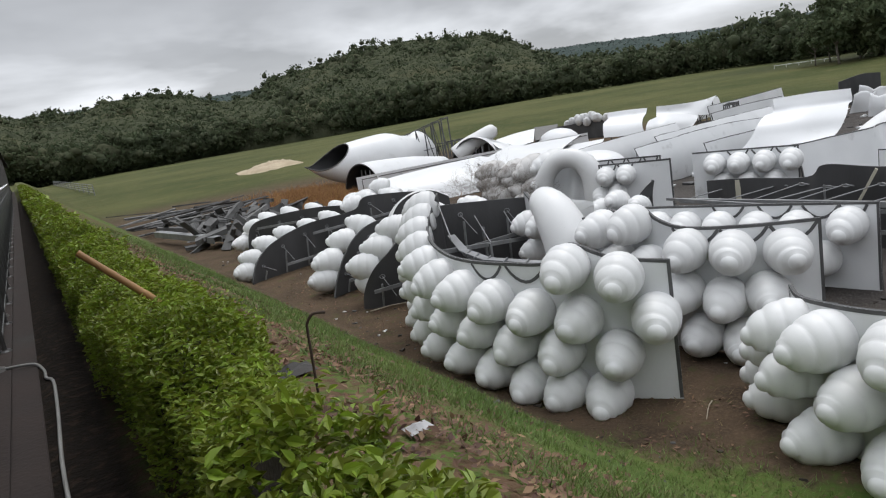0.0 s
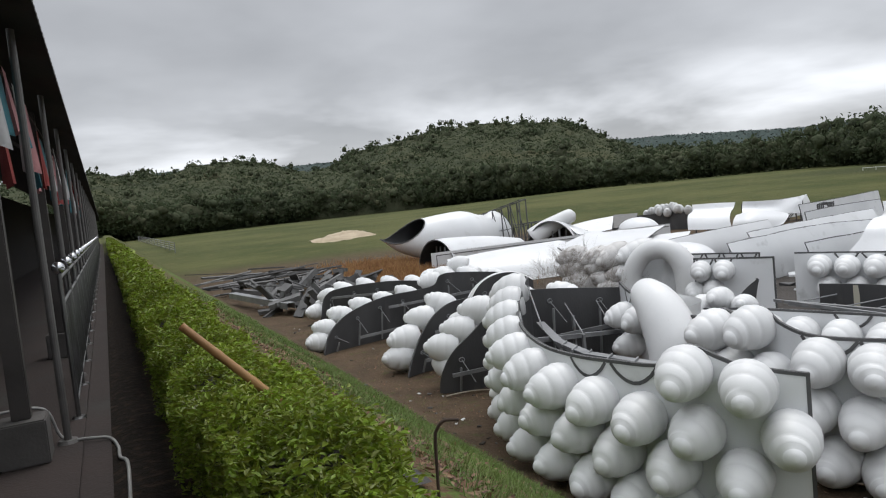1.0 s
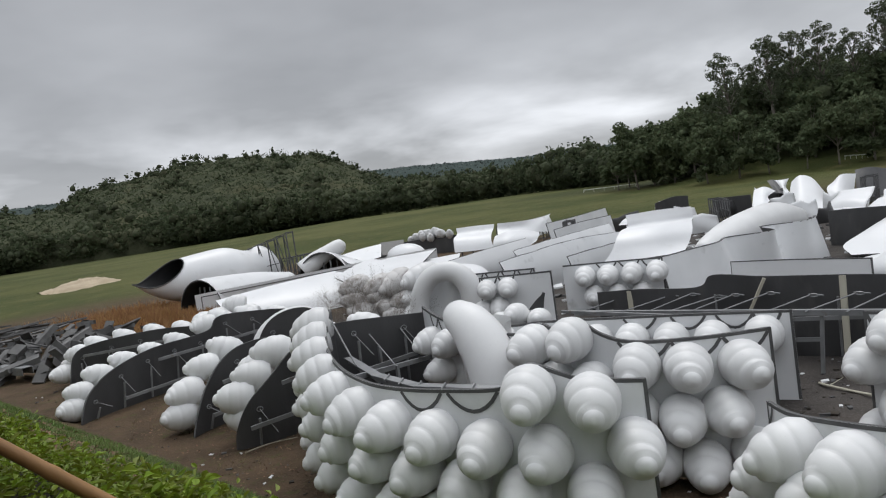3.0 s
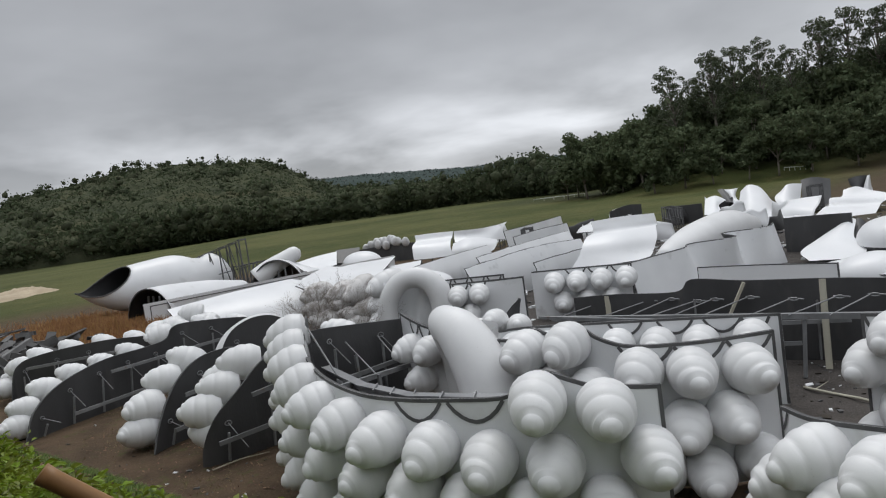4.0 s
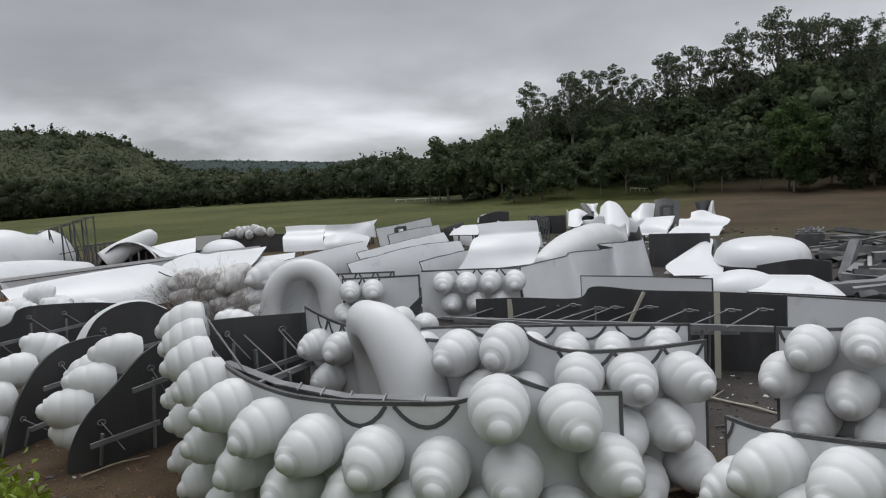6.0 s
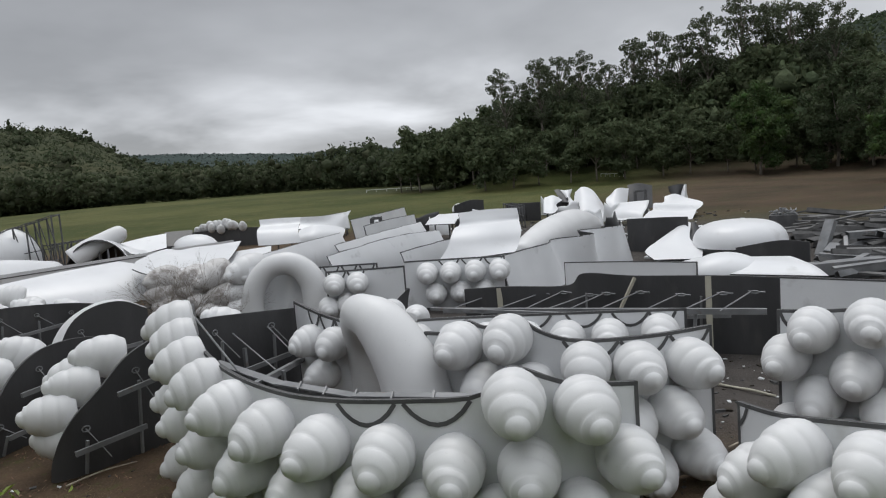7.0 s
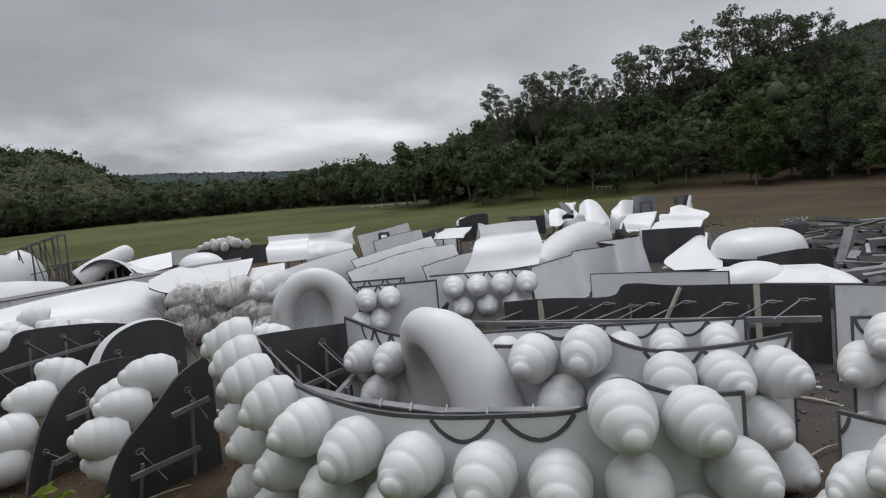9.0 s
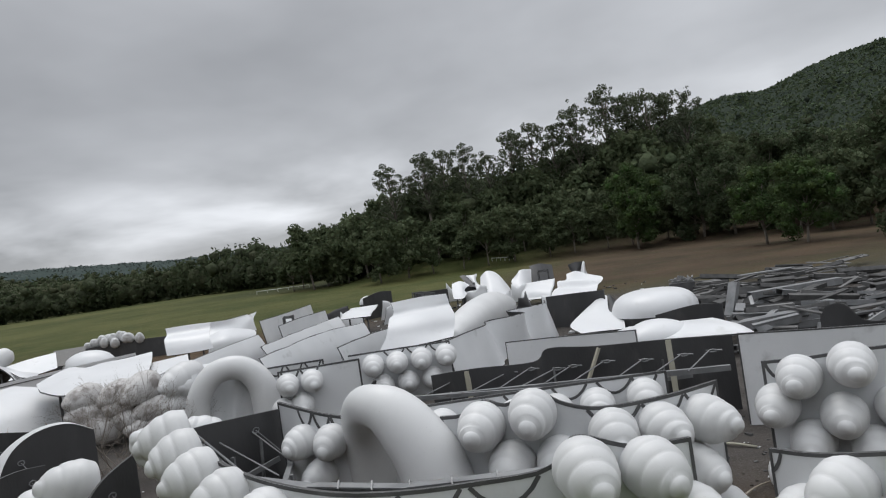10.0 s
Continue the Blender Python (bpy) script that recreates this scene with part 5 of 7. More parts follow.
def skin(label, curves, outer=SHEET, inner=BLACK, name="statue_sheet", thick=0.05, group="white sheets in the yard", n=5, props=True):
    """A bent sheet through a few cross lines, with thickness, dark edge and props to the ground."""
    rows_ = [smooth_line(c, n) for c in curves]
    cols = [smooth_line([r[i] for r in rows_], n) for i in range(len(rows_[0]))]
    g_ = np.array(cols)
    n_, m_ = g_.shape[:2]
    du, dv = np.gradient(g_, axis=0), np.gradient(g_, axis=1)
    nr = np.cross(du, dv)
    nr /= np.linalg.norm(nr, axis=2, keepdims=True) + 1e-9
    mid = g_[n_ // 2, m_ // 2]
    if np.dot(nr[n_ // 2, m_ // 2], np.array([-mid[0], -mid[1], 25.0])) < 0:
        nr = -nr
    verts = np.concatenate([g_.reshape(-1, 3), (g_ - nr * thick).reshape(-1, 3)])
    k = n_ * m_
    q = lambda l_, i, j: l_ * k + i * m_ + j
    faces_, index = [], []
    for i in range(n_ - 1):
        for j in range(m_ - 1):
            faces_.append((q(0, i, j), q(0, i + 1, j), q(0, i + 1, j + 1), q(0, i, j + 1)))
            index.append(0)
            faces_.append((q(1, i, j), q(1, i, j + 1), q(1, i + 1, j + 1), q(1, i + 1, j)))
            index.append(1)
    for i in range(n_ - 1):
        for j in (0, m_ - 1):
            faces_.append((q(0, i, j), q(0, i + 1, j), q(1, i + 1, j), q(1, i, j)))
            index.append(2)
    for j in range(m_ - 1):
        for i in (0, n_ - 1):
            faces_.append((q(0, i, j), q(0, i, j + 1), q(1, i, j + 1), q(1, i, j)))
            index.append(2)
    c = g_.reshape(-1, 3).mean(0)
    t = thing(name, (c[0], c[1], 0), label, "statue sheet", group)
    me = mesh_of("sheet", verts, faces_, [outer, inner, TRIM], index, True)
    bm = bmesh.new()
    bm.from_mesh(me)
    bmesh.ops.recalc_face_normals(bm, faces=bm.faces)
    for e in bm.edges:
        if len(e.link_faces) == 2 and e.link_faces[0].material_index != e.link_faces[1].material_index:
            e.smooth = False
    bm.to_mesh(me)
    bm.free()
    put("sheet", me, t)
    for i in (n_ // 4, n_ // 2, 3 * n_ // 4) if props else ():
        p = g_[i, -2]
        if p[2] > 0.2:
            bm = bmesh.new()
            bar(bm, (p[0] + 0.15, p[1] + 0.1, 0.0), (p[0] + 0.1, p[1] + 0.06, p[2] - 0.02), 0.09)
            part("prop", bm, DARKSTEEL, t, "dark steel prop")
    return t


def half_pipe(label, pts, radii, start=0.0, end=180.0, outer=SHEET, inner=BLACK, name="statue_tube", thick=0.05, seg=18, flat=1.0, group="white tubes in the yard", ribs=False, mouth=0.0):
    """A lying open shell: arcs of a circle (degrees from one side over the top to the other) along a ground line."""
    pts = smooth_line([(*p, r) for p, r in zip(pts, radii)], 6)
    verts, faces, index = [], [], []
    m = len(pts)
    for layer in (0, 1):
        for i in range(m):
            x, y, z, r = pts[i]
            d = pts[min(i + 1, m - 1)][:2] - pts[max(i - 1, 0)][:2]
            d /= np.hypot(*d)
            for k in range(seg + 1):
                open_ = 150 * max(0.0, 1 - i / (m - 1) / mouth) if mouth else 0.0
                lo_, hi_ = (-222 + open_, 138 - open_) if mouth else (start, end)
                ang = radians(lo_ + (hi_ - lo_) * k / seg)
                rr = r - layer * thick
                verts.append((x - d[1] * rr * math.cos(ang), y + d[0] * rr * math.cos(ang), z + rr * math.sin(ang) * flat))
    mm = m * (seg + 1)
    q = lambda l_, i, k: l_ * mm + i * (seg + 1) + k
    for i in range(m - 1):
        for k in range(seg):
            faces.append((q(0, i, k), q(0, i, k + 1), q(0, i + 1, k + 1), q(0, i + 1, k)))
            index.append(0)
            faces.append((q(1, i, k), q(1, i + 1, k), q(1, i + 1, k + 1), q(1, i, k + 1)))
            index.append(1)
        for k in (0, seg):
            faces.append((q(0, i, k), q(0, i + 1, k), q(1, i + 1, k), q(1, i, k)))
            index.append(2)
    for i in (0, m - 1):
        for k in range(seg):
            faces.append((q(0, i, k), q(0, i, k + 1), q(1, i, k + 1), q(1, i, k)))
            index.append(2)
    base = pts[:, :2].mean(0)
    t = thing(name, (base[0], base[1], 0), label, "statue shell", group)
    put("shell", mesh_of("shell", verts, faces, [outer, inner, TRIM], index, True), t)
    ring = [Vector(verts[(m - 1) * (seg + 1) + k]) for k in range(seg + 1)]
    v_, f_ = tube(ring, [0.035] * len(ring), 6)
    put("end_band", mesh_of("end_band", v_, f_, TRIM), t, "dark band round the cut end")
    if ribs:
        for i in (2, m // 2):
            x, y, z, r = pts[i]
            for dx in (-0.4, 0.1, 0.5):
                bm = bmesh.new()
                bar(bm, (x, y + dx * r, 0.0), (x + 0.1, y + dx * r * 0.8, z + r * 0.75 * flat), 0.09)
                part("rib", bm, STEEL, t, "steel rib inside the shell")
    return t


# ear-shaped pieces standing among the hair sections
def ear_rim(name, label, line, radii, base):
    """A fat bent tube, closed at both ends."""
    pts_ = smooth_line(line, 7)
    v_, f_ = tube(pts_, smooth_line([(r,) for r in radii], 7)[:, 0], 26)
    t_ = thing(name, base, label, "statue part")
    put("rim", mesh_of("rim", v_, f_, GEL, smooth=True), t_, "smooth rounded rim")
    return t_


# the ear whose thick rim rises behind the bowl
arch = ear_rim("ear_shaped_arch", "thick smooth white ear-shaped fibreglass rim curving over a hollow",
               [(9.42, 6.80, 0.0), (9.47, 6.94, 1.0), (9.52, 7.08, 1.6), (9.57, 7.40, 2.13), (9.62, 7.68, 2.40), (9.72, 7.98, 2.50), (10.0, 8.25, 2.44), (10.4, 8.5, 2.2), (10.8, 8.65, 1.7), (11.0, 8.7, 0.9), (11.05, 8.7, 0.0)],
               [0.60, 0.57, 0.53, 0.47, 0.41, 0.34, 0.34, 0.38, 0.42, 0.45, 0.46], (10.2, 7.8, 0))
vv, ff = [], []
for i in range(17):
    for j in range(13):
        u, w_ = i / 16, j / 12
        p = Vector((9.75, 7.2, 0)).lerp(Vector((11.0, 8.75, 0)), u)
        sunk = 0.50 * math.sin(math.pi * u) * (0.6 + 0.4 * w_)
        vv.append(p + Vector((0.74, -0.68, 0)) * sunk + Vector((0, 0, 2.3 * w_)))
for i in range(16):
    for j in range(12):
        ff.append((i * 13 + j, (i + 1) * 13 + j, (i + 1) * 13 + j + 1, i * 13 + j + 1))
put("hollow", mesh_of("hollow", vv, ff, GEL, smooth=True), arch, "hollow below the rim")

# the further ear: an upright rim round a hollow with a soft fold
ear_c, ear_l = Vector((16.95, 15.4, 0)), Vector((-0.5, 0.866, 0))
ear_n = Vector((-0.866, -0.5, 0))
ear = ear_rim("ear_shaped_loop", "large white ear-shaped fibreglass loop with hollowed centre",
              [tuple(ear_c + ear_l * u + Vector((0, 0, z))) for u, z in ((1.12, 0.0), (1.10, 0.9), (0.98, 1.65), (0.56, 2.22), (0.02, 2.38), (-0.45, 2.22), (-0.76, 1.8), (-0.86, 1.25), (-0.88, 0.0))],
              [0.36, 0.34, 0.33, 0.33, 0.34, 0.36, 0.40, 0.42, 0.44], (16.95, 15.4, 0))
vv, ff = [], []
for i in range(21):
    for j in range(17):
        u, w_ = -0.85 + 1.95 * i / 20, j / 16
        q = (u - 0.1) / 1.0
        deep = 0.10 + 0.50 * max(0.0, 1 - q * q) ** 0.7 * (0.75 + 0.25 * w_) - 0.26 * math.exp(-((u - 0.30 + 0.45 * w_) / 0.20) ** 2) - 0.10 * math.exp(-((u + 0.35 - 0.2 * w_) / 0.16) ** 2)
        vv.append(ear_c + ear_l * u + Vector((0, 0, 2.35 * w_)) - ear_n * deep)
for i in range(20):
    for j in range(16):
        ff.append((i * 17 + j, (i + 1) * 17 + j, (i + 1) * 17 + j + 1, i * 17 + j + 1))
put("hollow", mesh_of("hollow", vv, ff, GREY, smooth=True), ear, "hollowed grey centre with a soft fold")

# flat grey plate behind the southern section, and the piece with a curved black edge
shell_wall("long flat grey statue plate standing upright", [(15.7, -5.0, 2.0, 0.0), (15.4, -1.0, 2.03, 0.0), (15.9, 1.87, 2.05, 0.0)], GREY, BLACK, name="statue_plate")
shell_wall("dark panel with a curved cut-out edge", [(20.6, -3.6, 1.5, 0.0), (20.9, -2.6, 1.2, 0.0), (21.0, -1.9, 1.25, 0.0), (21.1, -1.5, 1.7, 0.0), (21.3, -1.1, 1.68, 0.0), (21.4, -0.9, 1.3, 0.0)], BLACK, BLACK)
shell_wall("low white panel standing behind the black shell", [(23.1, 4.24, 1.33, 0.0), (23.8, 6.5, 1.28, 0.0), (24.6, 8.96, 1.17, 0.0)], SHEET, BLACK)
shell_wall("long grey statue panel with soft folds", [(33.0, 8.2, 1.78, 0.0), (31.8, 8.5, 1.75, 0.0), (29.5, 9.1, 1.73, 0.0), (26.0, 9.8, 1.70, 0.0), (22.9, 10.4, 1.68, 0.0)], GREY, BLACK, wave=0.05, flutes=0.40, lean=0.2)
shell_wall("long bowed grey-white statue panel with dark edge", [(32.2, 17.4, 1.85, 0.0), (29.0, 17.9, 1.95, 0.0), (26.0, 18.1, 1.85, 0.0), (23.4, 18.1, 1.75, 0.0)], GREY, BLACK, wave=0.12, bulge=0.2, lean=0.2)
shell_wall("grey-white statue panel standing in the row of panels", [(30.0, 14.6, 1.75, 0.0), (27.0, 15.0, 1.78, 0.0), (24.2, 15.1, 1.73, 0.0)], GREY, BLACK, wave=0.10, bulge=0.12, lean=0.2)
shell_wall("bowed white statue panel running away between others", [(33.0, 23.9, 1.85, 0.0), (28.0, 22.9, 1.85, 0.0), (23.0, 21.6, 1.82, 0.0), (19.6, 20.6, 1.75, 0.0)], SHEET, BLACK, bulge=0.25, lean=0.2)
shell_wall("pale grey statue panel further back", [(38.5, 21.7, 1.85, 0.0), (32.0, 20.9, 1.85, 0.0), (27.0, 20.2, 1.8, 0.0)], SHEET, BLACK, wave=0.12, bulge=0.25, lean=0.2)
shell_wall("pale grey statue panel with dark top edge", [(57.0, 33.0, 1.9, 0.0), (50.0, 31.8, 1.8, 0.0), (44.7, 30.9, 1.8, 0.0)], GREY, BLACK, lean=0.2)
shell_wall("pale grey statue panel lying between sheets", [(48.0, 27.2, 1.75, 0.0), (43.0, 26.6, 1.8, 0.0), (38.5, 25.8, 1.75, 0.0)], GREY, BLACK, lean=0.2)
shell_wall("grey statue panel with bent dark end", [(58.5, 40.6, 1.7, 0.0), (54.0, 39.6, 1.72, 0.0), (49.2, 38.3, 1.75, 0.0)], GREY, BLACK, wave=0.10, bulge=0.12, lean=0.2)
shell_wall("black inside of a statue panel standing open", [(57.8, 25.8, 2.1, 0.0), (56.5, 26.5, 2.2, 0.0), (54.6, 27.2, 1.9, 0.0)], BLACK, BLACK)
shell_wall("black panel standing behind a white petal", [(35.0, 5.9, 1.75, 0.0), (35.6, 7.2, 1.72, 0.0), (36.3, 9.0, 1.65, 0.0)], BLACK, BLACK)
shell_wall("dark low panel below the drum", [(30.2, 0.9, 1.0, 0.0), (30.4, 2.0, 1.05, 0.0), (31.2, 3.6, 0.7, 0.0)], BLACK, BLACK)
shell_wall("dark frame strip far back in the yard", [(58.1, 20.7, 1.6, 0.0), (58.8, 24.1, 1.55, 0.0)], BLACK, BLACK)

# draped and bowed white sheets
drape("low white sheet lying flat before the beams", (24.6, 5.4, 0.75), (23.6, 0.6, 0.75), (26.6, 1.6, 0.95), (26.4, 4.6, 1.0), 0.25, 0.03)
drape("white sheet leaning against dark frames", (50.6, 13.0, 0.4), (49.6, 10.6, 0.4), (51.5, 10.4, 1.6), (52.6, 12.8, 1.5), 0.25, 0.1)
drape("small white sheet on a dark panel", (44.0, 24.6, 1.2), (43.4, 22.0, 1.2), (46.0, 22.4, 1.75), (47.0, 25.0, 1.7), 0.2, 0.06)

# lying tubes and domes
# the tapered tube with an oblique mouth
def oblique_tube(label, stations, mouth, end, tip_turn, seg=28, n=40):
    """A closed shell along (x, y, z, r): one end cut slanting over a long mouth, the other cut back at its top."""
    line = smooth_line(stations, 8)
    s_ = np.r_[0, np.cumsum(np.linalg.norm(np.diff(line[:, :3], axis=0), axis=1))]
    verts, faces_, index = [], [], []
    for layer in (0, 1):
        for i in range(n + 1):
            for k in range(seg):
                a_ = 2 * math.pi * k / seg
                s0 = mouth * (0.5 + 0.5 * math.sin(a_ + tip_turn)) ** 1.2
                s1 = s_[-1] - end * (0.5 + 0.5 * math.sin(a_))
                st = s0 + (s1 - s0) * i / n
                p = np.array([np.interp(st, s_, line[:, c]) for c in range(4)])
                d = np.array([np.interp(st + 0.1, s_, line[:, c]) - np.interp(st - 0.1, s_, line[:, c]) for c in range(2)])
                d /= np.hypot(*d) + 1e-9
                r = p[3] - layer * 0.05
                verts.append((p[0] - d[1] * r * math.cos(a_), p[1] + d[0] * r * math.cos(a_), max(0.02, p[2] + r * math.sin(a_))))
    m_ = (n + 1) * seg
    q = lambda l_, i, k: l_ * m_ + i * seg + k % seg
    for i in range(n):
        for k in range(seg):
            faces_ += [(q(0, i, k), q(0, i, k + 1), q(0, i + 1, k + 1), q(0, i + 1, k)), (q(1, i, k), q(1, i + 1, k), q(1, i + 1, k + 1), q(1, i, k + 1))]
            index += [0, 1]
    for i in (0, n):
        for k in range(seg):
            faces_.append((q(0, i, k), q(0, i, k + 1), q(1, i, k + 1), q(1, i, k)))
            index.append(2)
    t = thing("statue_tube", (stations[3][0], stations[3][1], 0), label, "statue shell", "white tubes in the yard")
    put("shell", mesh_of("shell", verts, faces_, [SHEET, BLACK, TRIM], index, True), t)
    for i, nm in ((0, "mouth_band"), (n, "end_band")):
        ring = [Vector(verts[i * seg + k % seg]) for k in range(seg + 1)]
        v_, f_ = tube(ring, [0.035] * len(ring), 6)
        put(nm, mesh_of(nm, v_, f_, TRIM), t, "dark band round the cut end")
    return t


oblique_tube("white tapered tube lying with an obliquely cut dark mouth",
             [(18.2, 45.0, 2.45, 0.2), (19.5, 45.1, 2.2, 0.95), (21.0, 45.15, 1.98, 1.38), (23.1, 45.3, 1.95, 1.62), (25.1, 45.4, 1.90, 1.74), (26.8, 45.65, 1.72, 1.48), (28.4, 45.9, 1.72, 1.72), (29.6, 45.9, 1.62, 1.62)], 3.4, 1.5, -0.3)
half_pipe("low white half shell lying with its dark arched end open", [(19.75, 39.2, 0.0), (21.2, 39.7, 0.0), (24.5, 40.6, 0.0), (27.5, 41.4, 0.0)], [1.75, 1.72, 1.5, 1.1], 0, 180, ribs=True, flat=1.22)
half_pipe("white half shell with its dark arched mouth full of ribs", [(29.0, 39.4, 0.0), (30.6, 40.4, 0.0), (34.0, 42.2, 0.0)], [2.0, 1.8, 1.0], 0, 180, ribs=True, flat=1.2)
v, f = tube(smooth_line([(28.6, 41.0, 1.2), (29.3, 40.5, 1.75), (30.2, 40.1, 2.2), (31.2, 39.75, 2.58), (31.5, 39.65, 2.70)], 4), smooth_line([(0.75,), (0.66,), (0.56,), (0.5,), (0.12,)], 4)[:, 0], 18)
t = thing("finger_tube", (30.4, 40.0, 0), "smooth white finger-shaped tube resting on a half shell", "statue part")
put("tube", mesh_of("tube", v, f, GEL, smooth=True), t)
v, f = tube(smooth_line([(31.2, 13.0, 0.6), (33.0, 13.0, 0.75), (36.0, 13.0, 0.9), (40.0, 12.8, 1.0), (43.0, 12.5, 0.8)], 5), smooth_line([(0.45,), (0.75,), (1.0,), (1.05,), (0.6,)], 5)[:, 0], 20)
t = thing("lying_limb_tube", (37.0, 12.9, 0), "smooth white limb-shaped fibreglass piece lying on the ground", "statue part")
put("tube", mesh_of("tube", v, f, GEL, smooth=True), t)


def dome(label, c, r, mat=SHEET, power=0.8, torn=0.0, name="statue_dome"):
    """A rounded lying shell: a squashed half globe."""
    verts, faces = [], []
    for i in range(13):
        e = math.pi / 2 * i / 12
        for k in range(32):
            a = 2 * math.pi * k / 32
            w_ = 1 + torn * math.sin(3 * a + 1) * math.cos(e)
            verts.append((c[0] + r[0] * math.cos(e) ** power * math.cos(a) * w_, c[1] + r[1] * math.cos(e) ** power * math.sin(a) * w_, c[2] + r[2] * math.sin(e) ** 0.9))
    for i in range(12):
        for k in range(32):
            faces.append((i * 32 + k, i * 32 + (k + 1) % 32, (i + 1) * 32 + (k + 1) % 32, (i + 1) * 32 + k))
    t = thing(name, (c[0], c[1], 0), label, "statue shell", "domes in the yard")
    put("shell", mesh_of("shell", verts, faces, mat, smooth=True), t)
    v2, f2 = [], []
    for k in range(32):
        a = 2 * math.pi * k / 32
        w_ = 1 + torn * math.sin(3 * a + 1)
        for z in (0.0, c[2] + 0.004):
            v2.append((c[0] + r[0] * 0.97 * math.cos(a) * w_, c[1] + r[1] * 0.97 * math.sin(a) * w_, z))
    for k in range(32):
        f2.append((2 * k, 2 * ((k + 1) % 32), 2 * ((k + 1) % 32) + 1, 2 * k + 1))
    put("skirt", mesh_of("skirt", v2, f2, BLACK), t, "dark side below the rim")
    return t


dome("large smooth white drum-shaped shell with dark side", (33.9, 3.6, 0.55), (2.3, 2.0, 1.05), power=0.55)
dome("low smooth white shell lying before the drum", (25.3, 3.6, 0.55), (1.3, 1.2, 0.75), power=0.9, torn=0.1)
dome("small white domed shell beside the long slab", (38.5, 41.0, 0.3), (1.6, 1.9, 1.4), power=0.9)
dome("small white knob-shaped shell far back", (58.5, 28.3, 1.2), (0.9, 0.9, 0.7))
dome("rounded white shell behind the ear-shaped loop", (23.0, 20.6, 0.9), (1.3, 1.6, 0.9), power=0.9)

# the long slab with a white bowed face
slab_t, slab_w = shell_wall("long grey slab with pale edge lying on its side", [(18.9, 38.1, 1.36, 0.0), (22.5, 37.6, 1.36, 0.0), (27.0, 37.0, 1.36, 0.0), (32.4, 36.2, 1.36, 0.0), (36.5, 35.4, 1.36, 0.0)][::-1], GREY, GREY, name="statue_slab", line=False)
total = slab_w.s[-1]
v, f = merge([slab_w.ribbon([(s_, 1.27) for s_ in np.linspace(0.1, total - 0.02, 30)], 0.17, 0.012), slab_w.ribbon([(total - 0.16, 1.3), (total - 0.16, 0.7), (total - 0.14, 0.02)], 0.32, 0.016)])
put("pale_edge", mesh_of("pale_edge", v, f, SHEET), slab_t, "pale raised edge")
v, f = merge([slab_w.ribbon([(s_, 1.17) for s_ in np.linspace(0.1, total - 0.36, 30)], 0.05, 0.02), slab_w.ribbon([(total - 0.36, 1.17), (total - 0.36, 0.7), (total - 0.32, 0.02)], 0.05, 0.024)])
put("seam", mesh_of("seam", v, f, TRIM), slab_t, "dark seam")
skin("white bowed shell leaning along the grey slab", [[(17.1, 32.1, 1.40), (20.7, 32.15, 1.55), (24.6, 32.1, 1.60)], [(16.9, 31.2, 1.05), (20.4, 30.6, 1.32), (24.7, 30.4, 1.32)], [(16.8, 30.6, 0.6), (20.2, 29.5, 0.8), (24.4, 29.0, 0.8)], [(16.8, 30.3, 0.02), (20.1, 28.9, 0.02), (23.6, 28.2, 0.02)]], SHEET, GREY, "statue_shell_section", props=False)

# bent and torn sheets
skin("white wavy sheet hanging over a low wall", [[(35.2, 31.9, 2.70), (36.1, 30.9, 2.69), (36.9, 29.9, 2.63)],
     [(35.0, 31.7, 2.30), (35.8, 30.8, 2.29), (36.6, 29.8, 2.27)],
     [(34.1, 31.2, 2.11), (35.0, 30.2, 2.05), (35.8, 29.3, 2.12)],
     [(33.7, 30.9, 1.71), (34.5, 29.9, 1.65), (35.2, 28.9, 1.72)],
     [(33.5, 30.7, 1.22), (34.2, 29.8, 1.17), (35.0, 28.6, 1.19)]], SHEET, BLACK, "statue_sheet")
skin("broad white sheet falling in two soft steps", [[(26.6, 13.95, 3.02), (27.4, 12.9, 3.06), (29.2, 12.3, 2.95)],
     [(26.5, 13.85, 2.74), (27.3, 12.8, 2.76), (29.1, 12.2, 2.66)],
     [(26.4, 13.85, 2.52), (27.1, 12.75, 2.54), (29.0, 12.15, 2.46)],
     [(25.7, 13.75, 2.46), (26.5, 12.6, 2.46), (28.3, 11.9, 2.42)],
     [(25.0, 13.6, 2.18), (25.8, 12.45, 2.16), (27.5, 11.55, 2.10)],
     [(24.6, 13.6, 1.80), (25.4, 12.4, 1.76), (26.8, 11.45, 1.64)],
     [(24.2, 13.75, 1.42), (24.9, 12.4, 1.40), (26.0, 11.3, 1.42)]], SHEET, BLACK, "statue_sheet")
skin("pale grey statue panel with upturned torn corner", [[(46.6, 37.8, 2.08), (47.7, 36.4, 2.01), (49.5, 35.7, 1.99), (51.0, 35.3, 2.19)],
     [(46.4, 37.7, 1.61), (47.5, 36.4, 1.49), (49.0, 35.4, 1.44), (50.2, 35.2, 1.61)],
     [(45.8, 37.2, 1.18), (46.8, 35.9, 1.06), (48.6, 35.2, 0.88), (50.0, 34.9, 0.72)]], GREY, BLACK, "statue_sheet")
skin("rounded white statue shell beside the wavy sheet", [[(38.8, 31.6, 1.65), (39.4, 30.7, 1.90), (41.0, 30.4, 1.69), (42.3, 30.3, 1.38)],
     [(37.6, 30.8, 1.35), (38.1, 29.8, 1.41), (39.8, 29.6, 1.29), (41.5, 29.7, 1.23)],
     [(37.1, 30.5, 0.71), (37.8, 29.6, 0.67), (39.3, 29.3, 0.63), (40.5, 29.3, 0.87)]], SHEET, BLACK, "statue_sheet")
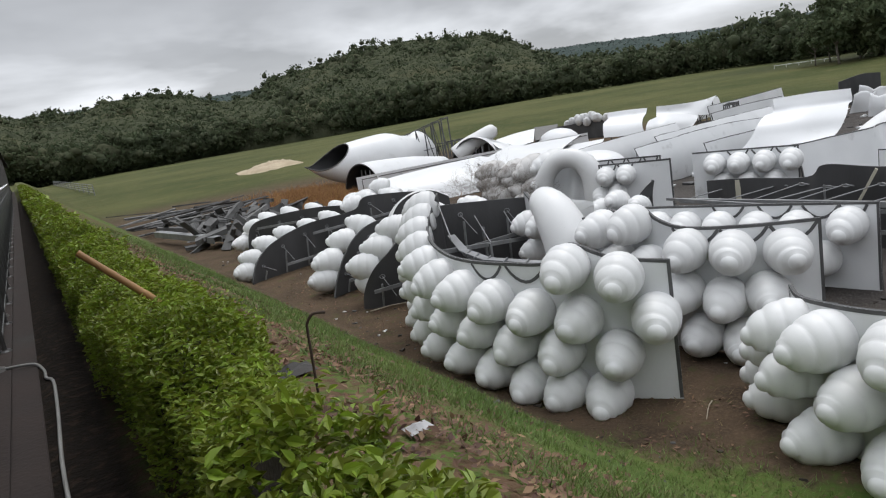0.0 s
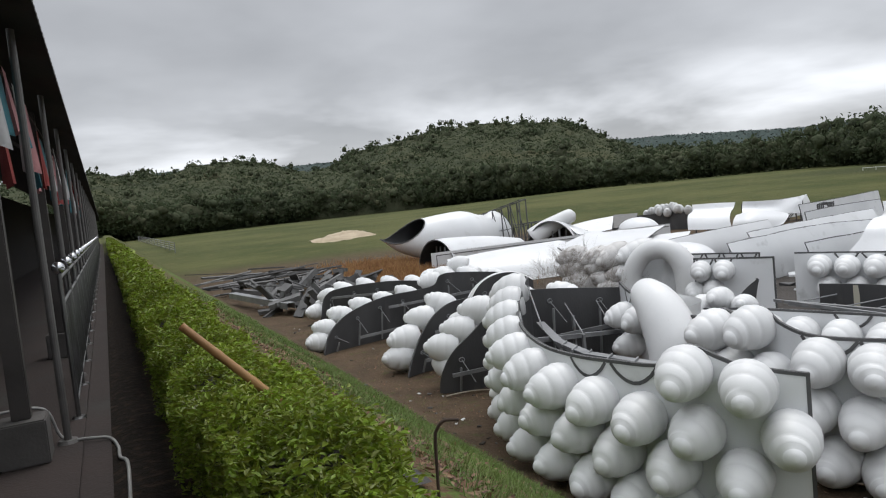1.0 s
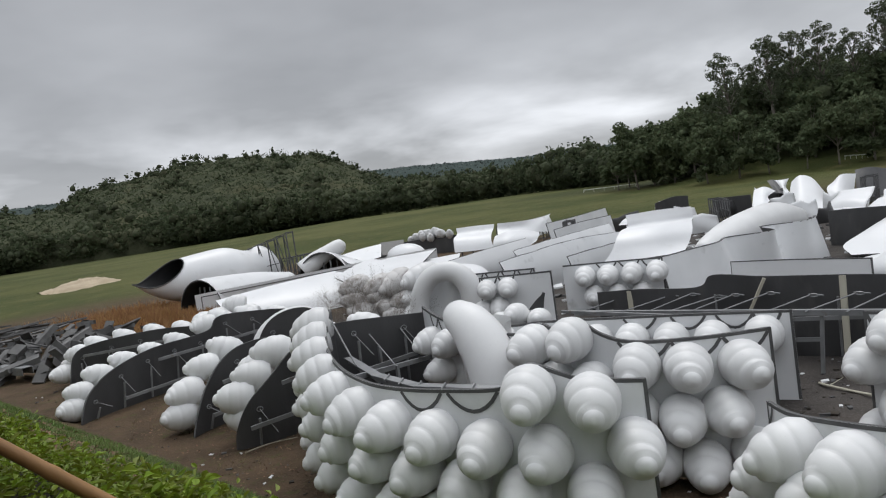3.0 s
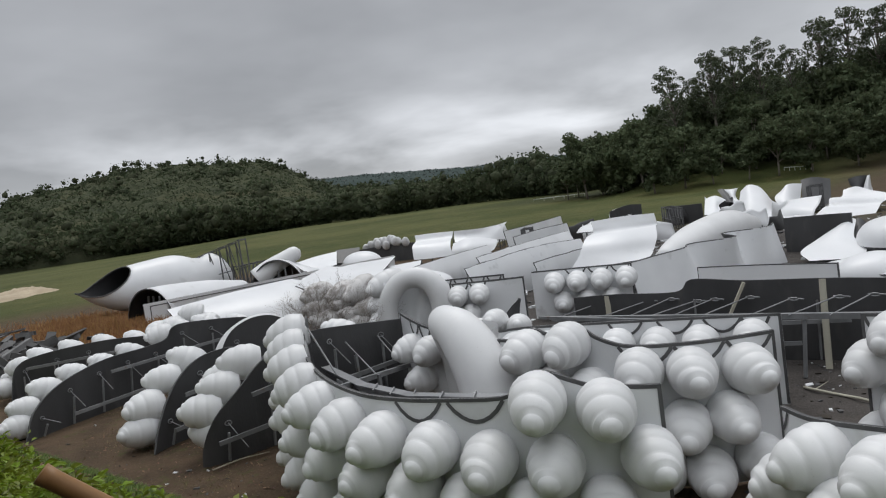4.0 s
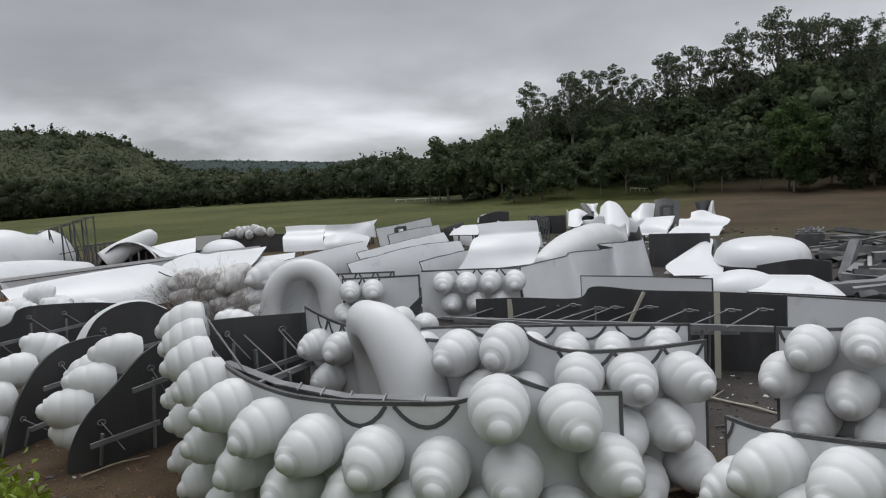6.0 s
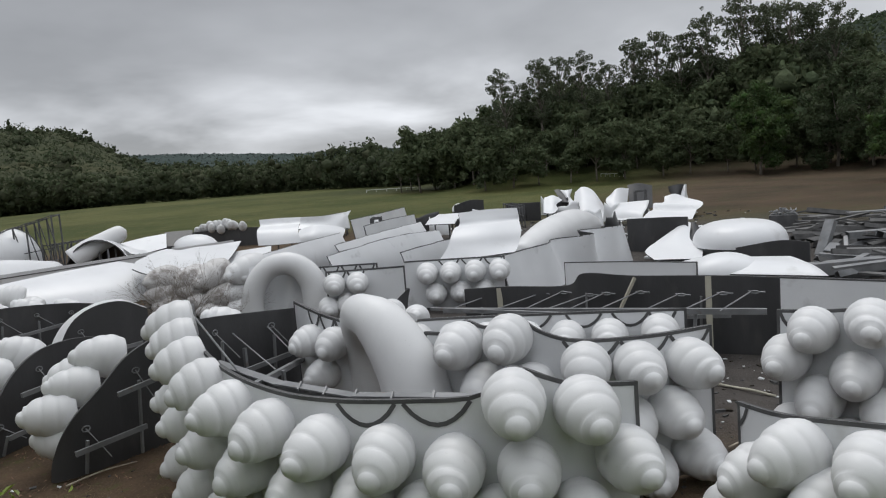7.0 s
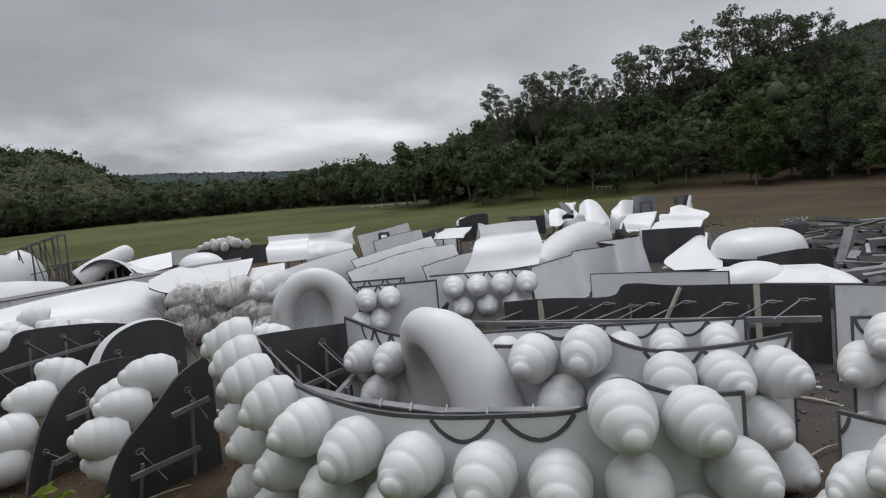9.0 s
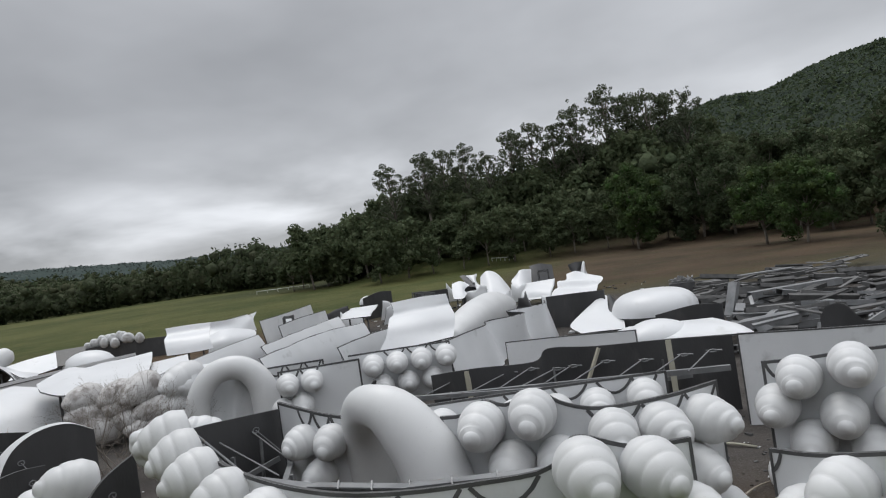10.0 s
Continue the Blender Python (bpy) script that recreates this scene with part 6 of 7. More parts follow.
skin("tall rounded white shell piece standing upright", [[(59.3, 17.9, 2.19), (59.5, 17.3, 2.61), (59.8, 16.5, 2.26), (59.0, 15.5, 1.12)],
     [(57.9, 17.7, 1.34), (57.2, 16.7, 1.51), (57.5, 15.8, 1.25), (58.1, 15.1, 0.70)],
     [(55.4, 17.2, 0.51), (54.7, 16.0, 0.25), (55.0, 15.0, 0.08), (55.2, 14.2, 0.24)]], SHEET, BLACK, "statue_sheet")
skin("white torn shell piece flaring upwards", [[(58.2, 14.6, 1.90), (58.3, 14.1, 2.35), (59.5, 13.4, 2.24)],
     [(57.1, 14.8, 1.53), (56.9, 13.9, 1.40), (58.1, 13.3, 1.05)],
     [(56.2, 14.4, 0.91), (55.4, 13.4, 0.66), (55.5, 12.9, -0.08)],
     [(54.3, 13.7, 0.17), (53.5, 12.8, -0.13), (52.6, 12.3, -0.88)]], SHEET, BLACK, "statue_sheet")
skin("tall black-sided shell piece standing behind white ones", [[(60.5, 13.7, 2.48), (60.7, 12.8, 2.58), (61.9, 11.9, 2.27)],
     [(58.5, 13.2, 0.74), (58.7, 12.5, 0.41), (59.9, 11.6, 0.53)]], BLACK, BLACK, "statue_sheet")
skin("small white curled sheet leaning on a black piece", [[(56.5, 13.0, 0.89), (56.6, 12.4, 1.02), (57.2, 12.0, 0.95)],
     [(55.5, 12.8, 0.44), (55.3, 12.2, 0.51), (56.1, 11.9, 0.43)],
     [(54.6, 12.6, 0.01), (54.7, 12.1, -0.03), (55.7, 11.9, -0.05)]], SHEET, BLACK, "statue_sheet")
skin("white sheets stepped like a low stair", [[(57.1, 10.2, 1.54), (57.2, 9.4, 1.69), (57.4, 8.6, 1.33)],
     [(56.3, 10.2, 1.13), (56.4, 9.3, 1.06), (56.5, 7.4, 1.02)],
     [(55.6, 10.8, 1.13), (55.7, 9.1, 0.98), (55.9, 7.4, 0.70)],
     [(55.0, 10.8, 0.68), (55.2, 9.0, 0.52), (55.5, 7.7, 0.50)],
     [(53.9, 10.9, 0.65), (54.3, 8.9, 0.39), (54.5, 7.7, 0.35)],
     [(51.8, 11.2, 0.17), (52.2, 9.1, -0.09), (52.4, 7.9, -0.36)]], SHEET, BLACK, "statue_sheet")
skin("black shell piece with a white torn tip", [[(59.1, 10.2, 2.20), (59.2, 9.6, 2.33), (59.3, 9.0, 2.32)],
     [(59.1, 10.1, 1.70), (58.8, 9.5, 1.46), (59.3, 9.2, 1.15)]], BLACK, BLACK, "statue_sheet")
skin("white torn tip of a shell piece", [[(59.3, 9.0, 2.27), (59.3, 8.9, 2.31), (59.3, 8.8, 2.26)],
     [(58.9, 9.2, 1.53), (58.7, 8.9, 1.69), (59.4, 8.8, 1.55)],
     [(58.3, 9.2, 0.96), (58.3, 8.9, 0.93), (59.0, 8.6, 0.87)]], SHEET, BLACK, "statue_sheet")
skin("black torn strip beside a white shell piece", [[(59.8, 19.9, 2.49), (59.9, 19.5, 2.51), (60.0, 19.2, 2.33)],
     [(57.6, 18.6, 1.51), (57.2, 18.1, 1.51), (57.3, 17.9, 1.39)]], BLACK, BLACK, "statue_sheet")
skin("small white torn piece with bent top", [[(59.9, 19.4, 2.45), (59.7, 18.7, 2.42), (60.3, 18.4, 2.45)],
     [(59.1, 18.8, 1.88), (58.2, 18.2, 1.81), (59.2, 18.3, 1.84)],
     [(57.2, 17.9, 1.30), (57.3, 17.6, 1.19), (57.4, 17.4, 1.35)]], SHEET, BLACK, "statue_sheet")
skin("grey torn shell piece with ragged edge", [[(56.6, 19.8, 2.02), (56.9, 19.1, 2.15), (57.1, 18.4, 1.72)],
     [(55.7, 19.6, 1.62), (55.3, 18.7, 1.50), (56.0, 18.6, 1.44)],
     [(53.7, 19.0, 0.93), (54.0, 18.3, 0.87), (55.1, 18.2, 1.13)]], GREY, BLACK, "statue_sheet")
skin("white petal-shaped shell with torn corner", [[(35.3, 6.30, 1.33), (35.4, 5.95, 1.46), (35.4, 5.80, 1.40)],
     [(33.9, 7.10, 0.80), (33.95, 6.35, 0.98), (34.0, 5.70, 0.80)],
     [(32.6, 7.50, 0.46), (32.75, 6.25, 0.56), (32.9, 5.10, 0.60)],
     [(31.3, 6.90, 0.24), (31.4, 5.95, 0.24), (31.5, 4.95, 0.22)]], SHEET, BLACK, "statue_sheet")
skin("black torn edge beside the white petal", [[(35.7, 6.0, 1.35), (35.7, 5.7, 1.42), (36.0, 5.5, 1.11)],
     [(34.9, 5.9, 0.88), (34.8, 5.6, 0.83), (35.2, 5.4, 0.88)],
     [(33.5, 6.1, 0.44), (33.5, 5.7, 0.52), (34.6, 5.5, 0.70)]], BLACK, BLACK, "statue_sheet")
skin("grey panel standing behind the arched shell", [[(35.1, 44.9, 1.52), (36.3, 43.9, 1.78), (37.6, 42.8, 1.94)],
     [(33.9, 43.3, 0.78), (35.0, 42.5, 0.78), (36.2, 41.4, 1.02)]], GREY, BLACK, "statue_sheet")
skin("black box-like shell end beside the grey panel", [[(38.2, 43.6, 1.99), (38.9, 43.0, 1.98), (39.7, 42.3, 1.96)],
     [(36.9, 42.1, 1.04), (37.5, 41.6, 1.03), (38.2, 41.0, 1.10)]], BLACK, BLACK, "statue_sheet")
skin("white curved lip at the foot of the arched shell", [[(30.3, 39.2, 1.97), (30.9, 38.6, 1.61), (32.3, 38.8, 1.24)],
     [(30.2, 37.9, 1.35), (30.7, 37.7, 1.20), (31.9, 38.5, 1.12)]], SHEET, BLACK, "statue_sheet")
skin("white sheet lying in folds behind the ear-shaped loop", [[(24.7, 27.0, 1.75), (26.5, 26.3, 1.7), (28.6, 25.6, 1.7)], [(23.6, 25.2, 1.35), (25.0, 24.6, 1.5), (26.8, 24.2, 1.3)], [(22.3, 23.6, 0.5), (23.6, 23.2, 0.6), (25.2, 22.8, 0.5)], [(22.0, 23.2, 0.03), (23.4, 22.8, 0.03), (25.0, 22.4, 0.03)]], SHEET, BLACK, "statue_sheet")
skin("white crumpled sheet thrown over stained curls",
    [[(23.59, 29.7, 1.69), (24.42, 29.51, 1.95), (25.34, 29.47, 2.07), (25.48, 28.75, 1.97), (26.27, 28.53, 2.01), (27.78, 28.36, 1.96), (29.27, 28.17, 1.97)],
     [(22.26, 28.2, 1.73), (23.18, 28.19, 1.9), (23.26, 27.29, 1.98), (23.04, 26.35, 1.83), (24.39, 26.7, 1.83), (24.9, 25.85, 1.84), (26.53, 25.97, 1.91)],
     [(20.92, 26.71, 1.82), (20.91, 25.89, 1.74), (21.43, 25.68, 1.8), (21.26, 24.7, 1.69), (22.57, 25.09, 1.69), (22.67, 24.1, 1.7), (24.2, 24.2, 1.79)],
     [(19.93, 25.58, 1.87), (19.86, 24.94, 1.71), (19.86, 24.38, 1.65), (20.2, 23.77, 1.63), (20.79, 23.46, 1.65), (21.26, 22.95, 1.61), (22.11, 22.62, 1.77)]], SHEET, BLACK, "statue_sheet", n=3)


skin("small pointed black flap torn from a section", [[(15.61, 10.44, 1.84), (15.63, 10.42, 1.85), (15.65, 10.40, 1.83)], [(15.52, 10.64, 1.67), (15.56, 10.53, 1.65), (15.61, 10.44, 1.64)], [(15.39, 10.84, 1.42), (15.47, 10.64, 1.40), (15.56, 10.46, 1.40)]], BLACK, BLACK, "torn_flap")

# heaps of curls
for label, c, cells, size in (("few white curls lying behind a hair section", (13.7, 9.75, 0.9), ((0.0, 0.0, 0.45, 190), (-0.25, 0.35, 0.28, 200), (0.2, -0.45, 0.28, 205), (0.0, 0.1, 0.0, 200)), 0.85), ("heap of white curls lying on the slab's shell", (12.9, 22.3, 1.35), ((0.55, -0.45, -0.05, 130), (0.3, -0.1, 0.35, 140), (-0.2, 0.3, 0.0, 170), (-0.75, 0.7, -0.05, 200)), 1.05),
                              ("mound of small white curls on a dark base", (45.4, 45.2, 0.95), ((-0.2, 2.1, 0, 220), (0, 1.3, 0.2, 200), (0.2, 0.5, 0.3, 240), (0, -0.3, 0.42, 215), (0.2, -1.0, 0.45, 230), (0.1, -1.8, 0.35, 200), (0.3, -2.5, 0.2, 215),
                                                                                                  (0.1, 0.9, 0.45, 215), (-0.4, -0.7, 0.1, 220), (-0.4, 0.3, 0.2, 225), (0.1, 1.7, 0.15, 210), (0.2, -0.7, 0.55, 225), (0.1, 0.1, 0.45, 200), (0.0, -1.4, 0.35, 235)), 1.0)):
    t = thing("curl_heap", c, label, "statue curls", "heaps of curls")
    for x, y, z, a in cells:
        bm = bmesh.new()
        box(bm, (c[0] + x + 0.1, c[1] + y - 0.2, 0.0), (c[0] + x + 0.5, c[1] + y + 0.25, max(0.1, c[2] + z + 0.1)))
        part("backing", bm, BLACK, t, "dark backing")
    for x, y, z, a in cells:
        add_curl(t, Vector(c) + Vector((x, y, z + 0.3)), Vector((math.cos(radians(a)), math.sin(radians(a)), 0.9 if c[0] > 40 else 0.25 if c[2] > 0.6 else -0.2)), size)
shell_wall("dark shell below the mound of curls", [(44.2, 51.2, 1.35, 0.0), (44.6, 47.0, 1.40, 0.0), (45.2, 43.9, 1.55, 0.0), (46.4, 40.2, 1.45, 0.0)], BLACK, BLACK)
# curls lying on their sides below the crumpled sheet: root, and way to the tip
for label, mesh_, rows_ in (("heap of rain-stained brownish curls lying below a crumpled sheet", STAINED_CURL, (((18.69, 21.88, 1.73), (-1.46, 0.02, 0.02)),
        ((19.9, 20.58, 1.82), (-1.53, 0.14, -0.31)),
        ((18.7, 21.76, 1.09), (-1.47, 0.06, 0.2)),
        ((19.2, 21.25, 1.23), (-1.21, -0.19, 0.02)),
        ((20.0, 20.27, 0.84), (-1.49, 0.18, 0.09)),
        ((18.9, 21.42, 0.52), (-1.59, 0.25, 0.4)),
        ((19.45, 20.81, 0.45), (-1.29, 0.01, 0.46)),
        ((19.36, 21.16, 1.7), (-1.42, 0.02, -0.11)),
        ((19.72, 20.45, 0.26), (-1.4, 0.12, 0.31)))),
                            ("white curls lying beside the ear-shaped loop", CURL, (((19.22, 18.26, 2.03), (-1.56, 0.3, -0.17)), ((19.24, 18.18, 1.75), (-1.24, -0.06, -0.04)), ((18.86, 18.55, 1.24), (-1.28, -0.03, 0.02)), ((18.84, 18.47, 0.77), (-1.29, -0.03, -0.03))))):
    c = Vector((rows_[0][0][0], rows_[0][0][1], 0))
    t = thing("curl_heap", c, label, "statue curls", "heaps of curls")
    for q_, d_ in rows_:
        bm = bmesh.new()
        box(bm, (q_[0] - 0.5, q_[1] - 0.2, 0.0), (q_[0] + 0.4, q_[1] + 0.5, max(0.1, q_[2] - 0.05)))
        part("backing", bm, BLACK, t, "dark backing")
        o = add_curl(t, q_, d_, Vector(d_).length / 0.84, mesh_)
        o.matrix_basis = o.matrix_basis @ Matrix.Diagonal((0.78, 0.78, 1.0, 1.0))


# ---- steel lattice ----
def lattice(label, a, b, h, w, panels=5, lean=0.0):
    t = thing("steel_lattice_frame", (a[0], a[1], 0), label, "steel frame", "steel frames")
    a, b = Vector((*a, 0)), Vector((*b, 0))
    d = (b - a) / panels
    off = Vector((-d.y, d.x, 0)).normalized() * w
    for o in (Vector(), off):
        for k in range(panels + 1):
            p = a + d * k + o
            hk = h * (1 - lean * k / panels)
            bm = bmesh.new()
            bar(bm, p, p + Vector((0, 0, hk)), 0.07)
            part("post", bm, DARKSTEEL, t)
            if k < panels:
                q = p + d
                hq = h * (1 - lean * (k + 1) / panels)
                for za, zb in ((0.08, 0.08), (hk - 0.06, hq - 0.06), (0.1, hq - 0.1), (hk * 0.5, hq * 0.5)):
                    bm = bmesh.new()
                    bar(bm, p + Vector((0, 0, za)), q + Vector((0, 0, zb)), 0.05)
                    part("brace", bm, DARKSTEEL, t)
    for k in range(panels + 1):
        hk = h * (1 - lean * k / panels)
        bm = bmesh.new()
        bar(bm, a + d * k + Vector((0, 0, hk - 0.06)), a + d * k + off + Vector((0, 0, hk - 0.06)), 0.07)
        part("brace", bm, DARKSTEEL, t)
    return t


lattice("dark lattice of welded steel bars standing behind the tube", (29.6, 43.2), (27.6, 46.6), 4.1, 1.1, 5, 0.24)
lattice("low dark lattice of welded steel bars in the field", (29.4, 43.4), (33.6, 44.6), 2.2, 1.1, 5)
lattice("small dark steel frame between white sheets", (41.8, 27.0), (43.6, 27.9), 2.0, 0.6, 3)
lattice("small dark steel frame far back", (56.5, 11.6), (59.0, 11.9), 2.1, 0.8, 3)
lattice("dark steel frame lying far back", (52.0, 20.0), (56.0, 22.4), 1.8, 0.8, 4)
lattice("dark steel frame behind the mound of curls", (49.0, 40.0), (51.0, 36.0), 1.7, 1.0, 4)


# ---- piles of beams ----
def channel(bm, m, w, h, length, wall_):
    """A steel channel or plank section lying along x under the matrix m."""
    for cy, cz, sy, sz_ in ((0, h / 2 - wall_ / 2, w, wall_), (-w / 2 + wall_ / 2, -wall_ / 2, wall_, h - wall_), (w / 2 - wall_ / 2, -wall_ / 2, wall_, h - wall_)):
        add_box(bm, m @ Matrix.Translation((0, cy, cz)) @ Matrix.Diagonal((length, sy, sz_, 1)))


def beam_pile(label, count, area, seed, angle, spread, mat, rise=0.6, plank=0.5, lengths=(1.5, 4.5), group="", tilt=0.06, width=(0.12, 0.38)):
    g = np.random.default_rng(seed)
    (x0, x1), (y0, y1) = area
    t = thing("beam_pile", ((x0 + x1) / 2, (y0 + y1) / 2, 0), label, "pile of beams", group)
    for i in range(count):
        L = g.uniform(*lengths)
        m = Matrix.Translation((g.uniform(x0, x1), g.uniform(y0, y1), 0.1 + rise * g.random() ** 1.7)) @ Matrix.Rotation(radians(angle + g.normal() * spread), 4, 'Z') \
            @ Matrix.Rotation(g.normal() * tilt, 4, 'Y') @ Matrix.Rotation(g.normal() * 0.25, 4, 'X')
        bm = bmesh.new()
        if g.random() < plank:
            add_box(bm, m @ Matrix.Diagonal((L, g.uniform(*width), g.uniform(0.04, 0.1), 1)))
        else:
            channel(bm, m, g.uniform(*width), g.uniform(0.12, 0.3), L, 0.02)
        part("beam", bm, mat, t)
    return t


beam_pile("wide pile of grey steel channels and planks", 120, ((27, 44), (-8.5, 1.0)), 3, 100, 32, WOOD, 0.7, 0.4, (1.0, 3.6), tilt=0.14)
beam_pile("pile of grey steel channels lying on the dirt", 70, ((24, 34), (-10, 0.4)), 4, 112, 36, STEEL, 0.75, 0.35, (1.2, 3.2), tilt=0.16)
beam_pile("row of grey planks piled at the yard's end", 50, ((40, 52), (-9, 1.5)), 5, 95, 24, WOOD, 0.5, 0.6, (1.4, 4.5), tilt=0.10)
beam_pile("jumble of grey steel frame pieces by the bank", 120, ((7.2, 13.5), (28.8, 42.0)), 6, 25, 60, WOOD, 1.0, 0.4, (0.5, 2.4), tilt=0.5, width=(0.2, 0.5))
beam_pile("stack of long grey planks in the grass", 36, ((7.0, 13.0), (42.0, 54.0)), 7, 20, 14, WOOD, 0.8, 0.8, (3.0, 6.0))
for label, a, b, w_, h_ in (("large grey steel channel lying at the pile's edge", (26.6, 1.35, 0.45), (28.4, -2.1, 0.50), 0.55, 0.42), ("short grey steel channel leaning upright in the pile", (33.0, 0.45, 0.05), (33.6, 0.0, 1.45), 0.42, 0.24),
                            ("long grey steel channel lying across the pile", (34.0, -0.6, 0.75), (35.0, -4.6, 0.85), 0.5, 0.3), ("pale grey sheet metal strip lying on the pile", (42.6, -1.2, 0.95), (43.4, -4.2, 0.98), 0.5, 0.06),
                            ("long grey steel channel lying before the frame pieces", (6.5, 38.5, 0.5), (7.8, 30.0, 0.5), 0.42, 0.3)):
    t = thing("steel_channel", ((a[0] + b[0]) / 2, (a[1] + b[1]) / 2, 0), label, "steel beam", "loose steel channels")
    d_ = Vector(b) - Vector(a)
    q_ = d_.to_track_quat('X', 'Z')
    bm = bmesh.new()
    channel(bm, Matrix.LocRotScale((Vector(a) + Vector(b)) / 2, q_, None), w_, h_, d_.length, 0.025)
    part("profile", bm, STEEL, t)
t = thing("bolt_crate", (45.4, 1.7, 0), "low dark crate heaped with grey metal fittings", "crate")
bm = bmesh.new()
box(bm, (44.8, 1.1, 0.0), (46.0, 2.6, 0.75), 0.02)
part("crate", bm, DARKSTEEL, t)
bm = bmesh.new()
g = np.random.default_rng(8)
for _ in range(60):
    p = Vector((g.uniform(44.9, 45.9), g.uniform(1.2, 2.5), g.uniform(0.74, 1.05)))
    rod(bm, p, p + Vector(g.normal(size=3)) * 0.12, 0.06, 0.03, 6)
part("fittings", bm, STEEL, t, "grey metal fittings")


# ---- dry shrub ----
def shrub():
    g = np.random.default_rng(17)
    bm = bmesh.new()
    c = Vector((14.6, 17.6, 0.0))

    def grow(p, d, length, r, depth):
        q = p + d * length
        rod(bm, p, q, r, r * 0.7, 5)
        if depth == 0:
            return
        for _ in range(3 if depth > 1 else 4):
            nd = (d + Vector(g.normal(size=3)) * 0.55 + Vector((0, 0, 0.12))).normalized()
            grow(p.lerp(q, g.uniform(0.5, 1.0)), nd, length * g.uniform(0.6, 0.8), r * 0.62, depth - 1)
    for k in range(9):
        grow(c + Vector((g.normal() * 0.25, g.normal() * 0.25, 0)), Vector((g.normal() * 0.85 - 0.2, g.normal() * 0.85 + 0.2, 1)).normalized(), 1.25, 0.014, 5)
    t = thing("dry_shrub", c, "leafless dry brown shrub with fine twigs", "shrub")
    tagged(part("twig_tangle", bm, TWIG, t), kind="stuff")


shrub()


# ---- torn and bent scraps among the sheets ----
def scrap(label, x, y, w, h, face, bend, seed, outer=SHEET, inner=BLACK):
    """A torn upright piece of shell, bent along its width, with an uneven top."""
    g_ = np.random.default_rng(seed)
    n_, m_ = 12, 8
    ca, sa = math.cos(radians(face)), math.sin(radians(face))
    tops = h * (0.62 + 0.38 * np.interp(np.linspace(0, 1, n_ + 1), np.linspace(0, 1, 5), g_.uniform(0, 1, 5)))
    twist = g_.uniform(-0.5, 0.5)
    verts, faces_, index = [], [], []
    for layer in (0, 1):
        for i in range(n_ + 1):
            u = i / n_ - 0.5
            for j in range(m_ + 1):
                v_ = j / m_
                off = bend * (math.cos(u * 2.6) - 0.4) + twist * u * v_ + 0.25 * bend * math.sin(v_ * 4 + u * 3) - layer * 0.05
                lx = u * w * (1 - 0.15 * v_)
                verts.append((x + ca * off - sa * lx, y + sa * off + ca * lx, tops[i] * v_))
    k = (n_ + 1) * (m_ + 1)
    q = lambda l_, i, j: l_ * k + i * (m_ + 1) + j
    for i in range(n_):
        for j in range(m_):
            faces_.append((q(0, i, j), q(0, i + 1, j), q(0, i + 1, j + 1), q(0, i, j + 1)))
            index.append(0)
            faces_.append((q(1, i, j), q(1, i, j + 1), q(1, i + 1, j + 1), q(1, i + 1, j)))
            index.append(1)
        faces_.append((q(0, i, m_), q(0, i + 1, m_), q(1, i + 1, m_), q(1, i, m_)))
        index.append(2)
    for i in (0, n_):
        for j in range(m_):
            faces_.append((q(0, i, j), q(0, i, j + 1), q(1, i, j + 1), q(1, i, j)))
            index.append(2)
    t = thing("torn_shell_piece", (x, y, 0), label, "statue shell", "torn shell pieces")
    put("shell", mesh_of("shell", verts, faces_, [outer, inner, TRIM], index, True), t)
    bm_ = bmesh.new()
    bar(bm_, (x - ca * 0.3, y - sa * 0.3, 0.0), (x - ca * 0.12, y - sa * 0.12, h * 0.6), 0.07)
    part("stay", bm_, DARKSTEEL, t, "dark steel stay")


g = np.random.default_rng(77)
for k, (x, y, w, h) in enumerate(((60.8, 12.6, 1.6, 1.8), (54.6, 13.4, 2.0, 1.5), (50.4, 14.6, 2.0, 1.4), (47.2, 12.2, 1.6, 1.3), (44.2, 9.6, 1.8, 1.2), (41.6, 7.4, 1.5, 1.2),
                                  (64.0, 21.5, 2.0, 1.9), (58.6, 22.6, 2.4, 1.6), (54.0, 24.4, 2.2, 1.7), (50.0, 22.8, 2.2, 1.5), (46.4, 19.6, 2.0, 1.5), (52.6, 29.0, 2.4, 1.7),
                                  (47.6, 30.2, 2.0, 1.6), (55.8, 17.6, 2.0, 1.9), (48.6, 25.8, 2.0, 1.6), (58.0, 18.6, 1.6, 2.0))):
    black = k % 4 == 3
    scrap("torn black-sided piece of statue shell standing upright" if black else "torn bent white piece of statue shell standing upright", x, y, w * 1.1, h,
          215 + g.uniform(-45, 45), g.uniform(0.25, 0.7), 100 + k, BLACK if black else SHEET, BLACK)


# ---- covered walkway ----
FLOOR = 3.0
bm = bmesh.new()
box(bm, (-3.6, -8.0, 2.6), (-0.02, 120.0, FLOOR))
tagged(new("walkway_floor", bm_mesh("walkway_floor", bm, CONCRETE)), "stained concrete walkway floor, darkened in colour for the roof's shade", "floor", kind="structure")
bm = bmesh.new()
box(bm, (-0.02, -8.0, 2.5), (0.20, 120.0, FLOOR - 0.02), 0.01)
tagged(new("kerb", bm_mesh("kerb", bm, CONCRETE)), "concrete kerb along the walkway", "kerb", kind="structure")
bm = bmesh.new()
box(bm, (-3.85, -8.0, 2.6), (-3.6, 120.0, 6.9))
WALLDARK = material("dark_plaster", (0.016, 0.013, 0.012), (0.034, 0.028, 0.025), 0.9, 1.0, 20, 0.2)
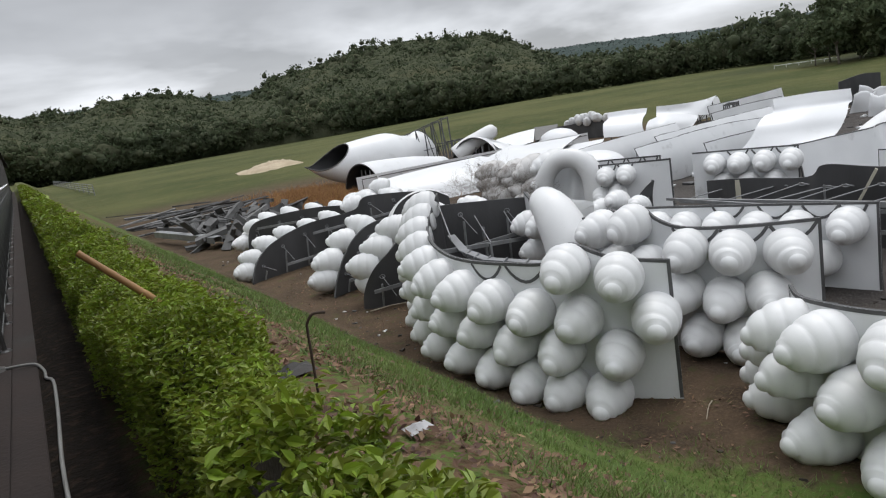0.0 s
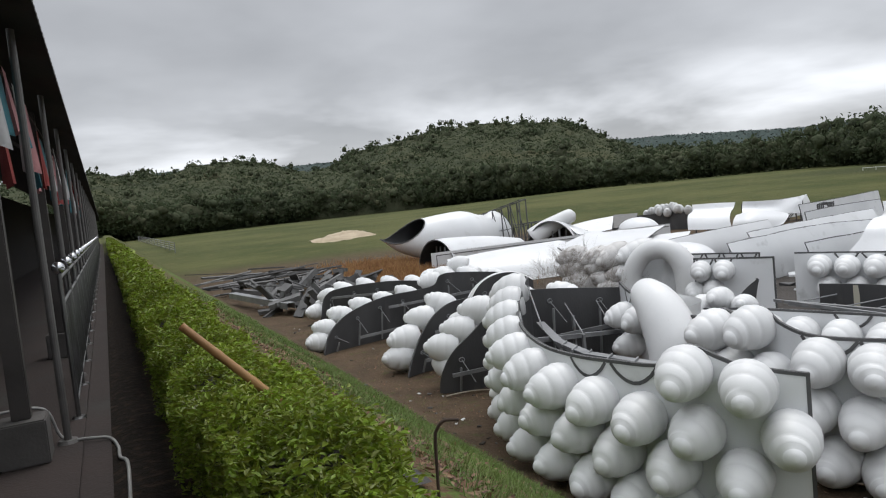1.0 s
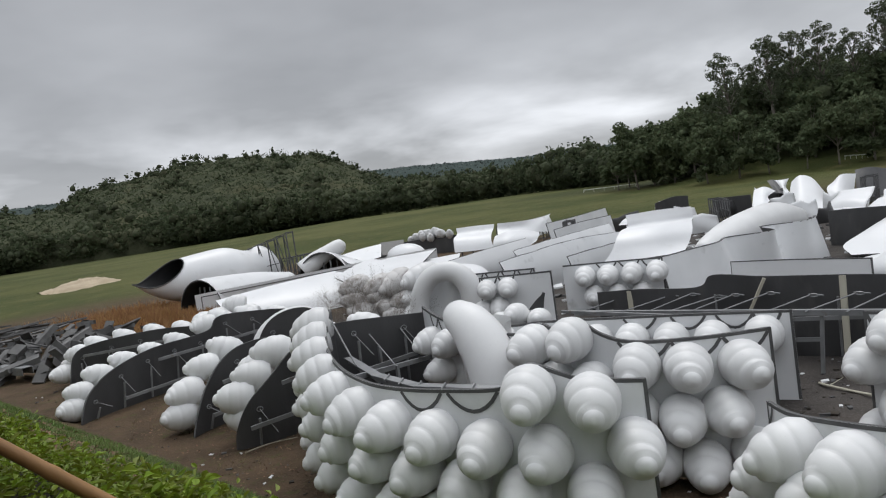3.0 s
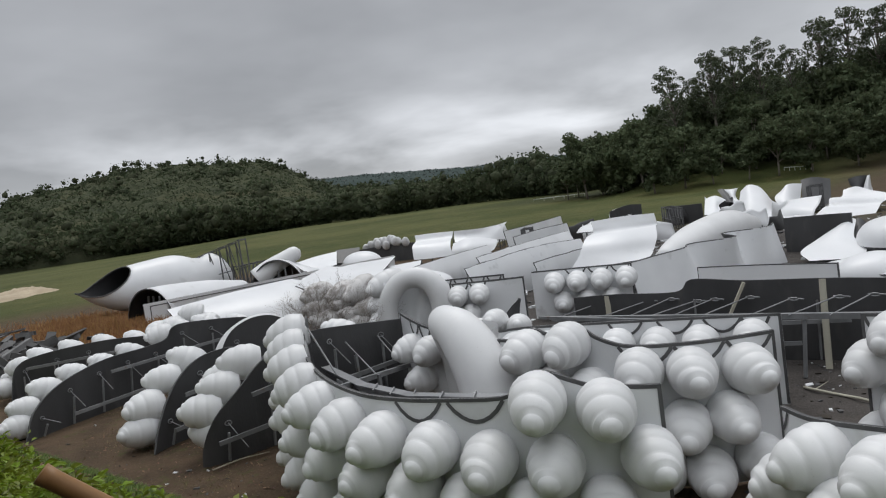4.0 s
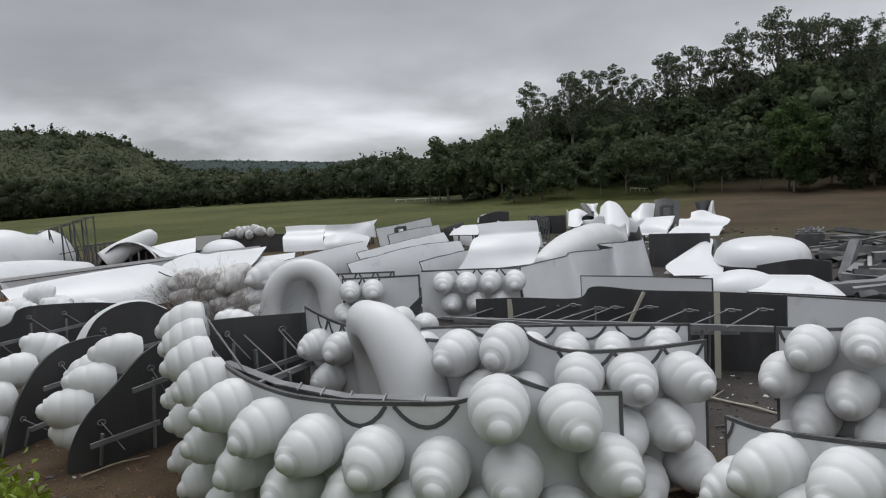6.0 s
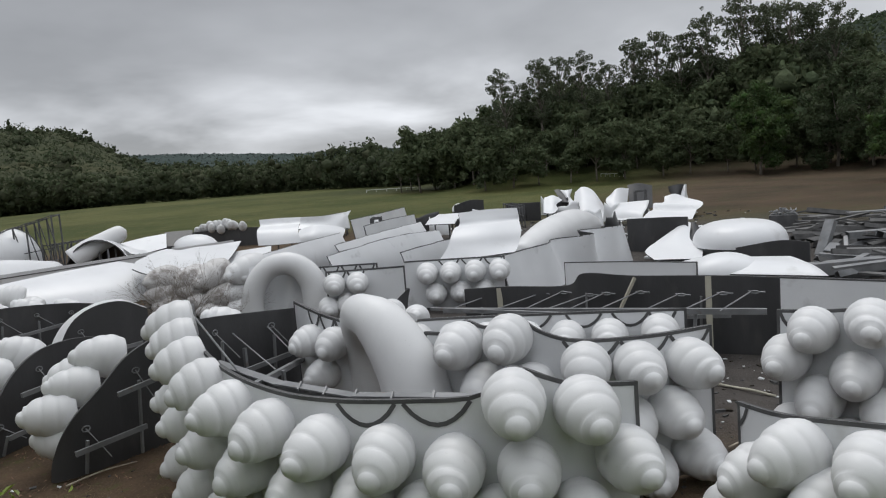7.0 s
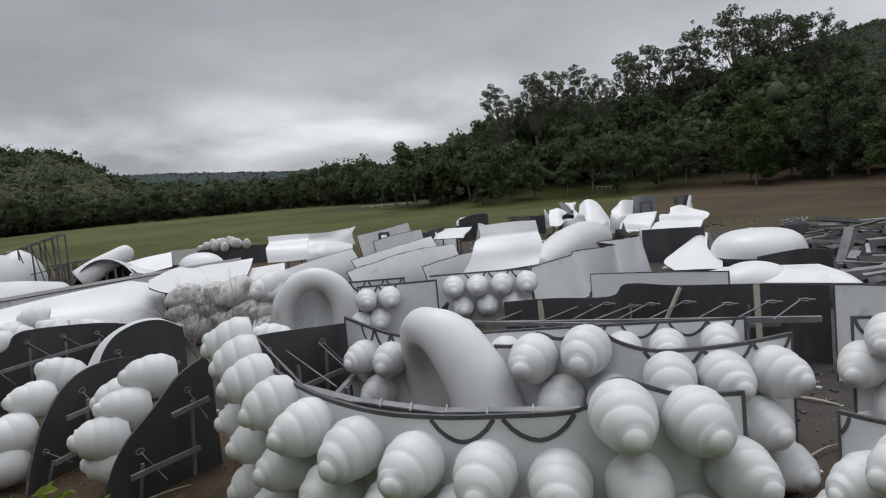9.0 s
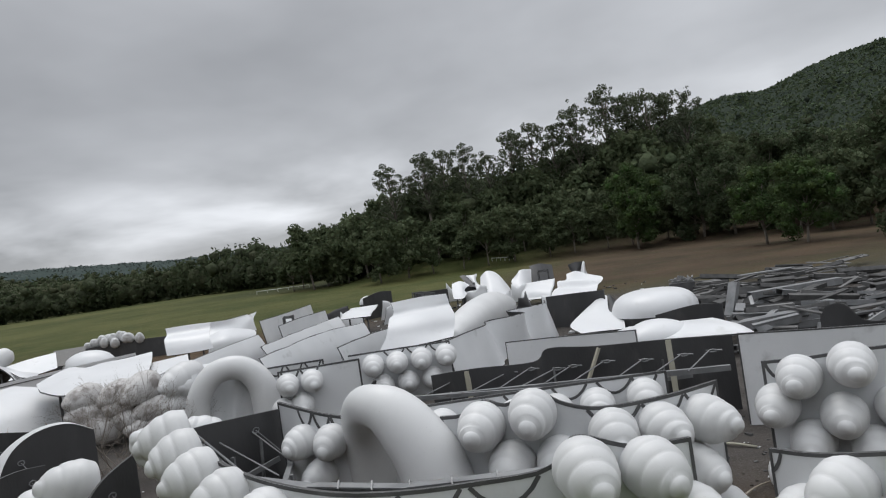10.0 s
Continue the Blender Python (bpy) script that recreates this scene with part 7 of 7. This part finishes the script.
tagged(new("wall_inner", bm_mesh("wall_inner", bm, WALLDARK)), "dark plaster wall behind the walkway", "wall", kind="structure")
ROOF = material("dark_metal_roof", (0.018, 0.016, 0.015), (0.045, 0.04, 0.037), 0.7, 1.5, 20, 0.2)
vv, ff = [], []
ys = np.arange(-8.0, 120.01, 0.1)
for layer in (0.0, -0.035):
    for i, y in enumerate(ys):
        w_ = 0.022 * math.cos(i * math.pi / 1.0)
        for x, z in ((0.10, 6.55), (-1.9, 7.25), (-3.9, 7.95)):
            vv.append((x, y, z + w_ + layer))
m_ = len(ys) * 3
for i in range(len(ys) - 1):
    for k in range(2):
        ff.append((i * 3 + k, (i + 1) * 3 + k, (i + 1) * 3 + k + 1, i * 3 + k + 1))
        ff.append((m_ + i * 3 + k, m_ + i * 3 + k + 1, m_ + (i + 1) * 3 + k + 1, m_ + (i + 1) * 3 + k))
    ff.append((i * 3, m_ + i * 3, m_ + (i + 1) * 3, (i + 1) * 3))
roof = tagged(new("roof", mesh_of("roof", vv, ff, ROOF)), "dark corrugated metal roof over the walkway", "roof", kind="structure")

# pillars on plinths
COLUMN = material("dark_painted_steel", (0.04, 0.035, 0.032), (0.08, 0.072, 0.068), 0.5, 2, 20, 0.1)
first = thing("pillar", (-0.42, 4.02, FLOOR), "dark painted steel pillar on a grey concrete plinth", "pillar", "walkway pillars")
bm = bmesh.new()
box(bm, (-0.60, 3.84, FLOOR), (-0.24, 4.20, FLOOR + 0.36), 0.012)
part("plinth", bm, PLINTH, first, "grey concrete plinth")
bm = bmesh.new()
box(bm, (-0.49, 3.95, FLOOR + 0.362), (-0.35, 4.09, 6.75), 0.008)
part("post", bm, COLUMN, first)
bm = bmesh.new()
for a, b in (((-0.42, 4.02, 6.3), (-0.42, 4.6, 6.72)), ((-0.42, 4.02, 6.3), (-1.2, 4.02, 6.95))):
    bar(bm, a, b, 0.07)
part("bracket", bm, COLUMN, first)
for k in range(1, 20):
    copy_thing(first, Matrix.Translation((-0.42, 4.02 + 5.45 * k, FLOOR)))
for k in range(1, 3):
    copy_thing(first, Matrix.Translation((-0.42, 4.02 - 5.45 * k, FLOOR)))

# pale steel poles along the edge
POLE = material("pale_steel_pole", (0.11, 0.105, 0.10), (0.19, 0.183, 0.176), 0.45, 3, 30, 0.05, metal=0.3, spots=((0.12, 0.08, 0.05), 6.0, 0.64, 0.5))
pole_one = thing("eave_pole", (-0.14, 4.35, FLOOR), "thin pale steel pole carrying the walkway's eave", "pole", "eave poles")
bm = bmesh.new()
rod(bm, (-0.14, 4.35, FLOOR), (-0.14, 4.35, 6.58), 0.032, seg=12)
part("tube", bm, POLE, pole_one)
bm = bmesh.new()
bmesh.ops.create_cone(bm, cap_ends=True, segments=14, radius1=0.09, radius2=0.075, depth=0.03, matrix=Matrix.Translation((-0.14, 4.35, FLOOR + 0.016)))
part("foot_plate", bm, POLE, pole_one)
for k in range(1, 22):
    copy_thing(pole_one, Matrix.Translation((-0.14, 4.35 + 3.17 * k, FLOOR)))

# railing with round caps
CAP = material("polished_steel_cap", (0.55, 0.56, 0.57), (0.70, 0.71, 0.72), 0.18, 3, 20, 0.0, metal=0.9)
RAIL = material("brushed_steel", (0.15, 0.148, 0.145), (0.26, 0.258, 0.255), 0.35, 3, 40, 0.05, metal=0.8)


def rail_panel(y, length):
    t = thing("railing", (-0.08, y, FLOOR), "steel railing panel with round polished caps", "railing", "walkway railings")
    for yy in (y, y + length * 0.5):
        bm = bmesh.new()
        rod(bm, (-0.08, yy, FLOOR), (-0.08, yy, FLOOR + 1.45), 0.022, seg=10)
        bmesh.ops.create_cone(bm, cap_ends=True, segments=12, radius1=0.07, radius2=0.06, depth=0.02, matrix=Matrix.Translation((-0.08, yy, FLOOR + 0.011)))
        p = part("post", bm, RAIL, t, smooth=False)
        bm = bmesh.new()
        bmesh.ops.create_uvsphere(bm, u_segments=14, v_segments=10, radius=0.062, matrix=Matrix.Translation((-0.08, yy, FLOOR + 1.50)))
        part("cap", bm, CAP, p, "round polished cap", True)
    for z in (0.15, 1.15, 1.40):
        bm = bmesh.new()
        rod(bm, (-0.08, y, FLOOR + z), (-0.08, y + length, FLOOR + z), 0.016, seg=8)
        part("rail", bm, RAIL, t)
    n = int(length / 0.16)
    for k in range(n):
        yy = y + (k + 0.5) * length / n
        bm = bmesh.new()
        rod(bm, (-0.08, yy, FLOOR + 0.15), (-0.08, yy, FLOOR + 1.15), 0.008, seg=6)
        part("bar", bm, RAIL, t)
    return t


pan = rail_panel(5.2, 3.4)
for k in range(1, 14):
    copy_thing(pan, Matrix.Translation((-0.08, 5.2 + 3.4 * k, FLOOR)))

# cloths hung below the eave
CLOTHS = [material(n_, d_, l_, 0.85, 3, 30, 0.2) for n_, d_, l_ in (("red_cloth", (0.20, 0.03, 0.03), (0.32, 0.06, 0.05)), ("white_cloth", (0.35, 0.35, 0.36), (0.5, 0.5, 0.5)),
                                                                 ("teal_cloth", (0.02, 0.10, 0.13), (0.04, 0.17, 0.2)), ("pink_cloth", (0.32, 0.14, 0.15), (0.42, 0.2, 0.2)))]
g = np.random.default_rng(41)
y = 1.0
k = 0
while y < 40:
    w_, h_ = g.uniform(0.28, 0.5), g.uniform(0.5, 1.05)
    x = -0.30 + g.uniform(-0.12, 0.05)
    t = thing("hanging_cloth", (x, y, 6.35), ("red", "white", "teal", "pink")[k % 4] + " cloth hanging below the walkway eave", "cloth", "hanging cloths")
    vv, ff = [], []
    for i in range(7):
        for j in range(8):
            u, v_ = i / 6, j / 7
            vv.append((x + 0.05 * math.sin(u * 9 + k) * v_ + 0.03 * v_, y + w_ * u * (1 - 0.25 * v_), 6.35 - h_ * v_ + 0.05 * math.sin(u * 3.14) * v_))
    for i in range(6):
        for j in range(7):
            ff.append((i * 8 + j, i * 8 + j + 1, (i + 1) * 8 + j + 1, (i + 1) * 8 + j))
    put("cloth", mesh_of("cloth", vv, ff, CLOTHS[k % 4], smooth=True), t)
    y += g.uniform(0.22, 0.7)
    k += 1
t = thing("cloth_line", (-0.3, 20, 6.38), "thin cord carrying hanging cloths", "cord")
bm = bmesh.new()
rod(bm, (-0.31, 0.5, 6.37), (-0.31, 41.0, 6.37), 0.008, seg=6)
part("cord", bm, RUST, t)

# grey cable on the kerb
pts = smooth_line([(-1.1, 4.1, FLOOR + 0.40), (-0.6, 4.3, FLOOR + 0.38), (-0.30, 4.42, FLOOR + 0.32), (-0.21, 4.42, FLOOR + 0.08), (-0.13, 4.36, FLOOR + 0.02), (0.05, 4.28, FLOOR + 0.015), (0.19, 4.22, FLOOR),
                   (0.25, 3.95, FLOOR - 0.02), (0.26, 3.57, FLOOR), (0.31, 3.36, FLOOR), (0.30, 2.42, FLOOR), (0.27, 1.03, FLOOR), (0.30, -1.0, FLOOR), (0.26, -4.0, FLOOR)], 5)
v, f = tube(pts, [0.014] * len(pts), 8)
cable = thing("cable", (0.0, 3.2, FLOOR), "grey cable bent over the kerb and running along the soil", "cable")
CABLE = material("grey_cable", (0.24, 0.24, 0.23), (0.34, 0.34, 0.33), 0.6, 3, 30, 0.05)
put("sheath", mesh_of("sheath", v, f, CABLE, smooth=True), cable)

# bamboo pole across the hedge
v, f = [], []
a, b = Vector((0.66, 1.26, 4.28)), Vector((1.16, 1.03, 3.74))
n = 26
rad = [0.021 * (1 + 0.10 * (k % 8 == 0)) * (1 + 0.15 * k / n) for k in range(n + 1)]
v, f = tube([a.lerp(b, k / n) for k in range(n + 1)], rad, 14)
pole = thing("bamboo_pole", (0.9, 1.2, 3.6), "dry brown bamboo pole lying slanted in the hedge", "pole")
put("cane", mesh_of("cane", v, f, BAMBOO, smooth=True), pole)

# bent iron rod on the bank
pts = smooth_line([(1.86, 0.95, 2.7), (1.87, 0.95, 3.1), (1.88, 0.94, 3.45), (1.89, 0.93, 3.52), (1.92, 0.90, 3.57), (1.96, 0.88, 3.575), (2.0, 0.86, 3.57)], 4)
v, f = tube(pts, [0.010] * len(pts), 8)
stake = thing("bent_iron_rod", (1.86, 0.95, 2.8), "rusty iron rod with bent top stuck in the bank", "rod")
put("rod", mesh_of("rod", v, f, RUST, smooth=True), stake)

# dark plastic and paper litter on the bank
for x, y, s, mat, label in ((1.95, 1.75, 0.28, ROOF, "crumpled dark plastic sheet on the bank"), (2.15, 0.05, 0.14, CLOTHS[1], "scrap of pale printed paper in the grass")):
    vv, ff = [], []
    g = np.random.default_rng(int(x * 100))
    z = float(ground_z(x, y))
    for i in range(6):
        for j in range(6):
            u, w_ = i / 5 - 0.5, j / 5 - 0.5
            vv.append((x + s * u * 1.2, y + s * w_, z + 0.02 + s * (0.18 + g.random() * 0.25) * (1 - 2 * abs(u)) * (1 - 2 * abs(w_))))
    for i in range(5):
        for j in range(5):
            ff.append((i * 6 + j, (i + 1) * 6 + j, (i + 1) * 6 + j + 1, i * 6 + j + 1))
    t = thing("litter", (x, y, z), label, "litter")
    put("scrap", mesh_of("scrap", vv, ff, mat), t)

# broken sticks on the dirt
for (a, b, r) in (((9.0, 2.3, 0.03), (9.6, 1.5, 0.06), 0.02), ((8.2, 2.9, 0.03), (7.7, 2.6, 0.03), 0.012), ((7.3, 12.6, 0.03), (8.4, 12.2, 0.05), 0.018), ((11.6, 2.6, 0.03), (12.4, 1.9, 0.05), 0.02), ((10.6, 2.0, 0.02), (10.75, 1.8, 0.02), 0.015)):
    v, f = tube(smooth_line([a, tuple((p + q) / 2 + 0.03 for p, q in zip(a, b)), b], 4), np.linspace(r, r * 0.5, 9), 7)
    t = thing("stick", a, "pale broken stick lying on the dirt", "stick", "sticks on the dirt")
    put("wood", mesh_of("wood", v, f, material("pale_stick", (0.30, 0.25, 0.19), (0.42, 0.37, 0.30), 0.8, 6, 40, 0.1) if "pale_stick" not in bpy.data.materials else bpy.data.materials["pale_stick"], smooth=True), t)

# white pipe fence far along the bank
t = thing("pipe_fence", (9.5, 150, float(ground_z(9.5, 150))), "low white pipe fence far along the field", "fence")
fy = np.linspace(120, 250, 14)
for k, yy in enumerate(fy):
    z = float(ground_z(10.5, yy))
    bm = bmesh.new()
    rod(bm, (10.5, yy, z), (10.5, yy, z + 1.7), 0.07, seg=6)
    part("post", bm, STEEL, t)
for h_ in (0.5, 0.9, 1.3, 1.7):
    bm = bmesh.new()
    rod(bm, (10.5, fy[0], float(ground_z(10.5, fy[0])) + h_), (10.5, fy[-1], float(ground_z(10.5, fy[-1])) + h_), 0.06, seg=6)
    part("rail", bm, STEEL, t)
# sandy heap in the field
vv, ff = [], []
g = np.random.default_rng(9)
for i in range(25):
    for j in range(13):
        u, w_ = i / 24 * 2 - 1, j / 12 * 2 - 1
        x, y = 34.5 + 6.2 * u + 1.5 * w_, 105 + 9 * w_ + 3 * u
        e = max(0.0, 1 - u * u - w_ * w_ + 0.25 * math.sin(5 * u + 3 * w_))
        vv.append((x, y, float(ground_z(x, y)) - 0.05 + 0.9 * e * (0.7 + 0.3 * g.random())))
for i in range(24):
    for j in range(12):
        ff.append((i * 13 + j, (i + 1) * 13 + j, (i + 1) * 13 + j + 1, i * 13 + j + 1))
SAND = material("pale_sand", (0.30, 0.24, 0.16), (0.46, 0.38, 0.27), 0.95, 0.4, 5, 0.4)
tagged(new("sand_heap", mesh_of("sand_heap", vv, ff, SAND)), "low heap of pale sand in the field", "sand heap", kind="stuff")


# white rails at the edge of the wood
def far_rail(label, a, b, count):
    t = thing("white_rail", (a[0], a[1], float(ground_z(a[0], a[1]))), label, "fence", "white rails at the wood's edge")
    za, zb = float(ground_z(*a)), float(ground_z(*b))
    bm = bmesh.new()
    bar(bm, (*a, za + 0.6), (*b, zb + 0.6), 0.10)
    part("rail", bm, SHEET, t)
    for k in range(count):
        u = k / (count - 1)
        x, y = a[0] + (b[0] - a[0]) * u, a[1] + (b[1] - a[1]) * u
        bm = bmesh.new()
        z = za + (zb - za) * u
        bar(bm, (x, y, min(z, float(ground_z(x, y))) - 0.05), (x, y, z + 0.66), 0.06)
        part("post", bm, SHEET, t)


far_rail("white rail with posts before dark trees", (147.5, 94.0), (149.4, 81.0), 6)
far_rail("low white rail in shade below trees", (132.5, 32.8), (131.6, 28.4), 6)


# rubble and broken bits on the ground between the sections
def rubble(label, area, count, seed, size, mats):
    g_ = np.random.default_rng(seed)
    (x0, x1), (y0, y1) = area
    vs_, fs_, ix_ = [], [], []
    for k in range(count):
        x, y = g_.uniform(x0, x1), g_.uniform(y0, y1)
        s_ = size * g_.lognormal(0.0, 0.5)
        c = np.array([(sx, sy, sz) for sx in (-1, 1) for sy in (-1, 1) for sz in (-1, 1)], float) * (s_, s_ * g_.uniform(0.3, 0.8), s_ * g_.uniform(0.15, 0.4))
        c += g_.normal(size=(8, 3)) * s_ * 0.12
        a_ = g_.uniform(0, 6.28)
        r = np.array([[math.cos(a_), -math.sin(a_), 0], [math.sin(a_), math.cos(a_), 0], [0, 0, 1]])
        c = c @ r.T + (x, y, float(ground_z(x, y)) + s_ * 0.18)
        n_ = 8 * k
        vs_ += list(c)
        fs_ += [tuple(n_ + q for q in f_) for f_ in ((0, 1, 3, 2), (4, 6, 7, 5), (0, 4, 5, 1), (2, 3, 7, 6), (0, 2, 6, 4), (1, 5, 7, 3))]
        ix_ += [int(g_.integers(len(mats)))] * 6
    tagged(new("rubble", mesh_of("rubble", vs_, fs_, list(mats), ix_)), label, "rubble", kind="stuff")


rubble("small broken chips of shell and stone on dark grit", ((9.5, 17.0), (-2.0, 4.0)), 420, 61, 0.028, (GREY, TRIM, SOIL_AND_SHADE, WOOD, SOIL_AND_SHADE, WOOD))
rubble("small broken chips scattered in the yard's dirt", ((6.5, 14.0), (10.0, 27.0)), 260, 62, 0.026, (TRIM, SOIL_AND_SHADE, WOOD, SOIL_AND_SHADE, PLATE))
rubble("small broken chips between the far sheets", ((20.0, 60.0), (4.0, 30.0)), 700, 63, 0.11, (SHEET, TRIM, BLACK, WOOD, GREY))
rubble("pale stones lying at the foot of the bank", ((5.2, 7.4), (-3.0, 14.0)), 160, 64, 0.022, (SOIL_AND_SHADE, SOIL_AND_SHADE, WOOD))
stick = thing("dry_branch", (14.6, 2.8, 0), "pale bent dry branch lying on dark grit", "branch")
v, f = tube(smooth_line([(15.0, 3.45, 0.05), (14.75, 3.2, 0.09), (14.6, 2.7, 0.06), (14.35, 2.35, 0.10), (14.25, 1.95, 0.04)], 4), [0.028] * 17, 8)
put("stem", mesh_of("stem", v, f, PALEPOST, smooth=True), stick)
bm = bmesh.new()
rod(bm, (14.6, 2.72, 0.06), (14.35, 2.85, 0.16), 0.015, 0.006, 6)
part("twig", bm, PALEPOST, stick)
bm = bmesh.new()
rod(bm, (14.75, 3.2, 0.09), (15.0, 3.0, 0.2), 0.014, 0.005, 6)
part("twig", bm, PALEPOST, stick)
